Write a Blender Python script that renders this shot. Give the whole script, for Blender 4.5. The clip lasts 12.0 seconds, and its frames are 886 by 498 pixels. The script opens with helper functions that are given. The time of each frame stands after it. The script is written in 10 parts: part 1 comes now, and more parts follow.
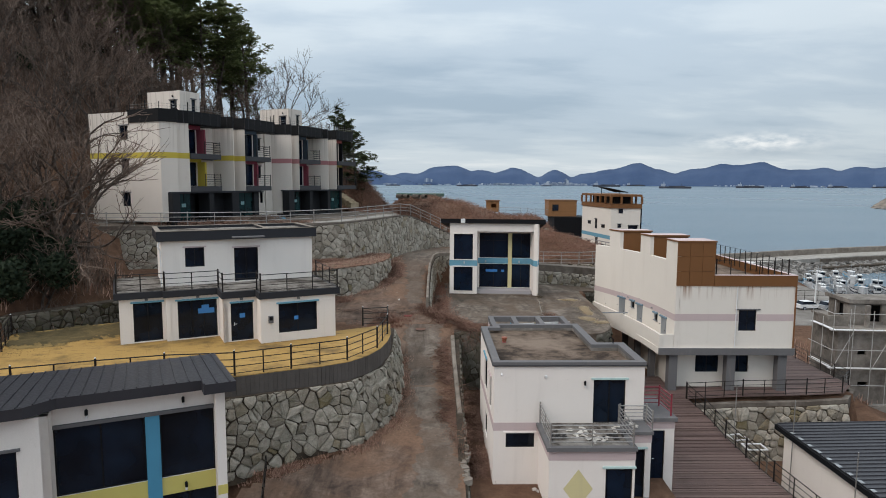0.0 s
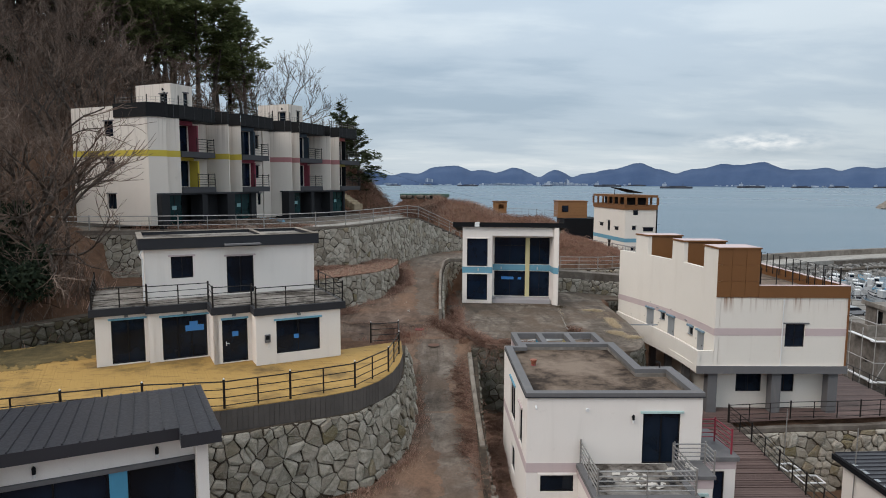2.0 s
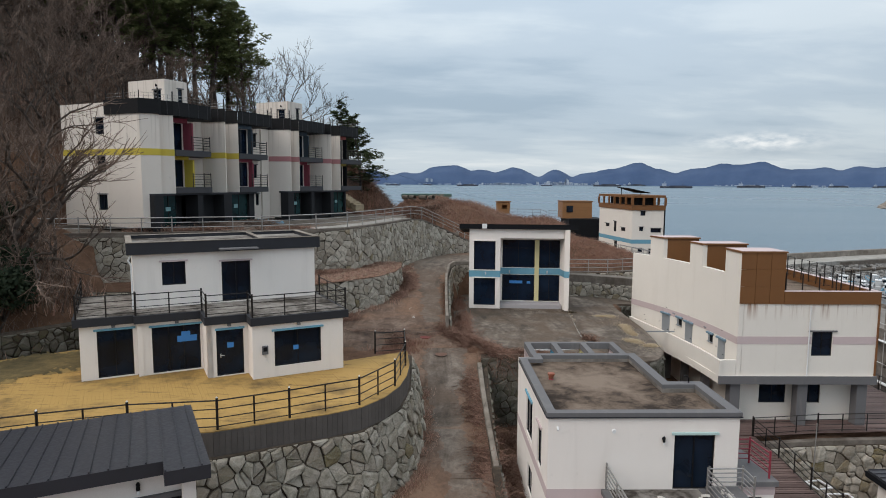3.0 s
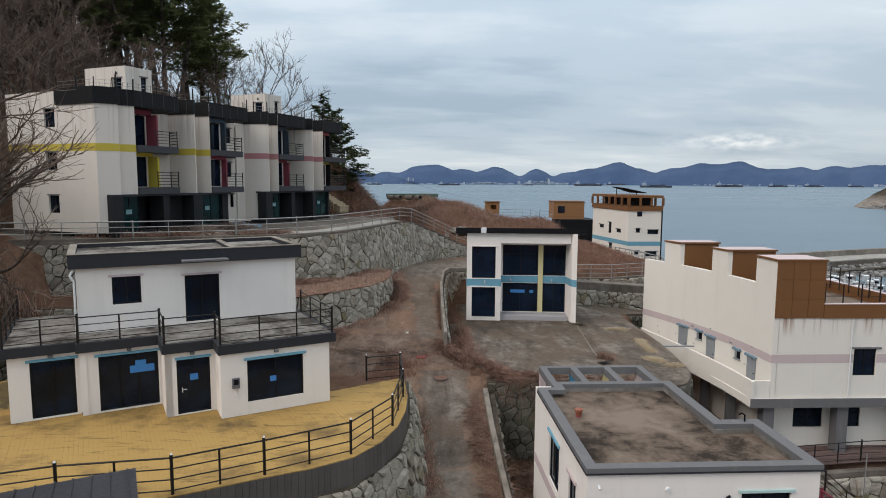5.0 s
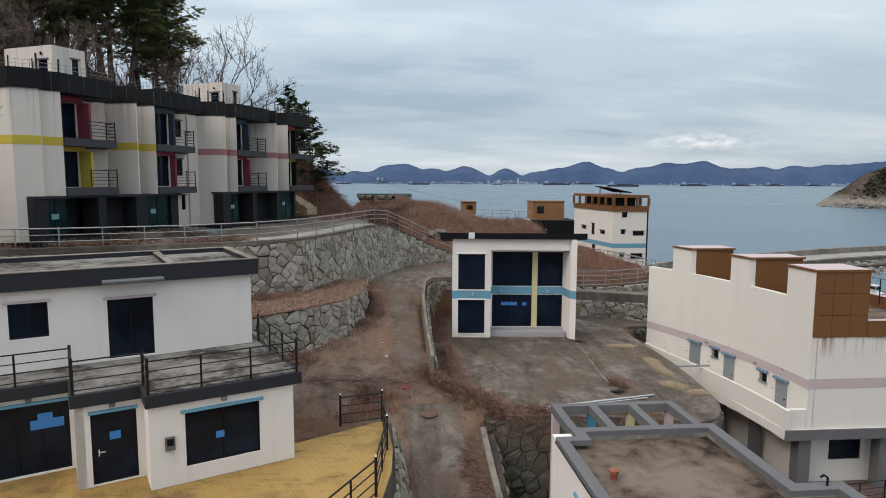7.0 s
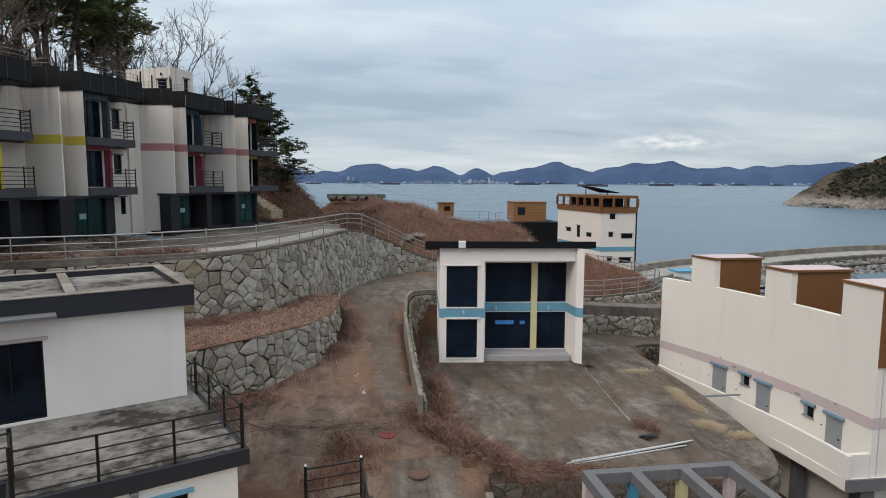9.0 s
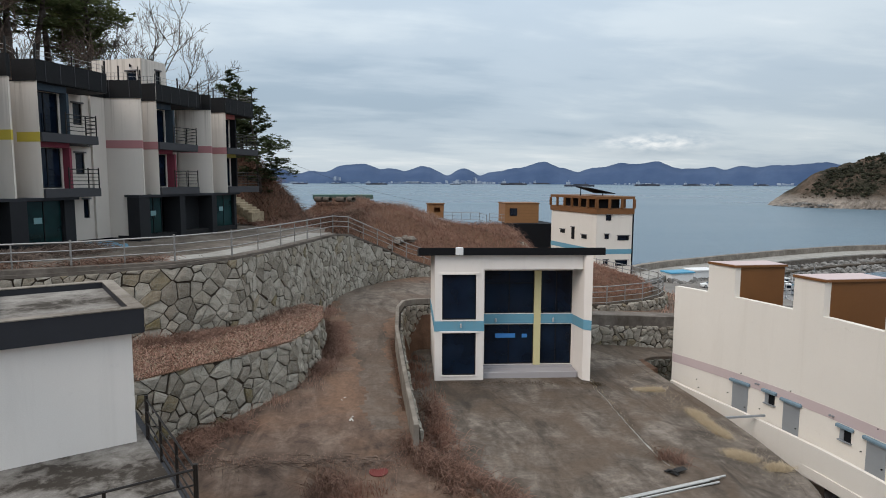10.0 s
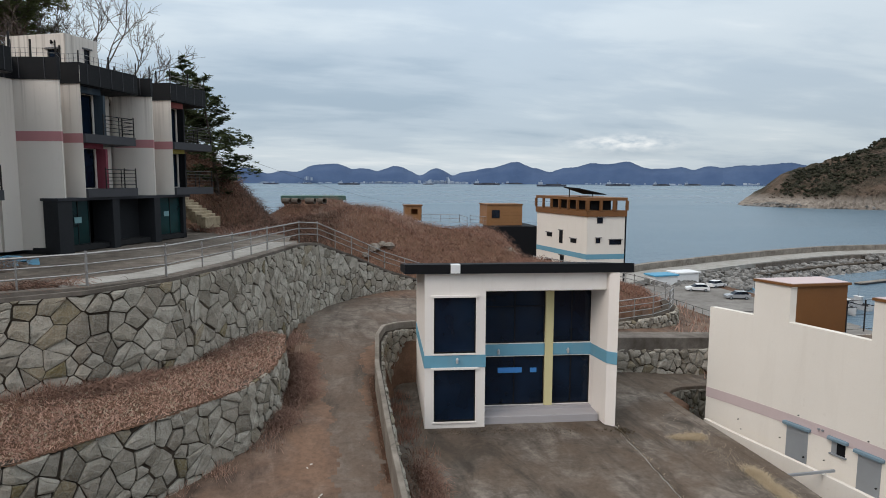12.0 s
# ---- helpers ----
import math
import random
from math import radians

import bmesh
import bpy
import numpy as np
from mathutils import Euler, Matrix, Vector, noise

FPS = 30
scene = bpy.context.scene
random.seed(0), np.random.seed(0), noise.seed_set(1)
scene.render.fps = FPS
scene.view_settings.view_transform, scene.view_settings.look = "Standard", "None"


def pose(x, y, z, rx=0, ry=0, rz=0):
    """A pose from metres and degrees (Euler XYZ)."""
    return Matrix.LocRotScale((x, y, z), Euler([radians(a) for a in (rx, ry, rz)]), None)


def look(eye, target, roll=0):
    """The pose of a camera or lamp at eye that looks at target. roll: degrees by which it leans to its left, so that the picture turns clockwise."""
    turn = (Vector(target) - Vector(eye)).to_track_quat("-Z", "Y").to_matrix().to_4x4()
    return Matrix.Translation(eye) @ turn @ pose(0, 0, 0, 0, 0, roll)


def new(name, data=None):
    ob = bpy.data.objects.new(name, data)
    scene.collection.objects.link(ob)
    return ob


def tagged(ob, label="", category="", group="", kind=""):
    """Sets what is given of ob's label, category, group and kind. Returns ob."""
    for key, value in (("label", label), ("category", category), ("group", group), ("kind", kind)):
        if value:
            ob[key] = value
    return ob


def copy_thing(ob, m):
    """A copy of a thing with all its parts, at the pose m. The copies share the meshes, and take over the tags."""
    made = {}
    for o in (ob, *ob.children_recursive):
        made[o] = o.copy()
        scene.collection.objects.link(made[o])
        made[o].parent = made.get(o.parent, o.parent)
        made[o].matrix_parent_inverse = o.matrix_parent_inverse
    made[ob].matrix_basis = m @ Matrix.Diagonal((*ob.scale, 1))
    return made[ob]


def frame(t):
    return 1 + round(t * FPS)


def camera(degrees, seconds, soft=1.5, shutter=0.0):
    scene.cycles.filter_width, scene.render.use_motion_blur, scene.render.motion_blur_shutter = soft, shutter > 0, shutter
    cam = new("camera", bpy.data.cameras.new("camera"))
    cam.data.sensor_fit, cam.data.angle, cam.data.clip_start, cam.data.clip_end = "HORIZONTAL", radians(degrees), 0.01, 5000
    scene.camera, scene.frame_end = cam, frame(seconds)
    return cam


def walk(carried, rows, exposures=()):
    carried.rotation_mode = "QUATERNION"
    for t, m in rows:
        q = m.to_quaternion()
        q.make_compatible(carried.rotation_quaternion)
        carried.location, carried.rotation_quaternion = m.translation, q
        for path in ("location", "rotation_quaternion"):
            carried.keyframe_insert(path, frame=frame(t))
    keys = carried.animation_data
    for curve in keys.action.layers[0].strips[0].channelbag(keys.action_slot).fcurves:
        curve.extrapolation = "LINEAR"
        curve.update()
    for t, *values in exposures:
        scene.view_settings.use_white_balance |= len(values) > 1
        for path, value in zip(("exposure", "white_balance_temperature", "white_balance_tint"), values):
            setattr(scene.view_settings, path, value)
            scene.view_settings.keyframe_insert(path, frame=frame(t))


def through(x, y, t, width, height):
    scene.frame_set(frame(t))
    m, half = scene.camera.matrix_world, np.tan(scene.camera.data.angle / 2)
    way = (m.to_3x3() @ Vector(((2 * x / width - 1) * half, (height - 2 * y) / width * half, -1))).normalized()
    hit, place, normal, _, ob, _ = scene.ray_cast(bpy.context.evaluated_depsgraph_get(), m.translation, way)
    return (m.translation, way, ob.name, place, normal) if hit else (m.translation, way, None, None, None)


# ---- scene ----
# ---- camera ----
cam = camera(70.3, 12.0, 0.95)
METRES, EYE, TILT, LEAN, TURN = 32.0, 24.0, -1.0, 0.0, -0.3
ROWS = [
    (0.0, 0.0, 0.0, 0.0, 0.02, -5.12, -0.27),
    (0.5, -0.0075, 0.0354, 0.0007, 0.04, -5.12, -0.26),
    (1.0, -0.0148, 0.0686, 0.0017, 0.05, -5.13, -0.27),
    (1.5, -0.0225, 0.1011, 0.0022, 0.05, -5.12, -0.27),
    (2.0, -0.0305, 0.1337, 0.003, 0.06, -5.12, -0.27),
    (2.5, -0.0385, 0.1672, 0.0039, 0.07, -5.13, -0.26),
    (4.5, -0.0686, 0.309, 0.0071, -0.98, -5.19, -0.27),
    (5.0, -0.0759, 0.3477, 0.0074, -1.66, -5.2, -0.26),
    (5.5, -0.0827, 0.3882, 0.0079, -2.38, -5.22, -0.27),
    (6.0, -0.0884, 0.4304, 0.0085, -3.09, -5.25, -0.26),
    (6.5, -0.0922, 0.4728, 0.0087, -3.75, -5.24, -0.21),
    (7.0, -0.0959, 0.5169, 0.0094, -4.43, -5.25, -0.18),
    (9.0, -0.1058, 0.6989, 0.012, -7.05, -5.26, -0.14),
    (9.5, -0.1068, 0.7472, 0.0134, -7.65, -5.27, -0.14),
    (10.0, -0.1062, 0.7963, 0.0138, -8.22, -5.24, -0.1),
    (10.5, -0.1058, 0.8457, 0.0151, -8.84, -5.24, -0.11),
    (11.0, -0.1037, 0.8947, 0.016, -9.45, -5.23, -0.11),
    (11.5, -0.1026, 0.9429, 0.0165, -10.08, -5.23, -0.08),
    (12.0, -0.1015, 0.99, 0.0172, -10.69, -5.24, -0.07),
]

# ---- world, sun ----
SUN_ELEV, SUN_ROT = radians(42), radians(240)
world = bpy.data.worlds.new("world")
scene.world = world
world.use_nodes = True
wn, wl = world.node_tree.nodes, world.node_tree.links
wn.clear()
w_out = wn.new("ShaderNodeOutputWorld")
w_bg = wn.new("ShaderNodeBackground")
w_sky = wn.new("ShaderNodeTexSky")
w_sky.sky_type = "NISHITA"
w_sky.sun_disc = False
w_sky.sun_elevation, w_sky.sun_rotation = SUN_ELEV, SUN_ROT
w_sky.air_density, w_sky.dust_density = 1.0, 2.0
w_co = wn.new("ShaderNodeTexCoord")
w_sep = wn.new("ShaderNodeSeparateXYZ")
wl.new(w_co.outputs["Generated"], w_sep.inputs[0])


def wmath(op, a, b=None, c=None):
    n = wn.new("ShaderNodeMath")
    n.operation = op
    for i, v in enumerate((a, b, c)):
        if v is None:
            continue
        if isinstance(v, (int, float)):
            n.inputs[i].default_value = v
        else:
            wl.new(v, n.inputs[i])
    return n.outputs[0]


# clouds lie on a flat layer overhead, so they flatten towards the horizon
w_h = wmath("MAXIMUM", wmath("ADD", w_sep.outputs[2], 0.15), 0.03)
w_cx = wmath("DIVIDE", w_sep.outputs[0], w_h)
w_cy = wmath("DIVIDE", w_sep.outputs[1], w_h)
w_vec = wn.new("ShaderNodeCombineXYZ")
wl.new(w_cx, w_vec.inputs[0])
wl.new(w_cy, w_vec.inputs[1])


def wnoise(scale, detail, rough, sx, sy, off):
    mp = wn.new("ShaderNodeMapping")
    mp.inputs["Scale"].default_value = (sx, sy, 1)
    mp.inputs["Location"].default_value = (off, off * 0.7, 0)
    mp.inputs["Rotation"].default_value = (0, 0, radians(-14))
    wl.new(w_vec.outputs[0], mp.inputs[0])
    n = wn.new("ShaderNodeTexNoise")
    n.inputs["Scale"].default_value, n.inputs["Detail"].default_value, n.inputs["Roughness"].default_value = scale, detail, rough
    n.inputs["Distortion"].default_value = 0.25
    wl.new(mp.outputs[0], n.inputs["Vector"])
    return n.outputs["Fac"]


def wramp(fac, stops):
    r = wn.new("ShaderNodeValToRGB")
    r.color_ramp.interpolation = "EASE"
    e = r.color_ramp.elements
    e[0].position, e[0].color = stops[0][0], (*stops[0][1], 1)
    e[1].position, e[1].color = stops[-1][0], (*stops[-1][1], 1)
    for p, c in stops[1:-1]:
        k = e.new(p)
        k.color = (*c, 1)
    wl.new(fac, r.inputs[0])
    return r.outputs[0]


w_big = wnoise(0.62, 6, 0.52, 0.62, 1.0, 3.1)
w_fine = wnoise(2.3, 7, 0.55, 0.5, 1.0, 8.2)
w_mixn = wmath("ADD", wmath("MULTIPLY", w_big, 0.72), wmath("MULTIPLY", w_fine, 0.28))
w_cloud = wramp(w_mixn, [(0.34, (0.37, 0.465, 0.56)), (0.46, (0.49, 0.58, 0.665)), (0.56, (0.615, 0.695, 0.755)), (0.68, (0.80, 0.85, 0.875))])
w_mix = wn.new("ShaderNodeMix")
w_mix.data_type = "RGBA"
w_mix.inputs[0].default_value = 0.9
w_skyb = wn.new("ShaderNodeMix")
w_skyb.data_type = "RGBA"
w_skyb.blend_type = "MULTIPLY"
w_skyb.inputs[0].default_value = 1.0
w_skyb.inputs[7].default_value = (0.1, 0.1, 0.1, 1)
wl.new(w_sky.outputs[0], w_skyb.inputs[6])
wl.new(w_skyb.outputs[2], w_mix.inputs[6])
# one bright heap of cloud stands low over the bay
w_u = wmath("DIVIDE", wmath("SUBTRACT", wmath("DIVIDE", w_sep.outputs[0], wmath("MAXIMUM", w_sep.outputs[1], 0.05)), 0.505), 0.085)
w_v = wmath("DIVIDE", wmath("SUBTRACT", w_sep.outputs[2], 0.0575), 0.0115)
w_bell = wmath("POWER", 2.718, wmath("MULTIPLY", wmath("ADD", wmath("MULTIPLY", w_u, w_u), wmath("MULTIPLY", w_v, w_v)), -1.0))
w_lump = wn.new("ShaderNodeCombineXYZ")
wl.new(w_u, w_lump.inputs[0])
wl.new(wmath("MULTIPLY", w_v, 0.45), w_lump.inputs[1])
w_puff = wn.new("ShaderNodeTexNoise")
w_puff.inputs["Scale"].default_value, w_puff.inputs["Detail"].default_value = 2.6, 5
wl.new(w_lump.outputs[0], w_puff.inputs["Vector"])
w_heap = wn.new("ShaderNodeMix")
w_heap.data_type = "RGBA"
w_heap.clamp_factor = True
wl.new(wmath("MULTIPLY", w_bell, wmath("MULTIPLY", wmath("SUBTRACT", w_puff.outputs["Fac"], 0.36), 4.0)), w_heap.inputs[0])
w_w = wmath("DIVIDE", wmath("SUBTRACT", w_sep.outputs[2], 0.043), 0.009)
w_base = wn.new("ShaderNodeMix")
w_base.data_type = "RGBA"
w_under = wmath("POWER", 2.718, wmath("MULTIPLY", wmath("ADD", wmath("MULTIPLY", wmath("MULTIPLY", w_u, w_u), 0.55), wmath("MULTIPLY", w_w, w_w)), -1.0))
wl.new(wmath("MULTIPLY", w_under, 0.6), w_base.inputs[0])
wl.new(w_cloud, w_base.inputs[6])
w_base.inputs[7].default_value = (0.36, 0.45, 0.54, 1)
wl.new(w_base.outputs[2], w_heap.inputs[6])
w_heap.inputs[7].default_value = (0.90, 0.93, 0.945, 1)
wl.new(w_heap.outputs[2], w_mix.inputs[7])
# an overcast sky is brightest overhead
w_lift = wmath("ADD", 0.94, wmath("MULTIPLY", wmath("POWER", wmath("MAXIMUM", w_sep.outputs[2], 0.0), 1.4), 1.5))
w_top = wn.new("ShaderNodeMix")
w_top.data_type, w_top.blend_type = "RGBA", "MULTIPLY"
w_top.inputs[0].default_value = 1.0
wl.new(w_mix.outputs[2], w_top.inputs[6])
w_warm = wramp(w_sep.outputs[2], [(0.25, (1.0, 1.0, 1.0)), (0.8, (1.06, 1.0, 0.945))])
w_tint = wn.new("ShaderNodeMix")
w_tint.data_type, w_tint.blend_type = "RGBA", "MULTIPLY"
w_tint.inputs[0].default_value = 1.0
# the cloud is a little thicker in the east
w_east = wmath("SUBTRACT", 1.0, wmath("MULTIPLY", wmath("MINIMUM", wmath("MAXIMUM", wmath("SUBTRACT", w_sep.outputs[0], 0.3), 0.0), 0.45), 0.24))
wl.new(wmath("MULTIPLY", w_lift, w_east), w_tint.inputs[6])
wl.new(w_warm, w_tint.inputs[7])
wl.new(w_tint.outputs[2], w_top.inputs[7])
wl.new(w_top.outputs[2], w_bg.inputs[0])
w_bg.inputs[1].default_value = 1.22
wl.new(w_bg.outputs[0], w_out.inputs[0])

sun = new("sun", bpy.data.lights.new("sun", "SUN"))
sun.data.energy, sun.data.angle, sun.data.color = 1.6, radians(32), (1.0, 0.89, 0.80)
sun.matrix_world = look((0, 0, 0), (-math.sin(SUN_ROT) * math.cos(SUN_ELEV), -math.cos(SUN_ROT) * math.cos(SUN_ELEV), -math.sin(SUN_ELEV)))

walk(cam, [(t, pose(0, 0, EYE, TILT, LEAN, TURN) @ pose(METRES * x, METRES * y, METRES * z, 90 + pitch, roll, yaw)) for t, x, y, z, yaw, pitch, roll in ROWS], exposures=[(0.0, -0.18)])


# ---- materials ----
class Mat:
    """A node material under construction; its methods return sockets."""

    def __init__(self, name, rough=0.8, metal=0.0, spec=0.4):
        self.m = bpy.data.materials.new(name)
        self.m.use_nodes = True
        self.n, self.l = self.m.node_tree.nodes, self.m.node_tree.links
        self.b = self.n["Principled BSDF"]
        self.b.inputs["Roughness"].default_value, self.b.inputs["Metallic"].default_value = rough, metal
        self.b.inputs["Specular IOR Level"].default_value = spec
        self.co = self.n.new("ShaderNodeTexCoord").outputs["Object"]

    def at(self, sx=1, sy=1, sz=1, rz=0):
        mp = self.n.new("ShaderNodeMapping")
        mp.inputs["Scale"].default_value = (sx, sy, sz)
        mp.inputs["Rotation"].default_value = (0, 0, radians(rz))
        self.l.new(self.co, mp.inputs[0])
        return mp.outputs[0]

    def noise(self, scale, detail=5, rough=0.6, vec=None, dist=0.0):
        k = self.n.new("ShaderNodeTexNoise")
        k.inputs["Scale"].default_value, k.inputs["Detail"].default_value = scale, detail
        k.inputs["Roughness"].default_value, k.inputs["Distortion"].default_value = rough, dist
        self.l.new(vec or self.co, k.inputs["Vector"])
        return k.outputs["Fac"]

    def ramp(self, fac, stops):
        r = self.n.new("ShaderNodeValToRGB")
        e = r.color_ramp.elements
        e[0].position, e[0].color = stops[0][0], (*stops[0][1], 1)
        e[1].position, e[1].color = stops[-1][0], (*stops[-1][1], 1)
        for p, c in stops[1:-1]:
            e.new(p).color = (*c, 1)
        self.l.new(fac, r.inputs[0])
        return r.outputs[0]

    def gray(self, fac, lo, hi, a=0.0, b=1.0):
        k = self.n.new("ShaderNodeMapRange")
        for i, v in enumerate((lo, hi, a, b)):
            k.inputs[i + 1].default_value = v
        self.l.new(fac, k.inputs[0])
        return k.outputs[0]

    def mix(self, fac, a, b, mode="MIX"):
        k = self.n.new("ShaderNodeMix")
        k.data_type, k.blend_type = "RGBA", mode
        for i, v in ((0, fac), (6, a), (7, b)):
            if isinstance(v, (int, float)):
                k.inputs[i].default_value = v
            elif isinstance(v, tuple):
                k.inputs[i].default_value = (*v, 1)
            else:
                self.l.new(v, k.inputs[i])
        return k.outputs[2]

    def math(self, op, a, b):
        k = self.n.new("ShaderNodeMath")
        k.operation = op
        for i, v in enumerate((a, b)):
            if isinstance(v, (int, float)):
                k.inputs[i].default_value = v
            else:
                self.l.new(v, k.inputs[i])
        return k.outputs[0]

    def rand(self, island=False):
        if island:
            return self.n.new("ShaderNodeNewGeometry").outputs["Random Per Island"]
        return self.n.new("ShaderNodeObjectInfo").outputs["Random"]

    def done(self, color, bump=None, strength=0.3, dist=0.02, rough=None):
        if isinstance(color, tuple):
            self.b.inputs["Base Color"].default_value = (*color, 1)
        else:
            self.l.new(color, self.b.inputs["Base Color"])
        if rough is not None:
            self.l.new(rough, self.b.inputs["Roughness"])
        if bump is not None:
            k = self.n.new("ShaderNodeBump")
            k.inputs["Strength"].default_value, k.inputs["Distance"].default_value = strength, dist
            self.l.new(bump, k.inputs["Height"])
            self.l.new(k.outputs[0], self.b.inputs["Normal"])
        return self.m


def stucco(name, col, dirt=(0.33, 0.30, 0.26), amount=0.45, streak=0.5, drip=None):
    """Painted render: blotches, rain streaks that run down, and fine grain."""
    k = Mat(name, 0.9, 0, 0.2)
    blot = k.noise(0.55, 5, 0.6)
    run = k.noise(1.0, 5, 0.65, k.at(1.5, 1.5, 0.13), 0.6)
    fine = k.noise(38, 3, 0.6)
    c = k.mix(k.gray(blot, 0.35, 0.75, 0.0, amount * 0.4), col, tuple(v * 0.8 for v in col))
    c = k.mix(k.gray(run, 0.55, 0.85, 0.0, streak * 0.5), c, dirt)
    spot = k.noise(2.4, 6, 0.7, dist=0.5)
    c = k.mix(k.gray(spot, 0.62, 0.78, 0.0, amount * 0.5), c, dirt)
    c = k.mix(k.gray(fine, 0.3, 0.8, 0.0, 0.12), c, dirt)
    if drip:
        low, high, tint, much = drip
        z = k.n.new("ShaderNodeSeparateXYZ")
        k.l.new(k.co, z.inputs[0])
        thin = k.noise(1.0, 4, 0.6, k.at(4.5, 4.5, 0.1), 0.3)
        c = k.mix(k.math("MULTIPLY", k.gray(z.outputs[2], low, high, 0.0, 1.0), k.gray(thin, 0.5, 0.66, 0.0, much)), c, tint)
    return k.done(c, fine, 0.25, 0.01)


def paint(name, col, rough=0.55, metal=0.0, var=0.25, wear=None, grain=9.0, spec=0.4):
    k = Mat(name, rough, metal, spec)
    a, b = k.noise(1.3, 4, 0.6), k.noise(grain, 4, 0.65)
    c = k.mix(k.gray(a, 0.3, 0.75, 0, var), col, tuple(v * 0.62 for v in col))
    c = k.mix(k.gray(b, 0.52, 0.8, 0, 0.8 if wear else var * 0.6), c, wear or tuple(min(1, v * 1.35 + 0.01) for v in col))
    return k.done(c, b, 0.12, 0.006, k.gray(b, 0.3, 0.8, rough - 0.08, min(1, rough + 0.15)))


M = {}
M["white"] = stucco("stucco_white", (0.80, 0.745, 0.70), (0.30, 0.255, 0.215), streak=0.3)
M["cream"] = stucco("stucco_cream", (0.74, 0.695, 0.635), (0.32, 0.25, 0.18), streak=0.28)
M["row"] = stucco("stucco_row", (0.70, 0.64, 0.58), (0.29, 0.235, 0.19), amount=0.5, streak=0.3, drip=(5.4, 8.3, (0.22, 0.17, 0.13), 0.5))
M["slab_grey"] = paint("slab_grey", (0.052, 0.052, 0.058), 0.65, 0.0, 0.3, spec=0.25)
M["parapet_black"] = paint("parapet_metal", (0.008, 0.0083, 0.0098), 0.6, 0.0, 0.4, spec=0.2)
M["pier_charcoal"] = paint("pier_charcoal", (0.020, 0.021, 0.024), 0.7, 0.0, 0.4, spec=0.2)
M["brick_red"] = stucco("stucco_brick_red", (0.20, 0.05, 0.045))
M["olive_yellow"] = stucco("stucco_olive_yellow", (0.30, 0.25, 0.06))
M["sticker_pale"] = paint("sticker_pale", (0.18, 0.32, 0.34), 0.6)
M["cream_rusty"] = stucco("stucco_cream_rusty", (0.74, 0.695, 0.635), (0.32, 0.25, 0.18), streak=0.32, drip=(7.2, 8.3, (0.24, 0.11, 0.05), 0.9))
M["pink"] = stucco("stucco_pink", (0.53, 0.43, 0.43))
M["slate_blue"] = stucco("stucco_slate_blue", (0.026, 0.045, 0.066))
M["plinth"] = stucco("plinth_tile", (0.36, 0.34, 0.35))
M["rose"] = stucco("stucco_rose", (0.42, 0.19, 0.20))
M["magenta"] = stucco("stucco_magenta", (0.21, 0.035, 0.06))
M["yellow_band"] = stucco("stucco_yellow", (0.55, 0.43, 0.06))
M["pale_yellow"] = stucco("stucco_pale_yellow", (0.62, 0.55, 0.30))
M["band_lemon"] = stucco("stucco_lemon", (0.60, 0.52, 0.15))
M["lamp_grey"] = paint("lamp_grey", (0.42, 0.43, 0.44), 0.5)
M["blue_band"] = stucco("stucco_blue", (0.13, 0.32, 0.43))
M["blue_paint"] = paint("paint_blue", (0.07, 0.27, 0.42), 0.6)
M["dark"] = paint("paint_charcoal", (0.009, 0.0095, 0.0115), 0.7, spec=0.12)
M["charcoal"] = paint("panel_charcoal", (0.030, 0.031, 0.037), 0.6, 0.0, 0.4, spec=0.2)
M["grey"] = stucco("paint_grey", (0.125, 0.123, 0.13))
M["slate_lintel"] = stucco("stucco_slate", (0.15, 0.225, 0.28))
M["aqua"] = stucco("stucco_aqua", (0.42, 0.56, 0.55))
M["rail_black"] = paint("rail_black", (0.018, 0.015, 0.014), 0.45, 0.4)
M["rail_steel"] = paint("rail_steel", (0.34, 0.33, 0.32), 0.45, 0.6, 0.4, (0.16, 0.10, 0.06))
M["rail_red"] = paint("rail_red", (0.25, 0.03, 0.05), 0.5)
M["roof_metal"] = paint("roof_metal", (0.042, 0.042, 0.05), 0.42, 0.3, 0.3)
M["frame"] = paint("window_frame", (0.009, 0.0095, 0.011), 0.5, spec=0.15)
M["brown"] = paint("panel_brown", (0.17, 0.072, 0.022), 0.6, 0.0, 0.3)
M["brown_light"] = paint("panel_tan", (0.27, 0.13, 0.05), 0.6)
# near-black paint that puts the darkness of unlit interiors into colour
M["black"] = paint("unlit_interior_paint", (0.012, 0.012, 0.013), 0.9)
M["sticker"] = paint("sticker_blue", (0.05, 0.22, 0.55), 0.5)
M["white_metal"] = paint("metal_white", (0.7, 0.7, 0.7), 0.4)
M["silver"] = paint("shutter_grey", (0.30, 0.32, 0.34), 0.45, 0.3)
M["green_roof"] = paint("roof_green", (0.06, 0.12, 0.10), 0.6)


def make_glass(name="tinted_glass", c0=(0.005, 0.008, 0.014), c1=(0.013, 0.023, 0.042)):
    k = Mat(name, 0.06, 0.0, 0.16)
    a = k.noise(0.8, 2, 0.5)
    k.b.inputs["Transmission Weight"].default_value = 0.2
    k.b.inputs["IOR"].default_value = 1.45
    # the paler noise tint paints faint reflections into the glass colour
    return k.done(k.mix(k.gray(a, 0.3, 0.7, 0, 1), c0, c1), k.noise(1.6, 1, 0.5), 0.03, 0.02)


M["glass"] = make_glass()
M["glass_blue"] = make_glass("blue_glass", (0.005, 0.010, 0.021), (0.010, 0.021, 0.044))
M["glass_teal"] = make_glass("teal_glass", (0.006, 0.022, 0.024), (0.012, 0.05, 0.05))


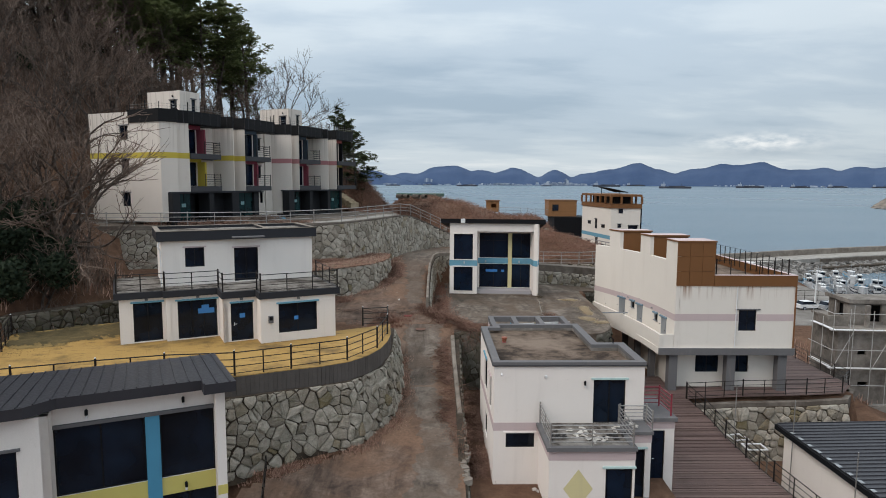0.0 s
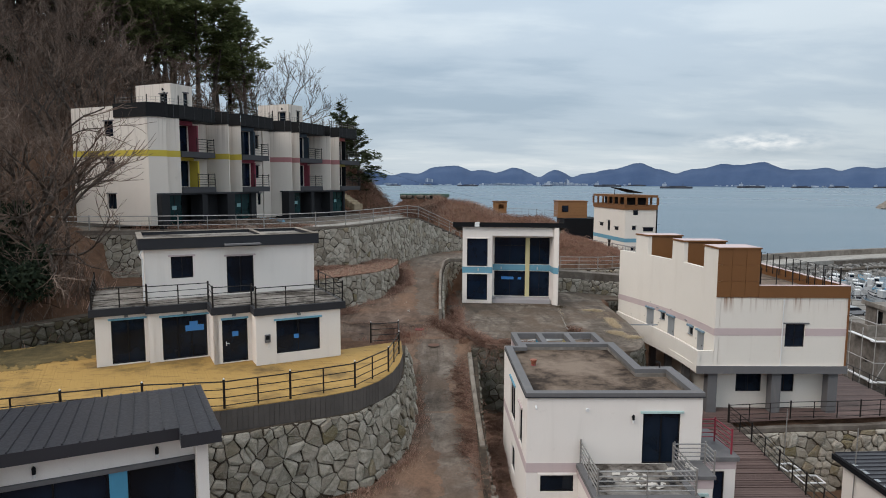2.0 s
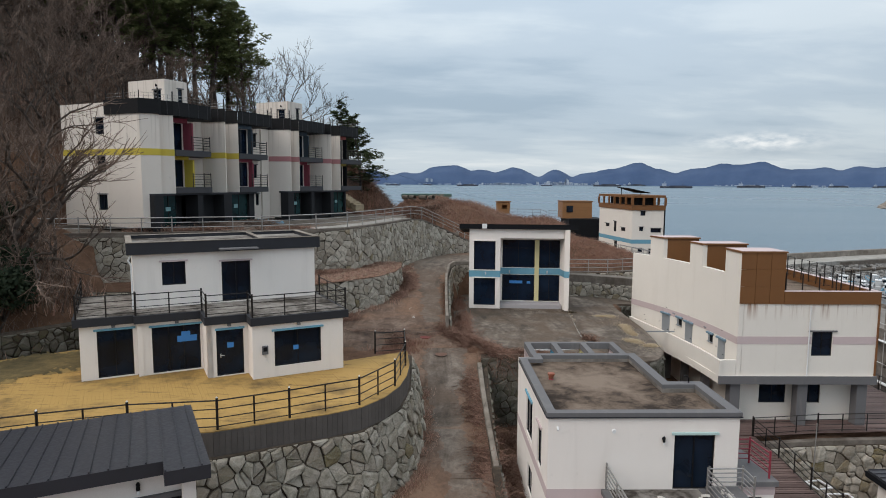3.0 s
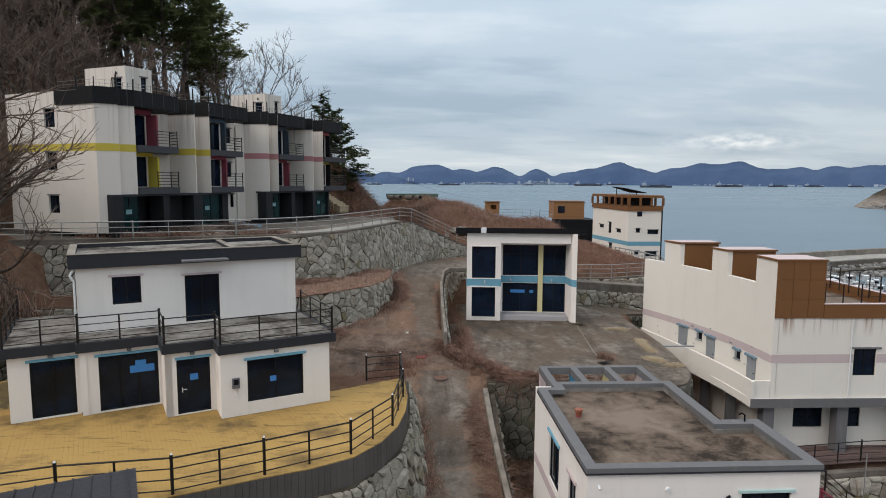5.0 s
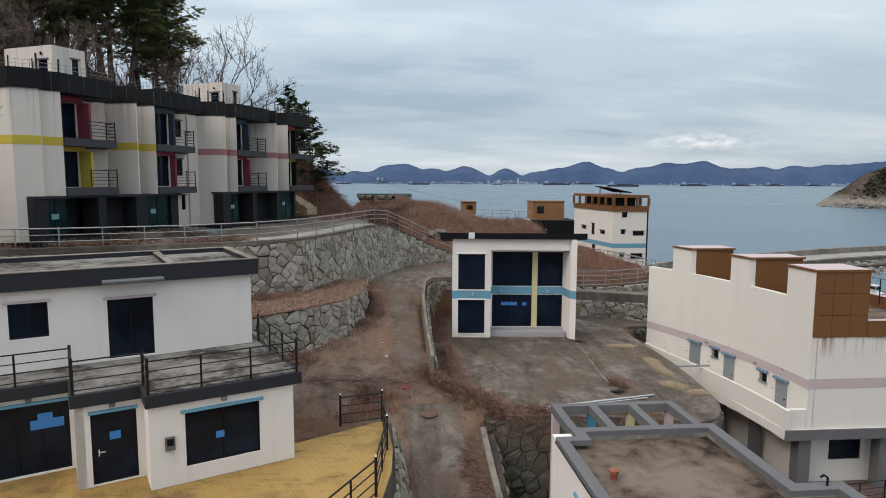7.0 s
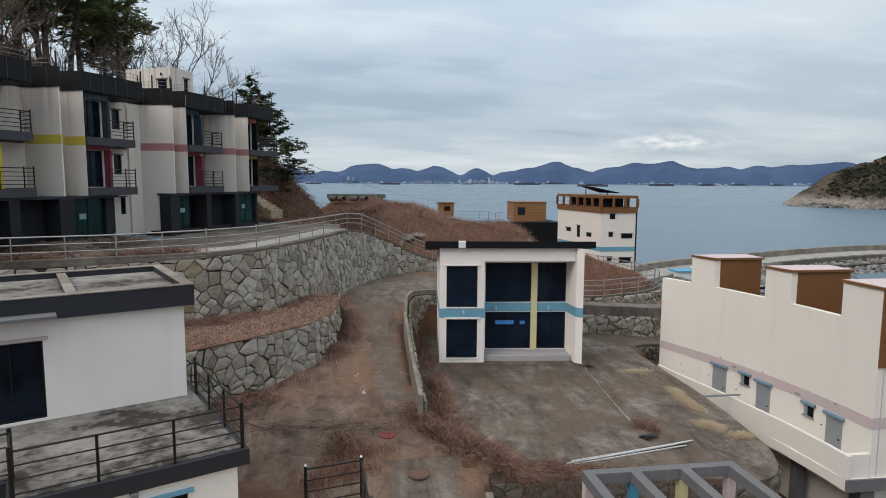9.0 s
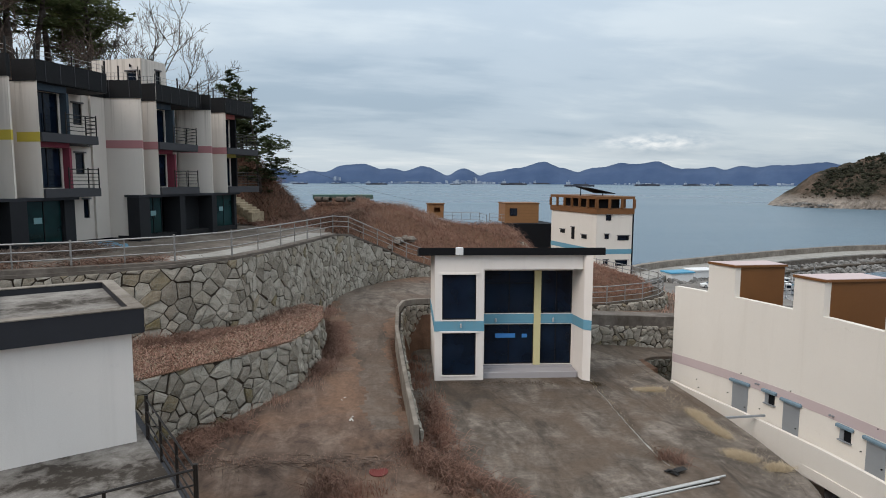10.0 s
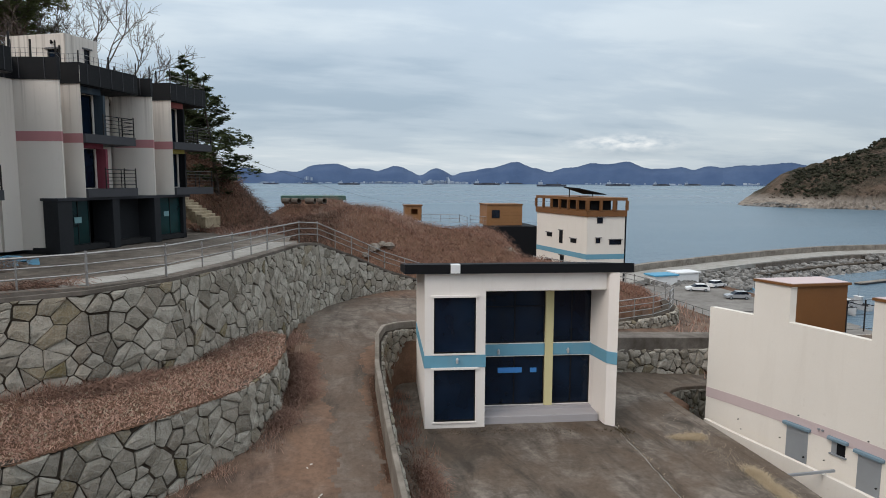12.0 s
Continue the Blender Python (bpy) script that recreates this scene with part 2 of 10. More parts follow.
def make_concrete(name, c0, c1, c2, scale=1.0, crack=0.4, stops=(0.36, 0.5, 0.64)):
    k = Mat(name, 0.92, 0, 0.25)
    big, mid, fine = k.noise(0.35 * scale, 6, 0.62), k.noise(1.7 * scale, 6, 0.65, dist=0.4), k.noise(26, 4, 0.7)
    c = k.ramp(k.math("ADD", k.math("MULTIPLY", big, 0.6), k.math("MULTIPLY", mid, 0.4)), [(stops[0], c0), (stops[1], c1), (stops[2], c2)])
    v = k.n.new("ShaderNodeTexVoronoi")
    v.feature = "DISTANCE_TO_EDGE"
    v.inputs["Scale"].default_value = 0.28
    k.l.new(k.at(1, 1, 0.2), v.inputs["Vector"])
    c = k.mix(k.gray(v.outputs["Distance"], 0.0, 0.012, crack, 0.0), c, tuple(x * 0.35 for x in c0))
    c = k.mix(k.gray(fine, 0.35, 0.75, 0, 0.35), c, tuple(x * 0.6 for x in c0))
    return k.done(c, k.math("ADD", fine, mid), 0.35, 0.02)


M["concrete"] = make_concrete("concrete_old", (0.13, 0.11, 0.09), (0.23, 0.20, 0.17), (0.33, 0.295, 0.255))
M["galvanised"] = paint("tube_galvanised", (0.48, 0.48, 0.47), 0.45, 0.3, 0.4, (0.22, 0.15, 0.10))
M["boat_white"] = paint("boat_paint", (0.46, 0.47, 0.48), 0.45, 0.0, 0.4, (0.16, 0.15, 0.14), 1.5)
M["lane"] = make_concrete("lane_dirty", (0.055, 0.043, 0.034), (0.14, 0.115, 0.094), (0.27, 0.235, 0.20), 0.9)
M["coping"] = make_concrete("coping_dirty", (0.075, 0.06, 0.048), (0.14, 0.118, 0.10), (0.22, 0.19, 0.165), 1.2, 0.0)


def make_track(name, dark, mid, light, soil, along, rot):
    """Old concrete under soil: broad smears along the way, damp patches, and a little grit."""
    k = Mat(name, 0.95, 0, 0.2)
    streak = k.noise(0.75, 5, 0.6, k.at(1.0, along, 1, rot), 1.4)
    blot, mid_n = k.noise(0.24, 5, 0.6, dist=0.9), k.noise(1.1, 6, 0.68, dist=0.7)
    grit, grain = k.noise(6, 6, 0.72), k.noise(38, 4, 0.7)
    c = k.ramp(k.math("ADD", k.math("MULTIPLY", streak, 0.5), k.math("MULTIPLY", mid_n, 0.5)), [(0.36, dark), (0.49, mid), (0.63, light)])
    c = k.mix(k.gray(blot, 0.44, 0.6, 0.0, 0.75), c, soil)
    wet = k.noise(0.36, 6, 0.66, k.at(1.0, along * 0.7, 1, rot + 12), 1.6)
    c = k.mix(k.gray(wet, 0.53, 0.66, 0.0, 0.6), c, tuple(v * 0.7 for v in dark))
    c = k.mix(k.gray(grit, 0.45, 0.72, 0.0, 0.42), c, tuple(v * 0.7 for v in dark))
    c = k.mix(k.gray(grain, 0.6, 0.85, 0.0, 0.3), c, tuple(min(1, v * 1.5) for v in light))
    return k.done(c, k.math("ADD", grit, k.math("MULTIPLY", grain, 0.4)), 0.35, 0.03)


M["road"] = make_track("road_concrete_dirty", (0.05, 0.035, 0.028), (0.124, 0.084, 0.064), (0.205, 0.15, 0.117), (0.18, 0.107, 0.07), 0.3, 4)
M["slab_worn"] = make_track("slab_worn", (0.058, 0.046, 0.037), (0.132, 0.106, 0.087), (0.215, 0.18, 0.153), (0.125, 0.088, 0.066), 0.4, -8)
M["lot"] = make_track("lot_concrete_dirty", (0.05, 0.041, 0.033), (0.118, 0.096, 0.079), (0.228, 0.192, 0.162), (0.112, 0.08, 0.058), 0.35, 60)
M["roof_slab"] = make_concrete("roof_slab_stained", (0.026, 0.017, 0.012), (0.135, 0.098, 0.073), (0.21, 0.16, 0.125), 0.7, 0.0, (0.40, 0.48, 0.58))
M["terrace_slab"] = make_concrete("terrace_slab_stained", (0.042, 0.034, 0.027), (0.165, 0.148, 0.133), (0.29, 0.27, 0.247), 1.5, 0.0, (0.41, 0.48, 0.6))
M["apron"] = make_concrete("apron_concrete", (0.12, 0.108, 0.097), (0.19, 0.175, 0.16), (0.26, 0.245, 0.225), 0.3)
M["pave"] = make_concrete("pavement_concrete", (0.22, 0.205, 0.185), (0.30, 0.285, 0.26), (0.37, 0.355, 0.33), 1.0)


def make_ground():
    k = Mat("soil_and_litter", 0.97, 0, 0.15)
    big, mid, fine = k.noise(0.12, 5, 0.6), k.noise(1.3, 6, 0.7), k.noise(14, 5, 0.75)
    c = k.ramp(k.math("ADD", k.math("MULTIPLY", big, 0.5), k.math("MULTIPLY", mid, 0.5)), [(0.36, (0.07, 0.037, 0.024)), (0.5, (0.135, 0.074, 0.047)), (0.63, (0.205, 0.12, 0.078))])
    c = k.mix(k.gray(fine, 0.35, 0.75, 0, 0.65), c, (0.045, 0.03, 0.022))
    return k.done(c, k.math("ADD", fine, mid), 0.7, 0.06)


M["ground"] = make_ground()


def make_stone(name="field_stone", tone=1.0, moss=(0.108, 0.09, 0.062), island=False):
    k = Mat(name, 0.92, 0, 0.25)
    r = k.rand(island)
    a, b = k.noise(2.2, 6, 0.65), k.noise(13, 5, 0.7)
    c = k.ramp(r, [(0.0, (0.19, 0.158, 0.125)), (0.22, (0.335, 0.285, 0.235)), (0.55, (0.48, 0.43, 0.37)), (0.86, (0.36, 0.315, 0.262)), (0.96, (0.29, 0.23, 0.155)), (1.0, (0.17, 0.13, 0.06))])
    if tone < 1:
        c = k.mix(1.0, c, (tone * 0.985, tone, tone * 0.985), "MULTIPLY")
    c = k.mix(k.gray(a, 0.45, 0.7, 0, 0.75), c, moss)
    c = k.mix(k.gray(b, 0.45, 0.75, 0, 0.55 * tone), c, (0.46 * tone, 0.45 * tone, 0.41 * tone))
    c = k.mix(k.gray(k.noise(30, 4, 0.7), 0.5, 0.72, 0, 0.5), c, (0.10, 0.09, 0.07))
    return k.done(c, k.math("ADD", k.math("MULTIPLY", a, 1.6), b), 0.9, 0.06)


M["stone"] = make_stone(tone=0.93)
M["stone_joined"] = make_stone("field_stones", 0.93, island=True)
M["stone_rough"] = make_stone("rough_stone", 0.8, (0.10, 0.092, 0.055))
M["stone_rough_joined"] = make_stone("rough_stones", 0.8, (0.10, 0.092, 0.055), True)
M["concrete_raw"] = make_concrete("concrete_raw", (0.09, 0.08, 0.07), (0.20, 0.18, 0.16), (0.32, 0.295, 0.265), 0.9, 0.0)
# this low tone holds both moss colour and the sunken walls' shade
M["stone_mossy_shaded"] = make_stone("mossy_shaded_stone", 0.34, (0.05, 0.055, 0.025))
M["stone_mossy_shaded_joined"] = make_stone("mossy_shaded_stones", 0.34, (0.05, 0.055, 0.025), True)
M["mortar"] = make_concrete("joint_mortar", (0.03, 0.023, 0.017), (0.06, 0.046, 0.034), (0.11, 0.084, 0.062), 3.0, 0.0)


def make_boards(name, c0, c1, c2, dirt, width=0.14, along="x", stain=0.5, rz=0, vary=0.35):
    """Weathered boards: grain along the board; the boards themselves are meshes."""
    k = Mat(name, 0.75, 0, 0.3)
    r = k.rand()
    g = k.noise(5, 6, 0.7, k.at(0.35 if along == "x" else 6, 6 if along == "x" else 0.35, 3))
    here = k.n.new("ShaderNodeNewGeometry").outputs["Position"]
    mp = k.n.new("ShaderNodeMapping")
    mp.inputs["Rotation"].default_value = (0, 0, radians(rz))
    mp.inputs["Scale"].default_value = (0.45, 2.4, 1)
    k.l.new(here, mp.inputs[0])
    big = k.noise(0.5, 5, 0.65, here)
    c = k.mix(k.gray(g, 0.3, 0.7), c0, c1)
    c = k.mix(k.gray(r, 0, 1, 0, vary), c, c2)
    c = k.mix(k.gray(big, 0.5, 0.72, 0, stain), c, dirt)
    c = k.mix(k.gray(k.noise(1.5, 6, 0.75, mp.outputs[0], 0.5), 0.55, 0.72, 0, min(1, stain * 1.2)), c, dirt)
    return k.done(c, g, 0.25, 0.01)


M["deck_yellow"] = make_boards("boards_yellow", (0.375, 0.232, 0.072), (0.345, 0.212, 0.064), (0.39, 0.245, 0.08), (0.06, 0.038, 0.018), stain=0.8, rz=-117, vary=0.15)
M["deck_brown"] = make_boards("boards_brown", (0.112, 0.072, 0.064), (0.08, 0.05, 0.045), (0.165, 0.112, 0.10), (0.05, 0.035, 0.03), vary=0.7)
M["skirt"] = make_boards("boards_grey", (0.095, 0.083, 0.076), (0.068, 0.06, 0.056), (0.13, 0.115, 0.105), (0.045, 0.04, 0.036), along="z")


def make_water():
    k = Mat("sea_water", 0.12, 0.0, 0.5)
    a = k.noise(0.05, 6, 0.65, k.at(0.35, 1.0, 1))
    b = k.noise(0.9, 4, 0.6, k.at(0.5, 1.0, 1))
    far = k.noise(0.0022, 4, 0.55, k.at(0.35, 1.4, 1, 12))
    k.b.inputs["IOR"].default_value = 1.33
    c = k.ramp(far, [(0.3, (0.055, 0.10, 0.14)), (0.7, (0.09, 0.15, 0.20))])
    return k.done(c, k.math("ADD", k.math("MULTIPLY", a, 2.0), b), 0.55, 0.5, k.gray(far, 0.3, 0.7, 0.22, 0.38))


M["water"] = make_water()


def foliage(name, c0, c1, through=0.4):
    """Thin leaves and needles, varied leaf by leaf, that let part of the light through."""
    k = Mat(name, 0.8, 0, 0.2)
    c = k.mix(k.rand(True), c0, c1)
    m = k.done(c)
    t = k.n.new("ShaderNodeBsdfTranslucent")
    k.l.new(c, t.inputs[0])
    mx = k.n.new("ShaderNodeMixShader")
    mx.inputs[0].default_value = through
    k.l.new(k.b.outputs[0], mx.inputs[1])
    k.l.new(t.outputs[0], mx.inputs[2])
    k.l.new(mx.outputs[0], k.n["Material Output"].inputs["Surface"])
    return m


def plain(name, c0, c1, scale, rough=0.95, island=False, bump=0.0, extra=None):
    k = Mat(name, rough, 0, 0.2)
    a = k.rand(True) if island else k.noise(scale, 6, 0.65)
    c = k.mix(k.gray(a, 0.3, 0.7) if not island else a, c0, c1)
    if extra:
        c = k.mix(k.gray(k.noise(scale * 5, 5, 0.7), 0.5, 0.7, 0, 0.7), c, extra)
    return k.done(c, k.noise(scale * 6, 5, 0.7) if bump else None, bump, 0.5)


# the haze of distance is put into the hills' and town's colours
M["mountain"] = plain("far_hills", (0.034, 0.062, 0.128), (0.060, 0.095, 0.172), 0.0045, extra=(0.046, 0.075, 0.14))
M["far_town"] = plain("far_town", (0.10, 0.15, 0.25), (0.44, 0.49, 0.56), 0.01, island=True)
M["ship"] = plain("far_ship", (0.03, 0.04, 0.06), (0.085, 0.085, 0.10), 0.05)


def make_headland():
    k = Mat("headland_cover", 0.97, 0, 0.15)
    z = k.n.new("ShaderNodeSeparateXYZ")
    k.l.new(k.co, z.inputs[0])
    a, b = k.noise(0.03, 6, 0.7), k.noise(0.2, 6, 0.75)
    scrub = k.ramp(a, [(0.40, (0.03, 0.029, 0.019)), (0.50, (0.065, 0.05, 0.036)), (0.6, (0.12, 0.085, 0.063))])
    rock = k.mix(k.gray(b, 0.35, 0.65), (0.12, 0.10, 0.083), (0.36, 0.31, 0.265))
    level = k.math("ADD", z.outputs[2], k.math("MULTIPLY", b, 16.0))
    c = k.mix(k.gray(level, 15, 21), rock, scrub)
    return k.done(c, b, 1.0, 3.0)


M["headland"] = make_headland()
M["boulder"] = plain("rubble_boulder", (0.06, 0.057, 0.053), (0.25, 0.24, 0.228), 1, island=True)
M["dry_grass"] = foliage("dry_grass", (0.24, 0.134, 0.10), (0.58, 0.39, 0.31))
M["straw"] = foliage("dry_straw", (0.34, 0.275, 0.20), (0.50, 0.42, 0.32))
M["straw_pale"] = foliage("bleached_straw", (0.44, 0.355, 0.24), (0.66, 0.555, 0.41))
M["reed"] = foliage("dry_reed", (0.175, 0.085, 0.062), (0.40, 0.225, 0.165))
M["twig"] = plain("bare_twig", (0.085, 0.058, 0.046), (0.205, 0.152, 0.123), 1, island=True)
M["bark"] = plain("bark", (0.065, 0.05, 0.042), (0.14, 0.115, 0.10), 3, bump=0.6)
M["bark_pale"] = plain("bark_pale", (0.12, 0.10, 0.09), (0.22, 0.19, 0.17), 3, bump=0.6)
M["needles"] = foliage("pine_needles", (0.092, 0.112, 0.05), (0.19, 0.215, 0.098), 0.5)
M["needles_warm"] = foliage("pine_needles_olive", (0.115, 0.126, 0.05), (0.215, 0.225, 0.092), 0.5)
M["needles_dark"] = foliage("pine_needles_dark", (0.05, 0.066, 0.034), (0.115, 0.14, 0.07), 0.4)
M["brush_dark"] = plain("brush_dark", (0.05, 0.034, 0.026), (0.16, 0.10, 0.072), 1, island=True)
M["plume"] = foliage("reed_plume", (0.26, 0.175, 0.135), (0.46, 0.345, 0.28))
M["bramble"] = plain("bramble_stem", (0.095, 0.052, 0.039), (0.29, 0.178, 0.135), 1, island=True)
M["leaf_brown"] = foliage("damp_leaf", (0.04, 0.026, 0.018), (0.15, 0.088, 0.055), 0.15)
M["leaf_dark"] = foliage("rotten_leaf", (0.03, 0.024, 0.014), (0.10, 0.07, 0.035), 0.15)
M["headland_leaf"] = foliage("headland_leaf", (0.022, 0.024, 0.014), (0.055, 0.053, 0.033))
M["headland_scrub"] = foliage("headland_scrub", (0.06, 0.044, 0.034), (0.15, 0.105, 0.082), 0.2)
M["leaf"] = foliage("evergreen_leaf", (0.014, 0.026, 0.016), (0.04, 0.055, 0.032))


# ---- mesh building ----
class Geo:
    """Collects vertices and faces; m places what is added."""

    def __init__(self, m=None):
        self.v, self.f, self.m = [], [], m or Matrix()

    def add(self, verts, faces):
        k = len(self.v)
        self.v += [self.m @ Vector(p) for p in verts]
        self.f += [[i + k for i in f] for f in faces]
        return self

    def box(self, x0, x1, y0, y1, z0, z1, c=0.0):
        """A box, with its upright and top edges chamfered by c."""
        x0, x1, y0, y1, z0, z1 = min(x0, x1), max(x0, x1), min(y0, y1), max(y0, y1), min(z0, z1), max(z0, z1)
        if c <= 0:
            v = [(x, y, z) for z in (z0, z1) for x, y in ((x0, y0), (x1, y0), (x1, y1), (x0, y1))]
            return self.add(v, [(3, 2, 1, 0), (4, 5, 6, 7), (0, 1, 5, 4), (1, 2, 6, 5), (2, 3, 7, 6), (3, 0, 4, 7)])
        ring = lambda d, z, q: [(x0 + d + q, y0 + d, z), (x1 - d - q, y0 + d, z), (x1 - d, y0 + d + q, z), (x1 - d, y1 - d - q, z), (x1 - d - q, y1 - d, z), (x0 + d + q, y1 - d, z), (x0 + d, y1 - d - q, z), (x0 + d, y0 + d + q, z)]
        v = ring(0, z0, c) + ring(0, z1 - c, c) + ring(c, z1, c)
        f = [tuple(range(7, -1, -1)), tuple(range(16, 24))]
        for a in (0, 8):
            f += [(a + i, a + (i + 1) % 8, a + 8 + (i + 1) % 8, a + 8 + i) for i in range(8)]
        return self.add(v, f)

    def prism(self, poly, z0, z1):
        """A polygon (counter-clockwise) raised from z0 to z1, or to a height a corner."""
        n = len(poly)
        a = z0 if isinstance(z0, (list, tuple)) else [z0] * n
        b = z1 if isinstance(z1, (list, tuple)) else [z1] * n
        v = [(x, y, a[i]) for i, (x, y) in enumerate(poly)] + [(x, y, b[i]) for i, (x, y) in enumerate(poly)]
        return self.add(v, [tuple(range(n - 1, -1, -1)), tuple(range(n, 2 * n))] + [(i, (i + 1) % n, n + (i + 1) % n, n + i) for i in range(n)])

    def tube(self, a, b, r, r2=None, n=6):
        a, b = Vector(a), Vector(b)
        d = b - a
        if d.length < 1e-6:
            return self
        d.normalize()
        s = d.cross(Vector((0, 0, 1)) if abs(d.z) < 0.95 else Vector((1, 0, 0))).normalized()
        t = d.cross(s)
        r2 = r if r2 is None else r2
        v = [p + (s * math.cos(k * math.tau / n) + t * math.sin(k * math.tau / n)) * q for p, q in ((a, r), (b, r2)) for k in range(n)]
        return self.add(v, [(i, (i + 1) % n, n + (i + 1) % n, n + i) for i in range(n)] + [tuple(range(n - 1, -1, -1)), tuple(range(n, 2 * n))])

    def sweep(self, pts, r, n=5):
        """A round bar through points, in one skin."""
        pts = [Vector(p) for p in pts]
        k = len(self.v)
        for i, p in enumerate(pts):
            a = (p - pts[i - 1]).normalized() if i else (pts[1] - p).normalized()
            b = (pts[i + 1] - p).normalized() if i < len(pts) - 1 else a
            d = (a + b).normalized()
            s = d.cross(Vector((0, 0, 1))).normalized()
            t = s.cross(d)
            w = 1 / max(0.5, math.sqrt((1 + a.dot(b)) / 2))
            self.v += [self.m @ (p + (s * math.cos(j * math.tau / n) * w + t * math.sin(j * math.tau / n)) * r) for j in range(n)]
        for i in range(len(pts) - 1):
            for j in range(n):
                c, d = k + i * n + j, k + i * n + (j + 1) % n
                self.f.append([c, d, d + n, c + n])
        e = k + (len(pts) - 1) * n
        self.f += [list(range(k + n - 1, k - 1, -1)), list(range(e, e + n))]
        return self

    def wall(self, u0, u1, z0, z1, y0, y1, holes=()):
        """A wall along x from u0 to u1, between y0 and y1 deep, with rectangular holes (u0, u1, z0, z1) through it; one closed skin."""
        cut = lambda v, lo, hi: min(max(v, lo), hi)
        us = sorted({round(v, 4) for v in (u0, u1, *[cut(h[i], u0, u1) for h in holes for i in (0, 1)])})
        zs = sorted({round(v, 4) for v in (z0, z1, *[cut(h[i], z0, z1) for h in holes for i in (2, 3)])})
        nu, nz = len(us) - 1, len(zs) - 1

        def full(i, j):
            if not (0 <= i < nu and 0 <= j < nz):
                return False
            cu, cz = (us[i] + us[i + 1]) / 2, (zs[j] + zs[j + 1]) / 2
            return not any(h[0] < cu < h[1] and h[2] < cz < h[3] for h in holes)

        verts, faces, seen = [], [], {}

        def at(i, j, k):
            if (i, j, k) not in seen:
                seen[i, j, k] = len(verts)
                verts.append((us[i], y1 if k else y0, zs[j]))
            return seen[i, j, k]

        for i in range(nu):
            for j in range(nz):
                if not full(i, j):
                    continue
                A, B, C, D = (i, j), (i + 1, j), (i + 1, j + 1), (i, j + 1)
                faces.append(tuple(at(*p, 0) for p in (A, B, C, D)))
                faces.append(tuple(at(*p, 1) for p in (D, C, B, A)))
                for (di, dj), p, q in (((-1, 0), D, A), ((1, 0), B, C), ((0, -1), A, B), ((0, 1), C, D)):
                    if not full(i + di, j + dj):
                        faces.append((at(*q, 0), at(*p, 0), at(*p, 1), at(*q, 1)))
        return self.add(verts, faces)

    def mesh(self, name, smooth=False):
        me = bpy.data.meshes.new(name)
        me.from_pydata([tuple(p) for p in self.v], [], self.f)
        if smooth:
            me.polygons.foreach_set("use_smooth", [True] * len(me.polygons))
        me.update()
        return me


def link(name, me, material, parent=None, label="", smooth=False):
    if isinstance(me, Geo):
        me = me.mesh(name, smooth)
    if material is not None and not me.materials:
        me.materials.append(material)
    ob = new(name, me)
    if parent is not None:
        ob.parent = parent
    return tagged(ob, label)


def part(name, geo, material, parent, label="", smooth=False):
    return link(name, geo, material, parent, label, smooth)


def thing(name, label, category, m=None, group="", kind=""):
    ob = new(name)
    ob.empty_display_size = 0.2
    ob.matrix_world = m or Matrix()
    return tagged(ob, label, category, group, kind)


def solid(name, geo, material, label="", category="", kind="", group="", smooth=False):
    return tagged(link(name, geo, material, None, "", smooth), label, category, group, kind)


class Bag:
    """Like Geo, but everything added becomes a part of its own under one thing."""

    def __init__(self, name, material, parent, label="", m=None):
        self.name, self.mat, self.parent, self.label, self.m = name, material, parent, label, m or Matrix()

    def put(self, g):
        part(self.name, g, self.mat, self.parent, self.label)
        return self

    def box(self, *a):
        return self.put(Geo(self.m).box(*a))

    def wall(self, *a):
        return self.put(Geo(self.m).wall(*a))

    def prism(self, *a):
        return self.put(Geo(self.m).prism(*a))

    def add(self, *a):
        return self.put(Geo(self.m).add(*a))


def window(parent, m, u0, u1, z0, z1, y=0.0, mullions=1, lintel=None, sill=None, name="window", over=0.12, bars=(), glass="glass"):
    """A framed window in an opening of a wall that faces -y of m."""
    f = 0.05
    n = mullions + 1
    cells = []
    edge = [u0 + f + (u1 - u0 - 2 * f) * i / n for i in range(n + 1)]
    cut = [z0 + f, *[z0 + (z1 - z0) * q for q in bars], z1 - f]
    for a, b in zip(edge, edge[1:]):
        for c, d in zip(cut, cut[1:]):
            cells.append((a + (0.025 if a > edge[0] else 0), b - (0.025 if b < edge[-1] else 0), c + (0.02 if c > cut[0] else 0), d - (0.02 if d < cut[-1] else 0)))
    g = Geo(m).wall(u0, u1, z0, z1, y + 0.06, y + 0.14, cells)
    w = part(name, g, M["frame"], parent)
    for i in range(mullions + 1):
        a, b = u0 + f + (u1 - u0 - 2 * f) * i / (mullions + 1), u0 + f + (u1 - u0 - 2 * f) * (i + 1) / (mullions + 1)
        o = 0.012 * (i % 2)
        part("pane", Geo(m).box(a, b, y + 0.092 + o, y + 0.102 + o, z0 + f, z1 - f), M[glass], w)
    if lintel:
        part("lintel", Geo(m).box(u0 - over, u1 + over, y - 0.07, y + 0.05, z1, z1 + 0.09, 0.01), M[lintel], w, "projecting painted lintel strip")
    if sill:
        part("sill", Geo(m).box(u0 - 0.05, u1 + 0.05, y - 0.05, y + 0.1, z0 - 0.06, z0, 0.01), M[sill], w)
    return w


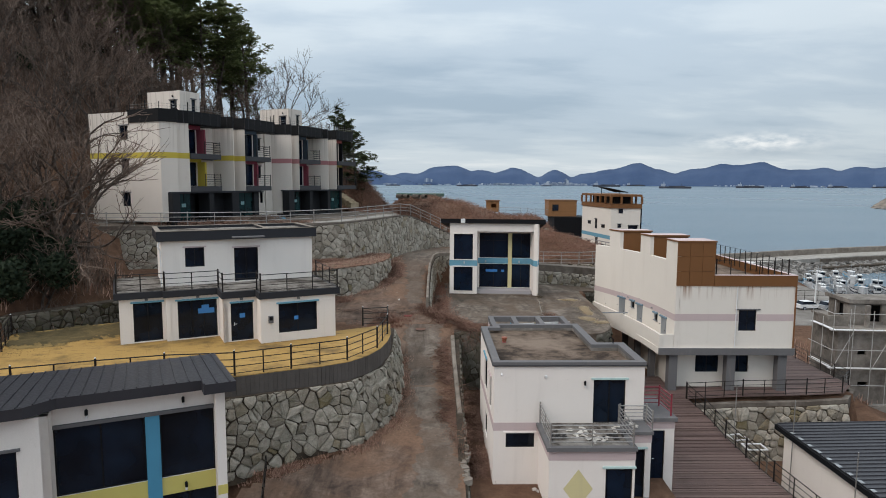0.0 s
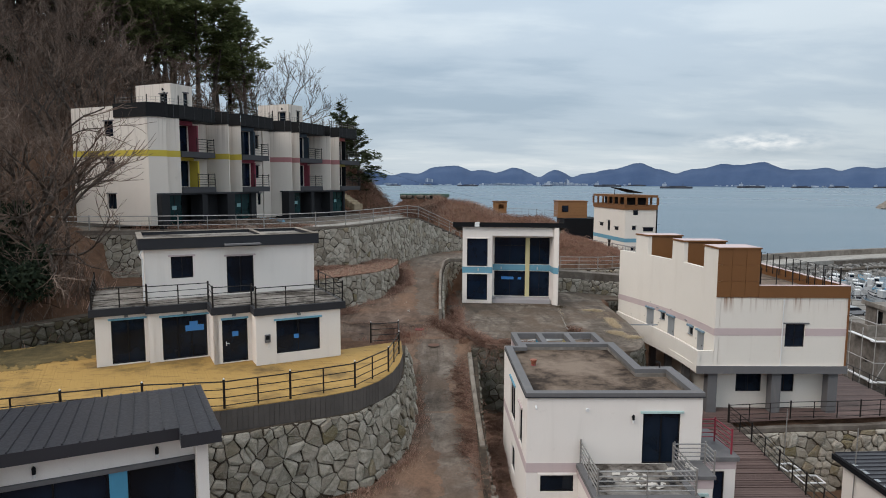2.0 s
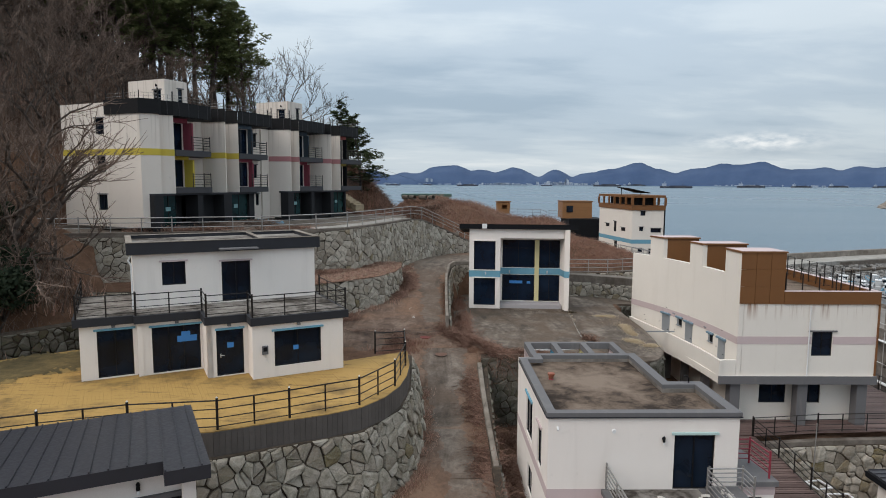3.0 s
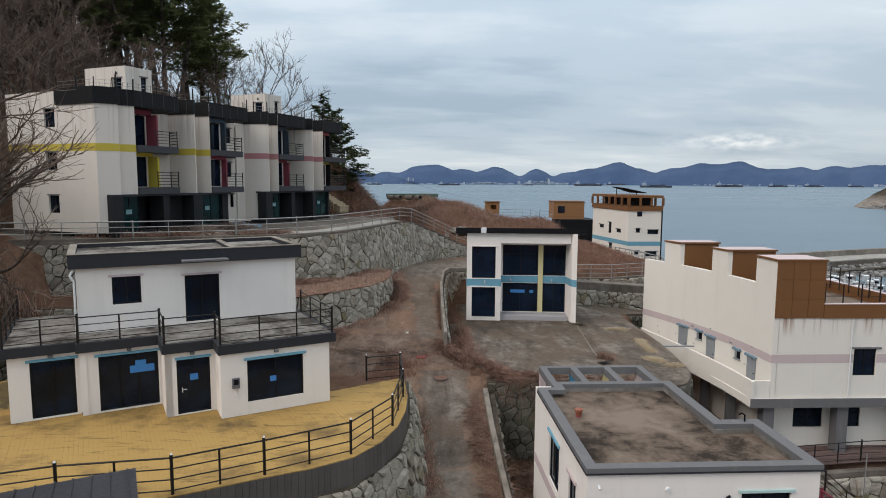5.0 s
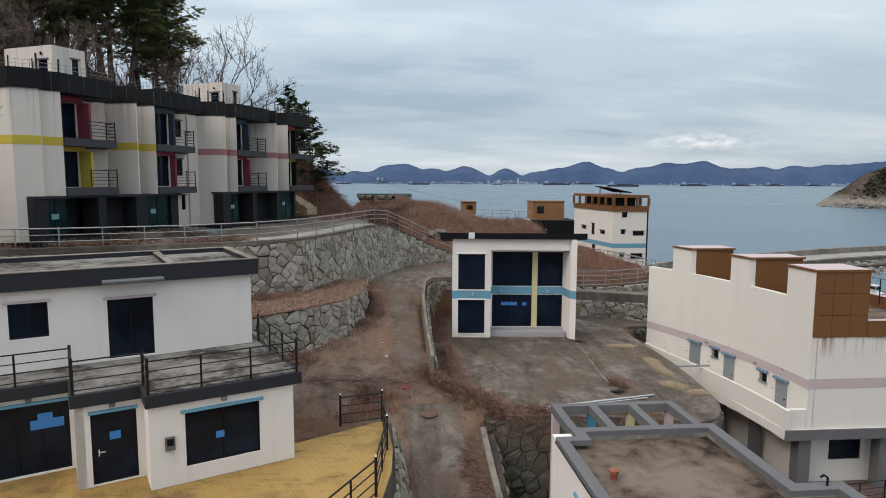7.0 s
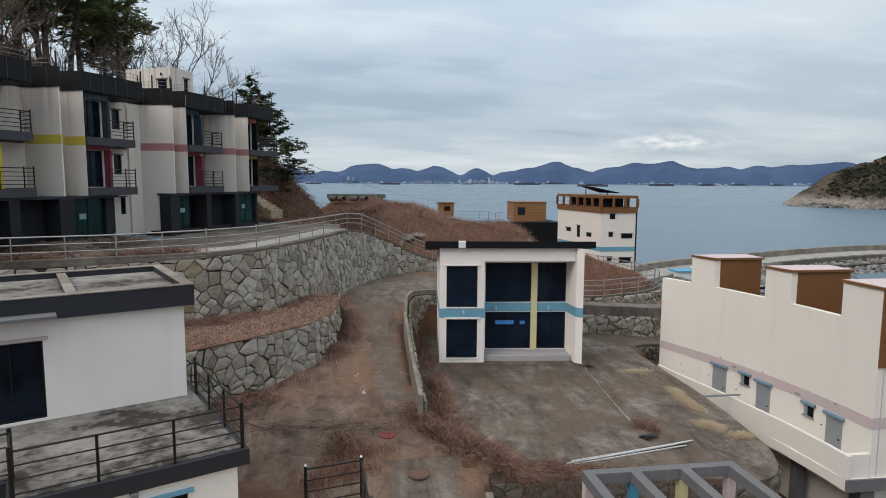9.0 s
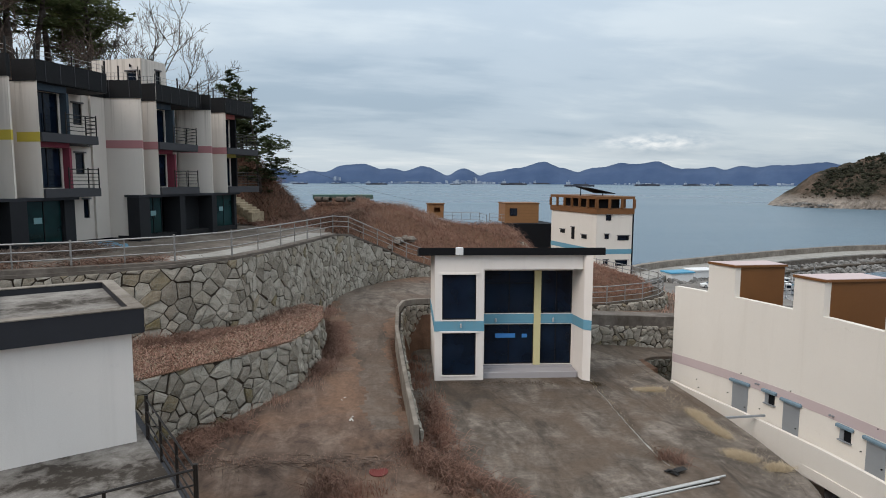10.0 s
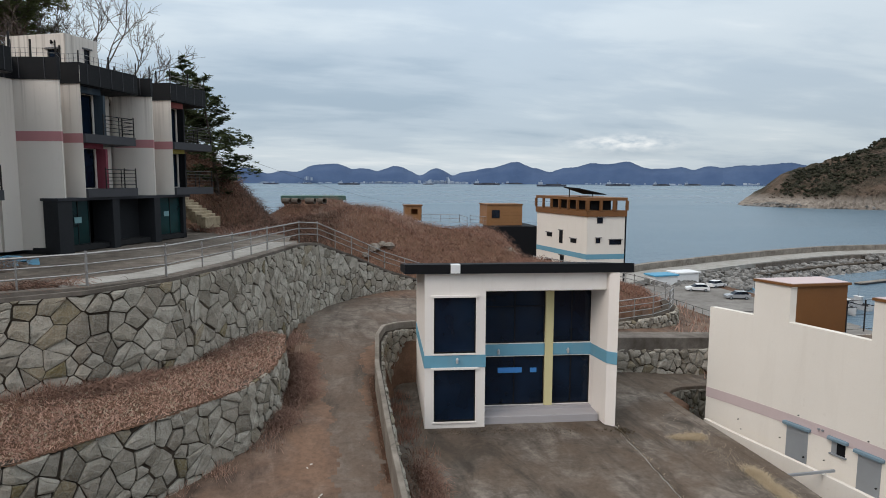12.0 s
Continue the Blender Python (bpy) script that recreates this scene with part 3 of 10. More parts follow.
def wall_lamp(parent, m, u, z, y=0.0, drop=True, body="dark"):
    g = Geo(m)
    g.tube((u, y + 0.02, z), (u, y - 0.08, z), 0.05, n=8).tube((u, y - 0.1, z - 0.1), (u, y - 0.1, z + 0.06), 0.05, 0.05, 8).tube((u, y - 0.1, z + 0.06), (u, y - 0.1, z + 0.12), 0.06, 0.02, 8)
    l = part("wall_lamp", g, M[body], parent)
    if drop:
        part("lamp_glass", Geo(m).tube((u, y - 0.1, z - 0.2), (u, y - 0.1, z - 0.1), 0.045, 0.04, 8), M["white_metal"], l, "pale glass lamp globe")
    return l


def railing(name, pts, h, material, label, spacing=1.6, rails=4, post=0.045, rail=0.018, parent=None, group="", square=True, caps=None, low=0.12):
    """Posts and level rails along a line of points on the ground; a thing, or a part of a building."""
    if parent is None:
        top = thing(name, label, "railing", group=group)
    else:
        top = new(name)
        top.parent = parent
        tagged(top, label)
    pts = [Vector(p) for p in pts]
    for i, (a, b) in enumerate(zip(pts, pts[1:])):
        n = max(1, round((b - a).length / spacing))
        for j in range(n + (i == len(pts) - 2)):
            p = a.lerp(b, j / n)
            big = j == 0 or j == n
            r = post if big else post * 0.7
            top_z = h + (0.1 if big else 0)
            part("post", Geo().tube(p, p + Vector((0, 0, top_z)), r, n=6), material, top)
            if caps and big:
                part("post_cap", Geo().tube(p + Vector((0, 0, top_z)), p + Vector((0, 0, top_z + 0.05)), r * 0.9, r * 0.4, 6), caps, top, "pale post cap")
    for k in range(rails):
        z = low + (h - low) * k / (rails - 1)
        g = Geo()
        r = rail * (1.35 if k == rails - 1 else 1)
        g.sweep([p + Vector((0, 0, z)) for p in pts], r, 5)
        part("rail", g, material, top)
    return top


# ---- ground ----
def inside(X, Y, poly):
    r = np.zeros(X.shape, bool)
    for (x0, y0), (x1, y1) in zip(poly, poly[1:] + poly[:1]):
        if y0 == y1:
            continue
        r ^= ((Y < y0) != (Y < y1)) & (X < x0 + (Y - y0) * (x1 - x0) / (y1 - y0))
    return r


def smooth(a, b, x):
    t = np.clip((x - a) / (b - a), 0, 1)
    return t * t * (3 - 2 * t)


ROAD_Y, ROAD_Z = [-40, 10, 24, 29, 33, 37, 40, 43.5, 48, 55, 60, 66, 75], [9, 9.6, 10.1, 10.6, 11.0, 11.7, 12.6, 13.6, 14.3, 15.2, 15.9, 16.2, 16.3]


def road_z(y):
    return np.interp(y, ROAD_Y, ROAD_Z)


def lot_z(x, y):
    return 14.0 - 0.05 * np.clip(x - 8, 0, 10) - 0.09 * np.clip(x - 12, 0, 8) * smooth(57, 63, y)


def walk_z(y):
    return 9.0 - 0.11 * np.clip(42 - y, -2, 16)


UPPER = [(-33.5, 49.7), (-26.6, 50.6), (-20.7, 52.0), (-14.8, 54.0), (-11.2, 55.3), (-9.0, 57.2), (-7.2, 61.4), (-6.0, 65.2), (-4.6, 69.6), (-5, 74), (-8, 80), (-15, 84), (-22.5, 81), (-32.5, 60), (-34, 54)]
TERRACE = [(-24, 46.2), (-10.85, 48.75), (-8.15, 51.25), (-6.05, 53.5), (-5.3, 55.7), (-5.1, 58.3), (-5.3, 62), (-8, 62), (-11, 56.5), (-26, 52)]
DECKG = [(-26, 27.0), (-22, 25.6), (-18, 27.2), (-12.6, 29.3), (-10.2, 30.0), (-7.4, 31.2), (-5.0, 32.3), (-3.8, 34.9), (-3.6, 40.5), (-6, 42.5), (-9, 47.5), (-20, 46), (-26, 40)]
ROADP = [(-4.2, -40), (1.3, -40), (1.3, 42.2), (1.9, 42.6), (-0.6, 47.4), (-0.9, 52), (-0.8, 58), (0.4, 62.3), (8.8, 62.2), (12, 62.7), (16.5, 63.6), (26, 65.4), (26, 80), (12, 80), (2, 76.5), (-3.2, 74), (-4.6, 66), (-5.2, 58), (-6, 53), (-12, 48.5), (-12, 44), (-6.0, 42.0), (-3.0, 40.5), (-2.7, 36), (-4.2, 30.5), (-9, 27), (-9, 20), (-6, 10)]
LOT = [(1.4, 42.6), (6, 42.1), (9.9, 41.4), (10.8, 41.8), (11.5, 42.75), (12.0, 43.95), (12.2, 45.3), (12.5, 47.6), (12.7, 50), (12.9, 57.5), (13.1, 58.5), (13.9, 59.4), (14.8, 60.1), (16.6, 60.75), (20, 61.2), (20, 64.4), (16.5, 63.75), (12, 62.85), (9.2, 62.3), (0.6, 61.9), (-0.2, 60), (-0.4, 52), (-0.2, 47)]
MOUND = [(9.3, 68.0), (15.1, 68.9), (18.2, 69.8), (20.0, 70.9), (20.9, 72.3), (21.5, 74.2), (21.6, 79), (21, 86), (21, 90), (4, 90), (4, 70.6)]
YARD = [(1.05, -40), (40, -40), (40, 34), (36, 52), (30, 58), (16, 60), (12.6, 56), (12.2, 44), (10.9, 42.0), (6, 42.5), (1.05, 42.95)]


def height(X, Y):
    hill = 15.5 + 0.7 * np.maximum(0, -(X + 23) * 0.85 + (np.minimum(Y, 80) - 42) * 0.45 - np.clip(Y - 96, 0, 60) * 0.4)
    hill = np.where(hill > 42, 42 + (hill - 42) * 0.5, hill)
    hill = hill - 2.5 * smooth(70, 90, Y) * smooth(-30, 0, X)
    bank = 13.0 + 13.5 * np.exp(-(((X + 15) / 9) ** 2 + ((Y - 92) / 13) ** 2))
    knoll = 12.5 + 8.1 * np.exp(-(((X - 1) / np.where(X > 1, 14, 18)) ** 2 + ((Y - 104) / 24) ** 2))
    knoll = np.maximum(knoll, 12.5 + 8.7 * np.exp(-(((X + 4) / 13) ** 2 + ((Y - 119) / 11) ** 2)))
    knoll = np.maximum(knoll, 12.5 + 6.5 * np.exp(-((X - 9) / 9.4) ** 6 - ((Y - 99) / np.where(Y > 99, 9, 14)) ** 2))
    spur = 12.0 + 21.0 * np.exp(-(((X + 44) / 22) ** 2 + ((Y - 166) / 20) ** 2))
    hill = np.maximum(np.maximum(np.maximum(hill, bank), knoll), spur)
    bump = 0.35 * np.sin(X * 0.31 + 1.3) * np.sin(Y * 0.27) + 0.2 * np.sin(X * 0.9 + Y * 0.7)
    z = hill + bump
    z = np.where((Y < 46) & (X > -22) & (X < 4), road_z(Y) - 0.1, z)
    z = np.where((Y >= 46) & (Y < 78) & (X > -6) & (X < 22), 13.8, z)
    z = np.where((Y < 46) & (X >= 4) & (X < 26), np.where(Y < 42.0 + 0.0 * X, 9.0, 13.0), z)
    east = smooth(18, 46, X + np.clip(60 - Y, -30, 60) * 0.1)
    z = z * (1 - east) + 2.0 * east
    shore = 138 + 60 * smooth(24, 38, -X) + 0.35 * np.clip(-X, -30, 200) + 6 * np.sin(X * 0.05)
    z = z - (z + 4) * smooth(0, 30, Y - shore) * smooth(60, 20, X)
    cliff = smooth(33, 50, X - np.clip((100 - Y) * 1.4, 0, 90)) * smooth(86, 100, Y) * (1 - smooth(118, 132, Y - X * 0.2))
    z = z - (z - 2.0) * cliff
    sea = smooth(0, 14, Y - 128 - 0.55 * np.clip(X - 40, 0, 60)) * smooth(30, 44, X)
    z = z - (z + 4) * sea
    basin = smooth(0, 3, X - 76 - 0.12 * (Y - 100)) * smooth(70, 76, Y)
    z = z - (z + 4) * basin
    z = np.where((X > 170) | (Y > 260), -4, z)
    # built levels
    z = np.where(Y < 28, np.where((X < -6) & (X > -30), 9.2, z), z)
    z = np.where((Y > 57) & (Y < 61.6) & (X > 13.6) & (X < 26), 11.0, z)
    yz = np.where(X > 11, walk_z(Y) - 0.5, 9.5 + 0.02 * (Y - 28))
    yz = np.where((X > 19.2 - np.clip((Y - 27) * 0.17, 0, 1.9)) & (Y < 42.5 + 0.1 * (X - 16)), 4.6, yz)
    z = np.where(inside(X, Y, YARD), np.where(X > 30.2, np.minimum(z, 5.0), yz), z)
    z = np.where(inside(X, Y, TERRACE), 16.85 + 0.03 * np.sin(X) + 0.03 * np.sin(Y * 1.3), z)
    z = np.where(inside(X, Y, DECKG), 14.3 + 0.25 * smooth(38, 44, Y), z)
    back = smooth(59.5, 62.3, Y) * smooth(-2, 10, X)
    z = np.where(inside(X, Y, ROADP), road_z(Y) - back * 0.09 * np.clip(X + 2, 0, 40) - 0.05, z)
    z = np.where(inside(X, Y, LOT), lot_z(X, Y) - 0.05, z)
    z = np.where(inside(X, Y, UPPER), 20.25, z)
    mound = 14.9 + 2.9 * np.exp(-(((X - 13) / 7) ** 2 + ((Y - 77) / 7) ** 2)) + 0.15 * np.sin(X * 1.1) * np.sin(Y * 1.3)
    z = np.where(inside(X, Y, MOUND), np.maximum(np.where(Y > 78, z, mound), mound), z)
    return z


def lines(*spans):
    r = []
    for a, b, s in spans:
        r += list(np.arange(a, b, s))
    return np.array(r + [spans[-1][1]])


def sheet(name, xs, ys, f, material, label, category, kind, keep=None, lift=0.0):
    X, Y = np.meshgrid(xs, ys)
    Z = f(X, Y) + lift
    nx, ny = len(xs), len(ys)
    idx = np.arange(nx * ny).reshape(ny, nx)
    q = np.stack([idx[:-1, :-1], idx[:-1, 1:], idx[1:, 1:], idx[1:, :-1]], -1).reshape(-1, 4)
    if keep is not None:
        cx, cy = (X[:-1, :-1] + X[1:, 1:]).ravel() / 2, (Y[:-1, :-1] + Y[1:, 1:]).ravel() / 2
        q = q[keep(cx, cy)]
    me = bpy.data.meshes.new(name)
    me.from_pydata(np.stack([X.ravel(), Y.ravel(), Z.ravel()], -1).tolist(), [], q.tolist())
    me.polygons.foreach_set("use_smooth", [True] * len(me.polygons))
    me.materials.append(material)
    me.update()
    return tagged(new(name, me), label, category, "", kind)


sheet("ground", lines((-700, -70, 30), (-70, 48, 0.6), (48, 180, 3), (180, 700, 40)), lines((-300, -20, 20), (-20, 0, 4), (0, 90, 0.6), (90, 200, 1.5), (200, 700, 50)), height, M["ground"], "brown soil hillside with leaf litter and dead grass", "ground", "structure")

# concrete surfaces lie on the soil as thin sheets of their own
sheet("road", lines((-12, 26, 0.4)), lines((0, 78, 0.4)), height, M["road"], "dirty worn concrete road covered with soil tracks", "road", "structure", lambda x, y: inside(x, y, ROADP) & inside(x - 0.35, y, ROADP) & inside(x + 0.1, y, ROADP) & inside(x, y + .4, ROADP) & ~inside(x, y, MOUND), 0.03)
def ragged(left, right):
    """Cells between two winding edges x(y), given as rows (y, x)."""
    ly, lx = zip(*left)
    ry, rx = zip(*right)

    def f(x, y):
        w = 0.16 * np.sin(y * 2.3 + 1.0) + 0.1 * np.sin(y * 5.9) + 0.05 * np.sin(y * 13.0 + 2.0)
        v = 0.14 * np.sin(y * 1.9 + 4.0) + 0.09 * np.sin(y * 6.7 + 1.0) + 0.05 * np.sin(y * 15.0)
        return (x > np.interp(y, ly, lx) + w) & (x < np.interp(y, ry, rx) + v)
    return f


sheet("road_slab", lines((-4, 2, 0.08)), lines((14, 44.6, 0.08)), height, M["slab_worn"], "bare worn concrete strip in the middle of the climbing lane", "road", "structure", ragged([(14, -2.6), (24, -1.6), (28, -1.15), (31, -0.85), (36, -1.45), (39.5, -2.1), (44.6, -2.5)], [(14, 1.0), (28, 1.0), (31.5, 0.7), (36, 0.0), (39.5, -0.45), (44.6, 0.4)]), 0.036)
sheet("road_slab", lines((-5, 4, 0.1)), lines((49, 73, 0.1)), height, M["slab_worn"], "bare worn concrete strip of the upper lane", "road", "structure", ragged([(49, -2.6), (56, -2.9), (62, -3.5), (66, -4.0), (73, -3.6)], [(49, -1.3), (58, -1.5), (61.5, -1.2), (64, 0.6), (68, 3.4), (73, 3.8)]), 0.036)
sheet("pavement", lines((-0.6, 20.2, 0.12)), lines((41, 64.4, 0.12)), lambda x, y: lot_z(x, y) + 0.0 * x, M["lot"], "stained grey brown concrete parking lot", "pavement", "structure", lambda x, y: inside(x, y, LOT))
sheet("road_upper", lines((-40, -4, 0.5)), lines((50, 82, 0.5)), lambda x, y: 20.3 + 0 * x, M["lane"], "dirty concrete lane along the upper terrace", "road", "structure", lambda x, y: inside(x, y, UPPER))

sea_geo = Geo()
sea_geo.add([(-4800, -300, 0), (4800, -300, 0), (4800, 4700, 0), (-4800, 4700, 0)], [(0, 1, 2, 3)])
solid("water", sea_geo, M["water"], "calm grey blue sea under an overcast sky", "sea", "structure")


# ---- far shore ----
PEAKS = [(-1500, 420, 85), (-900, 300, 95), (-500, 160, 104), (-250, 160, 84), (-26, 150, 128), (104, 160, 138), (300, 150, 110), (537, 165, 124), (848, 112, 113), (1080, 150, 86), (1230, 170, 112), (1360, 150, 126), (1454, 150, 160), (1600, 170, 114), (1880, 210, 124), (2072, 190, 156), (2220, 150, 142), (2357, 170, 172), (2500, 210, 112), (2652, 220, 118), (2823, 160, 132), (3073, 210, 140), (3352, 280, 147), (3612, 270, 155), (3823, 240, 166), (4094, 330, 148), (4800, 260, 128), (5300, 320, 145), (5900, 400, 140)]


def ridge_height(x, seed):
    h = sum((a * math.exp(-((x - c) / (1.2 * w)) ** 2)) ** 5 for c, w, a in PEAKS) ** (1 / 5)
    return max(h, 52) + 7 * noise.noise((x * 0.006, seed, 0)) + 4 * noise.noise((x * 0.02, seed, 1)) + 2.0 * noise.noise((x * 0.06, seed, 2))


def far_hills():
    g = Geo()
    n = 620
    for i in range(n):
        a = radians(-30 + 82 * i / (n - 1))
        x = 4640 * math.tan(a)
        h = ridge_height(x, 3.0) * (0.35 + 0.65 * math.cos(a))
        for r, z in ((4420, -2), (4450, h * 0.2 + 6 * noise.noise((x * 0.02, 7, 0))), (4530, h * 0.58 + 9 * noise.noise((x * 0.012, 5, 0))), (4640, h), (4690, h * 0.4)):
            g.v.append(Vector((r * math.sin(a), r * math.cos(a), z)))
    for i in range(n - 1):
        for j in range(4):
            a = i * 5 + j
            g.f.append((a, a + 5, a + 6, a + 1))
    solid("backdrop", g, M["mountain"], "mountain range across the bay with haze painted as blue", "mountains", "structure", smooth=True)


far_hills()


# ---- stone walls ----
def clip(poly, px, py, nx, ny):
    """The part of a polygon with (p - P) . n <= 0."""
    r = []
    for i, a in enumerate(poly):
        b = poly[(i + 1) % len(poly)]
        da, db = (a[0] - px) * nx + (a[1] - py) * ny, (b[0] - px) * nx + (b[1] - py) * ny
        if da <= 0:
            r.append(a)
        if da * db < 0:
            t = da / (da - db)
            r.append((a[0] + t * (b[0] - a[0]), a[1] + t * (b[1] - a[1])))
    return r


def stone_wall(name, label, path, size=0.75, batter=0.18, seed=1, singles=300, cap=None, thick=0.9, face="stone", loose=False):
    """A rubble wall along a path of (x, y, top, foot); its face is on the right of the path. Every stone is a cell of an uneven net."""
    rng = random.Random(seed)
    P = [Vector((p[0], p[1])) for p in path]
    S = [0.0]
    for a, b in zip(P, P[1:]):
        S.append(S[-1] + (b - a).length)
    nor = []
    for i in range(len(P)):
        d = Vector((0, 0))
        if i > 0:
            d += (P[i] - P[i - 1]).normalized()
        if i < len(P) - 1:
            d += (P[i + 1] - P[i]).normalized()
        d.normalize()
        nor.append(Vector((d.y, -d.x)))

    def at(s):
        s = min(max(s, 0), S[-1])
        for i in range(len(S) - 1):
            if s <= S[i + 1] or i == len(S) - 2:
                t = (s - S[i]) / (S[i + 1] - S[i])
                n = nor[i].lerp(nor[i + 1], t).normalized()
                return P[i].lerp(P[i + 1], t), n, path[i][2] + t * (path[i + 1][2] - path[i][2]), path[i][3] + t * (path[i + 1][3] - path[i][3])

    def place(s, z, d):
        p, n, top, foot = at(s)
        q = p + n * (batter * (top - z) + d)
        return (q.x, q.y, z)

    root = thing(name, label, "stone wall", kind="structure")
    # backing with joints
    g = Geo()
    n = max(2, int(S[-1] / 0.5))
    for i in range(n + 1):
        s = S[-1] * i / n
        p, nn, top, foot = at(s)
        b = p - nn * thick
        g.v += [Vector(place(s, foot - 0.4, 0)), Vector(place(s, (foot + top) / 2, 0)), Vector(place(s, top, 0)), Vector((b.x, b.y, top)), Vector((b.x, b.y, foot - 0.4))]
    for i in range(n):
        for j in range(5):
            a, b = i * 5 + j, i * 5 + (j + 1) % 5
            g.f.append((a, a + 5, b + 5, b))
    e = n * 5
    g.f += [(4, 3, 2, 1, 0)[::-1], (e + 4, e + 3, e + 2, e + 1, e)]
    part("backing", g, M["mortar"], root, "dark recessed mortar joints")
    if cap:
        g = Geo()
        for i in range(n + 1):
            s = S[-1] * i / n
            p, nn, top, foot = at(s)
            f, b = p + nn * 0.06, p - nn * (thick - 0.3)
            g.v += [Vector((f.x, f.y, top - 0.02)), Vector((f.x, f.y, top + 0.12)), Vector((b.x, b.y, top + 0.12)), Vector((b.x, b.y, top - 0.02))]
        for i in range(n):
            for j in range(4):
                a, b = i * 4 + j, i * 4 + (j + 1) % 4
                g.f.append((a, a + 4, b + 4, b))
        e = n * 4
        g.f += [(0, 1, 2, 3), (e + 3, e + 2, e + 1, e)]
        part("coping", g, M[cap], root, "rough concrete coping")
    lo, hi = min(p[3] for p in path) - 0.2, max(p[2] for p in path)
    sites = []
    row = 0
    z = lo
    while z < hi + size:
        s = -size + (row % 2) * size * 0.68
        while s < S[-1] + size:
            if rng.random() > 0.12:
                j = 0.6 if loose else 0.46
                sites.append((s + rng.uniform(-j, j) * size, z + rng.uniform(-j, j) * size * 0.8))
            s += size * 1.36
        z += size * 0.6
        row += 1
    for i in range(int(len(sites) * 0.42)):
        sites.append((rng.uniform(0, S[-1]), rng.uniform(lo, hi)))
    stones = []
    la, ls = radians(62 if loose else 48), (0.8 if loose else 0.62)
    sxx, sxz, szz = ls * math.cos(la) ** 2 + math.sin(la) ** 2, (ls - 1) * math.cos(la) * math.sin(la), ls * math.sin(la) ** 2 + math.cos(la) ** 2
    for (s, z) in sites:
        if s < 0.02 or s > S[-1] - 0.02:
            continue
        p, nn, top, foot = at(s)
        if z > top + size * 0.45 or z < foot - size * 0.5:
            continue
        cell = [(s - 1.3 * size, z - 1.3 * size), (s + 1.3 * size, z - 1.3 * size), (s + 1.3 * size, z + 1.3 * size), (s - 1.3 * size, z + 1.3 * size)]
        for q in sites:
            dx, dz = q[0] - s, q[1] - z
            if (dx or dz) and abs(dx) < 2.6 * size and abs(dz) < 2.6 * size:
                # cells stretch along a leaning axis, as stones wedged in on their edges do
                cell = clip(cell, s + dx / 2, z + dz / 2, sxx * dx + sxz * dz, sxz * dx + szz * dz)
        cell = clip(cell, S[-1], 0, 1, 0)
        cell = clip(cell, 0, 0, -1, 0)
        cell = clip(cell, 0, top - 0.012, 0, 1)
        cell = clip(cell, 0, foot - 0.3, 0, -1)
        if len(cell) < 3 or max(b for a, b in cell) - min(b for a, b in cell) < 0.08:
            continue
        cell = [(a, min(max(b, at(a)[3] - 0.3), at(a)[2] - 0.01)) for a, b in cell]
        cs, cz = sum(a for a, b in cell) / len(cell), sum(b for a, b in cell) / len(cell)
        gap = 0.008 + rng.random() ** 2 * (0.04 if loose else 0.032)
        ring = []
        for a, b in cell:
            d = math.hypot(a - cs, b - cz) or 1
            k = max(0.3, 1 - gap * rng.uniform(0.15, 1.9) / d * 1.4)
            ring.append((cs + (a - cs) * k, cz + (b - cz) * k))
        # cut the corners so that stones look worn
        fat, cut = [], 0.09 if loose else 0.045
        for i, a in enumerate(ring):
            b, c = ring[i - 1], ring[(i + 1) % len(ring)]
            fat += [(a[0] + (b[0] - a[0]) * cut, a[1] + (b[1] - a[1]) * cut), (a[0] + (c[0] - a[0]) * cut, a[1] + (c[1] - a[1]) * cut)]
        d1 = rng.uniform(0.05, 0.22 if loose else 0.13)
        tilt_s, tilt_z = rng.uniform(-0.1, 0.1), rng.uniform(-0.12, 0.12)
        m = len(fat)
        v = [Vector(place(a, b, -0.02)) for a, b in fat]
        v += [Vector(place(cs + (a - cs) * 0.98, cz + (b - cz) * 0.98, d1 * 0.8 + (a - cs) * tilt_s + (b - cz) * tilt_z)) for a, b in fat]
        v += [Vector(place(cs + (a - cs) * 0.62, cz + (b - cz) * 0.62, d1 + rng.uniform(-0.014, 0.018) + (a - cs) * tilt_s * 0.6 + (b - cz) * tilt_z * 0.6)) for a, b in fat]
        v += [Vector(place(cs + rng.uniform(-0.06, 0.06), cz + rng.uniform(-0.06, 0.06), d1 + rng.uniform(-0.012, 0.02)))]
        f = []
        for k in (0, m):
            f += [(k + i, k + (i + 1) % m, k + m + (i + 1) % m, k + m + i) for i in range(m)]
        f += [(2 * m + i, 2 * m + (i + 1) % m, 3 * m) for i in range(m)]
        c = v[-1].copy()
        stones.append((c, [p - c for p in v], f))
    stones.sort(key=lambda k: k[0].y)
    for c, v, f in stones[:singles]:
        g = Geo()
        g.v, g.f = v, f
        ob = part("stone", g, M[face], root)
        ob.location = c
    if len(stones) > singles:
        g = Geo()
        for c, v, f in stones[singles:]:
            g.add([p + c for p in v], f)
        tagged(part("stones", g, M[face + "_joined"], root), kind="stuff")
    return root


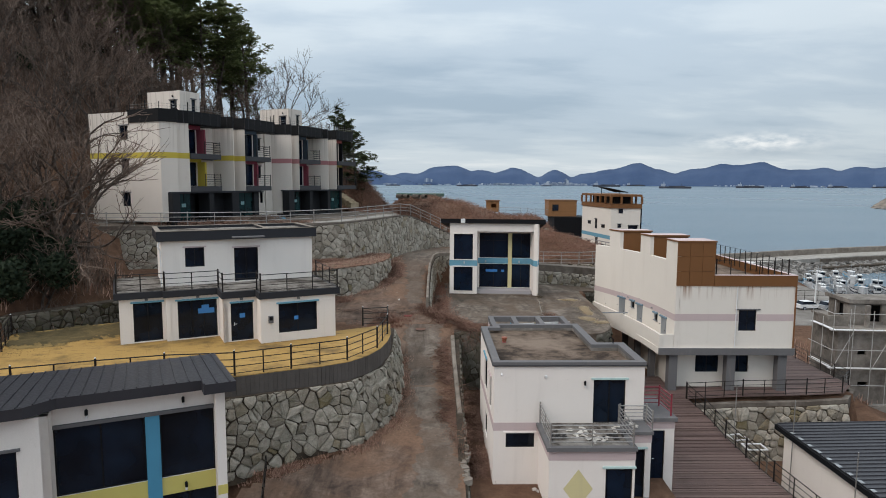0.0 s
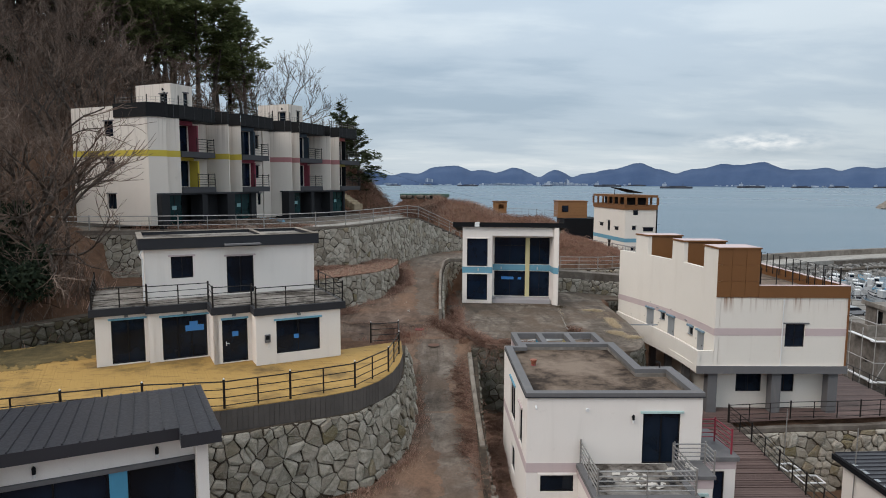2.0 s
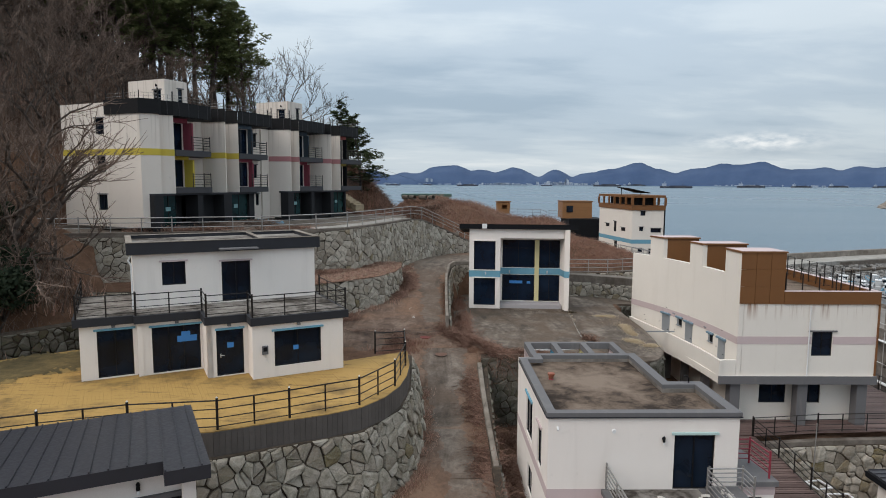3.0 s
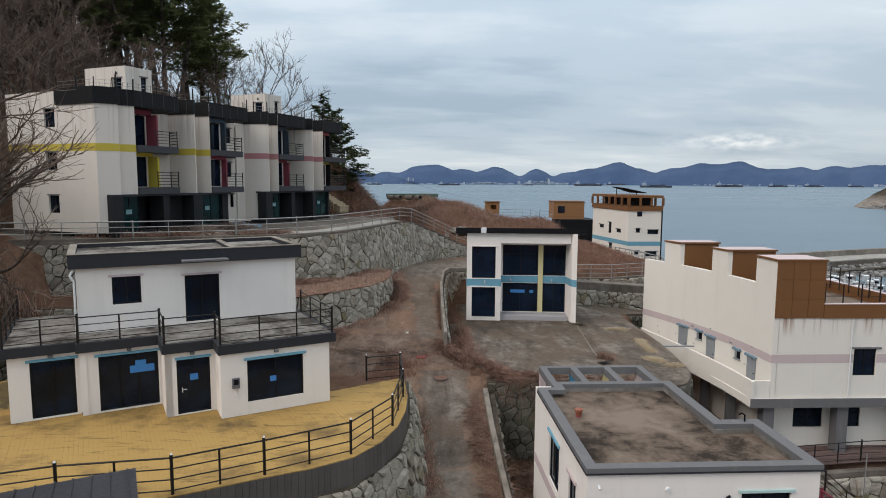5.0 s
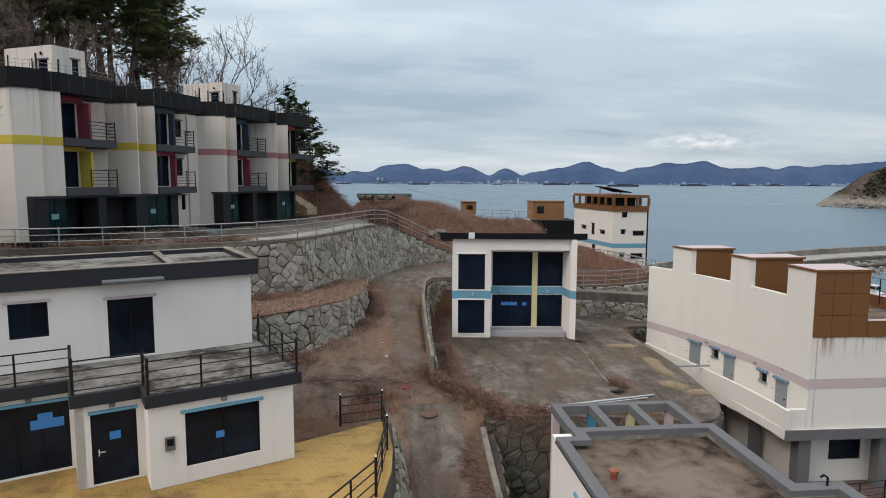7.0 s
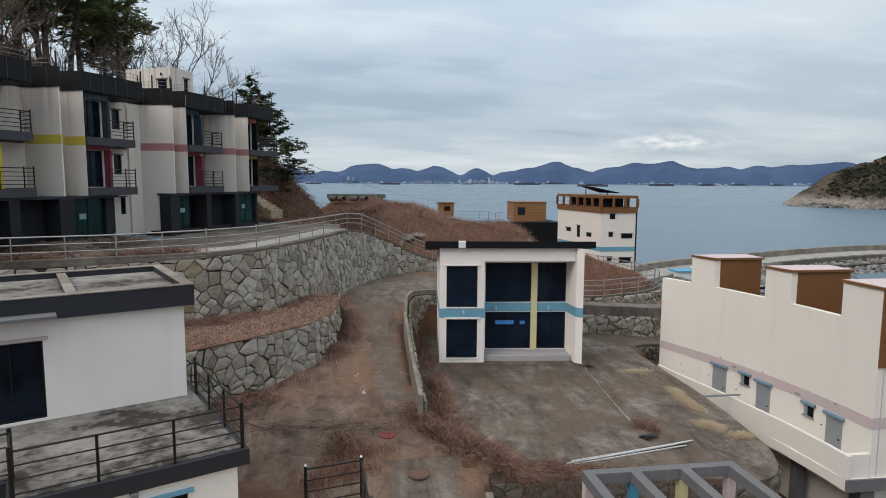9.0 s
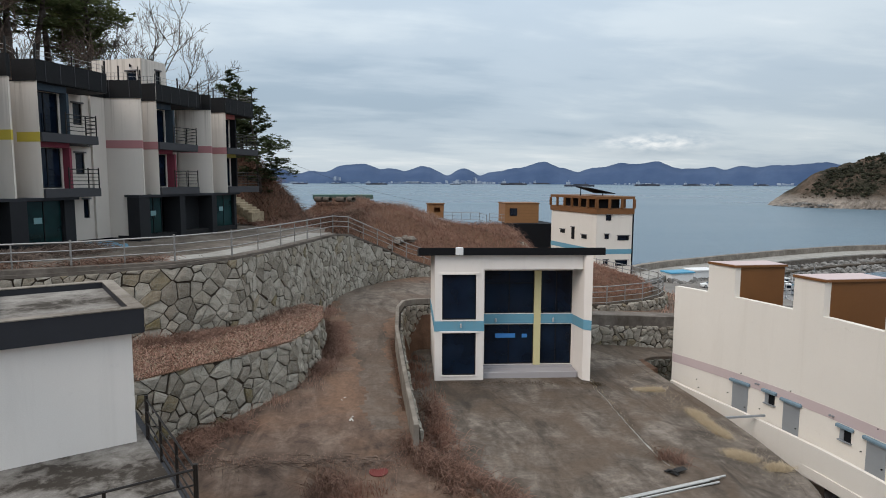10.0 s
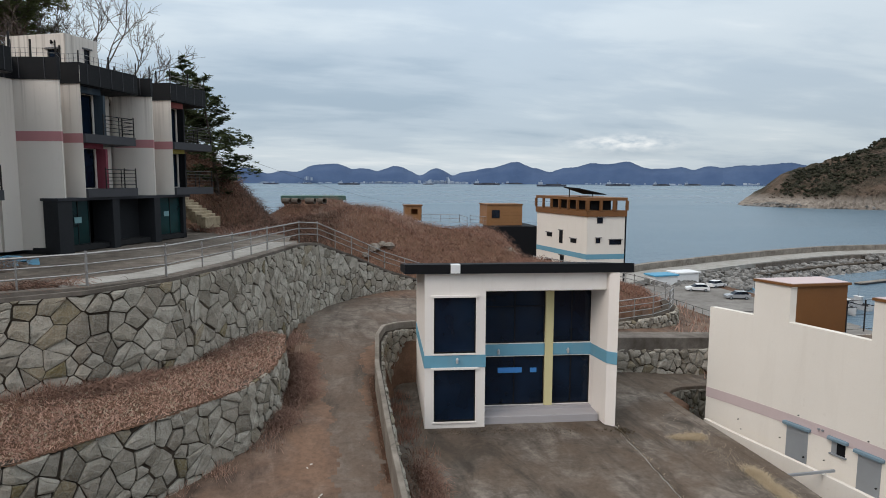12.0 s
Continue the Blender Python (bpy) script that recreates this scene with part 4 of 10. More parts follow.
stone_wall("retaining_wall", "tall grey fieldstone retaining wall below the upper lane", [(-30, 49.5, 20.0, 16.8), (-26.6, 50.1, 20.0, 16.8), (-20.7, 51.5, 20.0, 16.9), (-14.8, 53.5, 20.0, 17.0), (-11.0, 54.7, 20.1, 17.0), (-8.7, 56.6, 20.2, 17.0), (-6.8, 61.0, 20.2, 16.6), (-5.6, 64.8, 20.2, 16.0), (-4.2, 69.2, 20.2, 16.0), (-3.2, 71.2, 20.0, 16.1), (-1.0, 73.6, 18.9, 16.1), (1.4, 75.6, 17.6, 16.0), (4.5, 77.6, 16.4, 15.6)], 0.66, 0.16, 11, 300, "coping")
stone_wall("retaining_wall", "lower fieldstone wall of the dry grass terrace", [(-24, 45.8, 16.9, 14.6), (-16, 46.8, 16.9, 14.6), (-10.7, 48.4, 16.95, 14.2), (-8.0, 50.9, 16.95, 14.4), (-5.9, 53.2, 16.95, 14.8), (-5.0, 55.5, 16.95, 15.2), (-4.7, 58.0, 16.95, 15.6), (-4.9, 60.2, 16.9, 15.9)], 0.6, 0.14, 12, thick=0.3)
stone_wall("retaining_wall", "rough fieldstone wall under the yellow deck", [(-22, 24.7, 13.82, 9.3), (-18.4, 26.1, 13.82, 9.4), (-12.7, 28.25, 13.82, 9.9), (-9.7, 28.7, 13.82, 10.4), (-7.2, 30.0, 13.82, 10.8), (-4.6, 31.3, 13.82, 10.9), (-3.2, 33.8, 13.82, 11.0), (-2.85, 36.5, 13.86, 11.4), (-2.9, 39.0, 14.2, 12.3), (-3.0, 41.0, 14.3, 12.9)], 0.6, 0.25, 13, face="stone_rough", loose=True)
stone_wall("retaining_wall", "dark overgrown stone wall of the sunken ditch", [(1.3, 26.0, 10.1, 9.2), (1.3, 31.0, 10.9, 9.3), (1.3, 37.0, 11.8, 9.4), (1.35, 42.0, 13.3, 9.6)], 0.6, 0.06, 14, thick=0.35, face="stone_mossy_shaded")
stone_wall("retaining_wall", "dark stone wall below the parking lot edge", [(1.0, 42.3, 13.8, 9.5), (6.0, 41.9, 13.9, 9.5), (9.9, 41.2, 13.85, 8.8), (10.95, 41.65, 13.8, 8.7), (11.7, 42.65, 13.76, 8.6), (12.2, 43.9, 13.74, 8.6), (12.4, 45.3, 13.72, 8.7), (12.68, 47.6, 13.7, 8.8), (12.8, 50, 13.68, 9)], 0.65, 0.05, 15, face="stone_mossy_shaded")
stone_wall("garden_wall", "low stone wall at the back of the yellow deck", [(-30, 35.2, 15.9, 14.4), (-25.8, 37.0, 15.9, 14.5), (-23.8, 39.2, 15.9, 14.5), (-21.6, 42.0, 15.9, 14.5), (-19, 44.6, 16.0, 14.5)], 0.55, 0.1, 16, face="stone_mossy_shaded", loose=True)
stone_wall("retaining_wall", "stone wall with concrete parapet behind the parking lot", [(9.0, 61.95, 15.35, 13.7), (12.0, 62.5, 15.05, 13.4), (16.5, 63.4, 14.6, 12.6), (20.5, 64.2, 14.25, 11.5), (26, 65.2, 13.8, 11)], 0.62, 0.05, 17, loose=True)
stone_wall("retaining_wall", "rock wall at the sunken corner beside the cream building", [(12.9, 56.0, 13.62, 11), (12.95, 57.4, 13.62, 11), (13.15, 58.5, 13.58, 10.5), (13.95, 59.4, 13.5, 10), (14.85, 60.1, 13.4, 9.8), (16.65, 60.75, 13.15, 9.5), (20.0, 61.2, 12.8, 9.5)], 0.5, 0.05, 18, thick=0.3, loose=True, face="stone_mossy_shaded")
stone_wall("retaining_wall", "stone wall under the curved steel railing", [(9.3, 67.4, 15.2, 14.8), (15.3, 68.3, 15.05, 14.4), (18.6, 69.2, 15.1, 13.7), (20.6, 70.4, 15.15, 13.1), (21.7, 71.9, 15.15, 12.9), (22.3, 74.0, 15.15, 12.6), (22.4, 79.0, 15.0, 12.4), (21.8, 86, 14.8, 12.4)], 0.5, 0.12, 19, loose=True)
stone_wall("retaining_wall", "short stone wall beside the path on the knoll", [(11.8, 88.0, 15.7, 13.0), (13.8, 90.0, 16.6, 13.5), (15.6, 92.0, 17.45, 14.0), (16.6, 93.6, 16.7, 13.5), (18.0, 96.0, 15.6, 13.0)], 0.5, 0.1, 23, loose=True)
stone_wall("retaining_wall", "pale stone wall below the boardwalk", [(17.3, 42.1, 8.35, 5.0), (21.5, 42.65, 8.35, 4.8), (26.2, 42.95, 8.35, 4.6), (29.3, 43.45, 8.35, 4.6)], 0.7, 0.12, 20, loose=True)
stone_wall("retaining_wall", "mossy stone wall between the road curb and the white house", [(-0.76, 47.6, 14.9, 14.0), (-0.78, 52, 15.5, 14.0), (-0.72, 57, 16.2, 14.0), (-0.42, 60.2, 16.6, 14.0), (0.0, 61.5, 16.7, 14.0), (0.75, 62.4, 16.6, 14.0), (1.7, 62.9, 16.5, 14.0), (5.0, 62.6, 16.0, 14.0), (9.0, 62.1, 15.5, 13.9)], 0.55, 0.05, 21, thick=0.25)


# ---- curbs ----
def strip(name, label, pts, width, h, material, category="curb"):
    """An upstand of even width along a line of (x, y, z)."""
    g = Geo()
    P = [Vector(p) for p in pts]
    for i, p in enumerate(P):
        d = (P[min(i + 1, len(P) - 1)] - P[max(i - 1, 0)])
        d.z = 0
        d.normalize()
        n = Vector((d.y, -d.x, 0)) * width / 2
        c = Vector((0, 0, 0.03))
        g.v += [p + n - Vector((0, 0, 0.6)), p + n + Vector((0, 0, h)) - c, p + n * 0.8 + Vector((0, 0, h)), p - n * 0.8 + Vector((0, 0, h)), p - n + Vector((0, 0, h)) - c, p - n - Vector((0, 0, 0.6))]
    for i in range(len(P) - 1):
        for j in range(6):
            a, b = i * 6 + j, i * 6 + (j + 1) % 6
            g.f.append((a, a + 6, b + 6, b))
    e = 6 * (len(P) - 1)
    g.f += [tuple(range(6)), tuple(range(e + 5, e - 1, -1))]
    return solid(name, g, material, label, category, "structure")


strip("curb", "weathered concrete curb along the climbing road", [(-0.93, 47.3, 14.6), (-0.95, 52, 15.2), (-0.9, 57, 15.9), (-0.62, 60.1, 16.35), (-0.2, 61.6, 16.4), (0.6, 62.6, 16.3), (1.6, 63.2, 16.2)], 0.2, 0.62, M["concrete"])
strip("curb", "pale concrete curb beside the sunken ditch", [(0.9, 42.2, 13.3), (0.95, 39.8, 12.5), (1.05, 37, 11.7), (1.15, 33.5, 11.1)], 0.26, 0.25, M["concrete"])
strip("parapet", "dirty concrete parapet behind the parking lot", [(9.0, 62.7, 15.3), (12, 63.2, 15.05), (16.5, 64.1, 14.6), (20.5, 64.9, 14.25), (26, 65.9, 13.8)], 1.5, 0.62, M["coping"], "parapet")

strip("lot_edge", "worn concrete rim of the parking lot above the rock wall", [(x, y, float(lot_z(np.array(x), np.array(y))) - 0.12) for x, y in ((2.0, 42.5), (6.0, 42.08), (9.0, 41.58), (9.9, 41.42), (10.45, 41.6), (10.85, 41.88), (11.2, 42.3), (11.5, 42.8), (11.8, 43.4), (12.0, 44.0), (12.2, 45.3), (12.5, 47.6), (12.67, 50.0), (12.7, 52.0), (12.72, 56.0), (12.75, 57.5), (12.95, 58.6), (13.75, 59.55), (14.7, 60.3), (16.5, 60.95), (20, 61.4))], 0.5, 0.15, M["lot"])

# the terrace behind its wall
sheet("terrace", lines((-18, -4.4, 0.1)), lines((46.4, 63, 0.1)), lambda x, y: 16.95 + 0.025 * np.sin(x * 1.3) + 0.025 * np.sin(y * 1.7), M["ground"], "soil of the dry grass terrace", "ground", "structure", lambda x, y: inside(x, y, [(-18, 46.5), (-10.65, 48.3), (-7.95, 50.8), (-5.83, 53.1), (-4.9, 55.4), (-4.6, 58.0), (-4.75, 60.6), (-6.4, 62), (-9, 57.5), (-12, 55), (-18, 54)]))


# ---- the two-storey house on the yellow deck ----
def R_at(u):
    return pose(u, 0, 0, 0, 0, 90)


def L_at(u, d):
    return pose(u, d, 0, 0, 0, -90)


def sticker(parent, m, u0, u1, z0, z1, y):
    part("notice", Geo(m).box(u0, u1, y - 0.004, y, z0, z1), M["sticker"], parent, "plain blue notice sheet")


def world_pts(m, pts):
    return [m @ Vector(p) for p in pts]


def deck_house():
    m = pose(-10.1, 35.0, 14.8, 0, 0, 27)
    h = thing("house", "white two-storey house with charcoal balcony edge and dark windows", "house", m)
    I = Matrix()
    g = Bag("lower_wall", M["white"], h)
    T = 0.25
    g.wall(0, 4.36, 0, 2.55, 0, T, [(1.01, 3.25, 0.5, 2.2)])
    g.wall(-1.85, 0, 0, 2.55, 1.15, 1.15 + T, [(-1.44, -0.2, 0.04, 2.24)])
    g.wall(-4.7, -1.85, 0, 2.55, 2.9, 2.9 + T, [(-4.1, -1.95, 0.06, 2.28)])
    g.wall(-7.1, -4.7, 0, 2.55, 3.2, 3.2 + T, [(-6.4, -4.9, 0.06, 2.28)])
    g.m = R_at(4.36)
    g.wall(T, 9, 0, 2.55, 0, T)
    g.m = L_at(0, 0)
    g.wall(-1.15, -T, 0, 2.55, 0, T)
    g.m = L_at(-1.85, 0)
    g.wall(-2.9, -1.15, 0, 2.55, 0, T)
    g.m = L_at(-7.1, 0)
    g.wall(-9, -3.45, 0, 2.55, 0, T)
    g.m = I
    g.wall(-6.85, 4.1, 0, 2.55, 8.75, 9)
    g.box(-4.72, -4.5, 2.85, 3.2, 0, 2.55)
    part("floor_slab", Geo().prism([(-7.0, 3.3), (-4.8, 3.3), (-4.7, 3.0), (-1.75, 3.0), (-1.75, 1.25), (0.1, 1.25), (0.1, 0.1), (4.2, 0.1), (4.2, 8.9), (-7.0, 8.9)], 0.0, 0.04), M["concrete"], h)
    poly = [(-7.35, 3.0), (-4.85, 3.0), (-4.85, 2.7), (-1.95, 2.7), (-1.95, 0.98), (-0.08, 0.98), (-0.08, -0.12), (4.62, -0.12), (4.62, 9.15), (-7.35, 9.15)]
    part("balcony_edge", Geo().prism(poly, 2.55, 2.92), M["charcoal"], h, "charcoal painted balcony edge")
    inner = [(-7.2, 3.15), (-4.7, 3.15), (-4.7, 2.85), (-1.8, 2.85), (-1.8, 1.13), (0.07, 1.13), (0.07, 0.03), (4.47, 0.03), (4.47, 9.0), (-7.2, 9.0)]
    part("balcony_floor", Geo().prism(inner, 2.90, 2.935), M["terrace_slab"], h, "stained grey balcony floor")
    g = Bag("upper_wall", M["white"], h)
    g.wall(-4.75, 4.25, 2.935, 5.62, 4.5, 4.75, [(-3.46, -2.37, 4.02, 5.19), (-0.64, 0.8, 3.0, 5.07)])
    g.m = R_at(4.25)
    g.wall(4.75, 9, 2.935, 5.62, 0, T)
    g.m = L_at(-4.75, 0)
    g.wall(-9, -4.75, 2.935, 5.62, 0, T)
    g.m = I
    g.wall(-4.5, 4.0, 2.935, 5.62, 8.75, 9)
    g = Bag("parapet", M["charcoal"], h, "charcoal roof parapet")
    for a in ((-5.0, 4.5, 4.28, 4.55), (-5.0, 4.5, 8.95, 9.2), (-5.0, -4.73, 4.55, 8.95), (4.23, 4.5, 4.55, 8.95)):
        g.box(*a, 5.62, 6.2)
    g.box(1.4, 1.62, 4.55, 8.95, 5.62, 6.17)
    part("roof", Geo().box(-4.74, 4.24, 4.54, 8.96, 5.55, 6.03), M["terrace_slab"], h, "stained flat concrete roof")
    part("coping", Geo().box(-5.02, 4.52, 4.26, 4.56, 6.2, 6.225).box(4.22, 4.52, 4.57, 9.2, 6.2, 6.225).box(1.38, 1.64, 4.57, 8.9, 6.17, 6.19).box(-5.02, -4.72, 4.57, 9.2, 6.2, 6.225).box(-4.72, 4.22, 8.93, 9.22, 6.2, 6.225), M["concrete"], h, "weathered concrete coping")
    part("canopy", Geo().box(-0.78, 1.12, 3.75, 4.28, 5.72, 5.8, 0.01), M["grey"], h, "thin grey door canopy")
    window(h, I, 1.01, 3.25, 0.5, 2.2, 0, 1, "blue_band")
    d = window(h, pose(0, 1.15, 0), -1.44, -0.2, 0.04, 2.24, 0, 0, "blue_band", name="door", over=0.05)
    part("door_leaf", Geo(pose(0, 1.15, 0)).box(-1.37, -0.27, 0.12, 0.16, 0.1, 2.17), M["dark"], d)
    part("handle", Geo(pose(0, 1.15, 0)).tube((-1.25, 0.09, 1.0), (-1.08, 0.06, 1.0), 0.018).tube((-1.25, 0.06, 0.9), (-1.25, 0.06, 1.1), 0.02), M["white_metal"], d, "steel door handle")
    w = window(h, pose(0, 2.9, 0), -4.1, -1.95, 0.06, 2.28, 0, 2, "blue_band")
    sticker(w, pose(0, 2.9, 0), -3.0, -2.1, 1.45, 1.75, 0.06)
    sticker(w, pose(0, 2.9, 0), -2.8, -2.4, 1.75, 1.95, 0.06)
    sticker(d, pose(0, 1.15, 0), -0.95, -0.65, 1.35, 1.6, 0.06)
    window(h, pose(0, 3.2, 0), -6.4, -4.9, 0.06, 2.28, 0, 1, "blue_band")
    window(h, pose(0, 4.5, 0), -3.46, -2.37, 4.02, 5.19, 0, 1, "pink")
    window(h, pose(0, 4.5, 0), -0.64, 0.8, 3.0, 5.07, 0, 1, "pink", name="balcony_door")
    sticker(h, I, 1.9, 2.15, 1.2, 1.42, 0.05)
    g = Geo().box(0.42, 0.7, -0.09, 0, 1.15, 1.55, 0.01)
    mb = part("meter_box", g, M["grey"], h, "small grey electricity meter box")
    part("meter_glass", Geo().box(0.47, 0.65, -0.1, -0.09, 1.3, 1.5), M["dark"], mb)
    part("cable", Geo().tube((0.55, -0.03, 1.15), (0.62, -0.04, 0.85), 0.012).tube((0.62, -0.04, 0.85), (0.5, -0.04, 0.8), 0.012).tube((0.6, -0.03, 1.15), (0.72, -0.03, 0.7), 0.01), M["white_metal"], h)
    part("downpipe", Geo().tube((-4.82, 4.4, 5.6), (-4.95, 4.4, 5.35), 0.05).tube((-4.95, 4.4, 5.35), (-4.82, 4.42, 5.1), 0.05).tube((-4.82, 4.42, 5.1), (-4.82, 4.42, 2.95), 0.045), M["white_metal"], h)
    for u, y in ((2.15, -0.02), (-0.85, 1.13), (-3.0, 2.88), (-5.7, 3.18)):
        part("spotlight", Geo().box(u - 0.08, u + 0.08, y - 0.14, y + 0.02, 2.42, 2.53, 0.02), M["grey"], h)
    railing("balcony_railing", world_pts(m, [(-7.2, 8.9, 2.93), (-7.2, 3.12, 2.93), (-4.75, 3.12, 2.93), (-4.75, 2.82, 2.93), (-1.85, 2.82, 2.93), (-1.85, 1.1, 2.93), (0.03, 1.1, 2.93), (0.03, 0.0, 2.93), (4.5, 0.0, 2.93), (4.5, 4.5, 2.93)]), 1.0, M["rail_black"], "black steel railing round the balcony of the white house", 1.55, 4)


deck_house()


# ---- the narrow house with the blue band ----
def blue_band_house():
    m = pose(0.9, 55.9, 14.0, 0, 0, -5.5)
    h = thing("house", "white two-storey house with a pale blue band and large dark windows", "house", m)
    g = Bag("wall", M["white"], h)
    T = 0.25
    lo, up = (0.37, 2.06, 0.27, 2.44), (0.37, 2.06, 3.1, 5.38)
    g.wall(0, 2.45, 0, 6.35, 0, T, [lo, up])
    g.m = R_at(2.45)
    g.wall(T, 1.2, 0, 6.35, 0, T)
    g.m = pose(0, 1.2, 0)
    g.wall(2.2, 7.25, 0, 6.15, 0, T, [(2.62, 5.2, 0.45, 2.58), (5.55, 7.2, 0.45, 2.58), (2.62, 5.2, 3.15, 5.4), (5.55, 7.2, 3.15, 5.4)])
    g.m = Matrix()
    g.prism([(7.22, 1.2), (7.45, -0.15), (7.78, -0.42), (7.98, 1.2), (7.98, 6.0), (7.72, 6.0), (7.72, 1.45), (7.22, 1.45)], 0, [6.2, 6.35, 6.35, 6.2, 5.6, 5.6, 6.15, 6.15])
    g.m = Matrix()
    g.add([(0, T, 0), (0, 6.0, 0), (0, 6.0, 5.6), (0, T, 6.32), (0.25, T, 0), (0.25, 6.0, 0), (0.25, 6.0, 5.6), (0.25, T, 6.32)], [(0, 3, 2, 1), (4, 5, 6, 7), (0, 4, 7, 3), (3, 7, 6, 2), (2, 6, 5, 1)])
    g.m = Matrix()
    g.wall(0.25, 7.72, 0, 5.6, 5.75, 6.0)
    g.wall(2.45, 7.4, 5.62, 6.35, 0.02, 0.2)
    part("soffit", Geo().box(2.45, 7.3, 0.2, 1.2, 6.1, 6.16), M["white"], h)
    part("roof", Geo().prism([(-0.78, -0.24), (8.43, -0.24), (8.43, 6.34), (-0.78, 6.34)], [6.36, 6.36, 5.55, 5.55], [6.73, 6.73, 5.92, 5.92]), M["dark"], h, "black metal roof sloping to the back")
    part("roof_box", Geo().box(1.0, 1.38, -0.3, -0.05, 6.38, 6.74, 0.02), M["white_metal"], h, "small white box on the roof edge")
    g = Geo()
    g.box(-0.02, 2.47, -0.022, -0.002, 2.52, 3.03)
    g.box(-0.022, -0.002, 0.0, 6.0, 2.52, 3.03)
    g.box(2.47, 7.25, 1.178, 1.198, 2.62, 3.12)
    g.prism([(7.2, 1.2), (7.43, -0.17), (7.77, -0.45), (8.0, 1.2)], 2.6, 3.1)
    part("band", g, M["blue_band"], h, "pale blue painted band")
    part("pillar", Geo().box(5.2, 5.55, 1.12, 1.45, 0.32, 5.4), M["pale_yellow"], h, "pale yellow painted pillar")
    part("plinth", Geo().box(2.46, 7.3, 0.25, 1.2, 0, 0.32, 0.02).box(2.46, 7.22, 0.95, 1.2, 0.32, 0.43), M["plinth"], h, "grey tiled plinth")
    for q in (lo, up):
        window(h, Matrix(), *q, 0, 0, "white", "white", glass="glass_blue")
    rec = pose(0, 1.2, 0)
    w = window(h, rec, 2.62, 5.2, 0.45, 2.58, 0, 1, glass="glass_blue")
    sticker(w, rec, 3.2, 4.25, 1.85, 2.08, 0.06)
    sticker(w, rec, 4.6, 4.88, 1.85, 2.05, 0.06)
    window(h, rec, 5.55, 7.2, 0.45, 2.58, 0, 1, glass="glass_blue")
    window(h, rec, 2.62, 5.2, 3.15, 5.4, 0, 1, "white", bars=(0.7,), glass="glass_blue")
    window(h, rec, 5.55, 7.2, 3.15, 5.4, 0, 1, "white", glass="glass_blue")
    for u, y in ((1.3, 0), (3.2, 1.18), (6.2, 1.18)):
        wall_lamp(h, pose(0, y, 0), u, 2.82, 0, False, "lamp_grey")
    for i in range(3):
        # floors painted black so the rooms look unlit
        part("floor_slab", Geo().box(0.25, 7.72, 1.45, 5.75, -0.02 + i * 2.95, 0.0 + i * 2.95), M["black"], h)


blue_band_house()


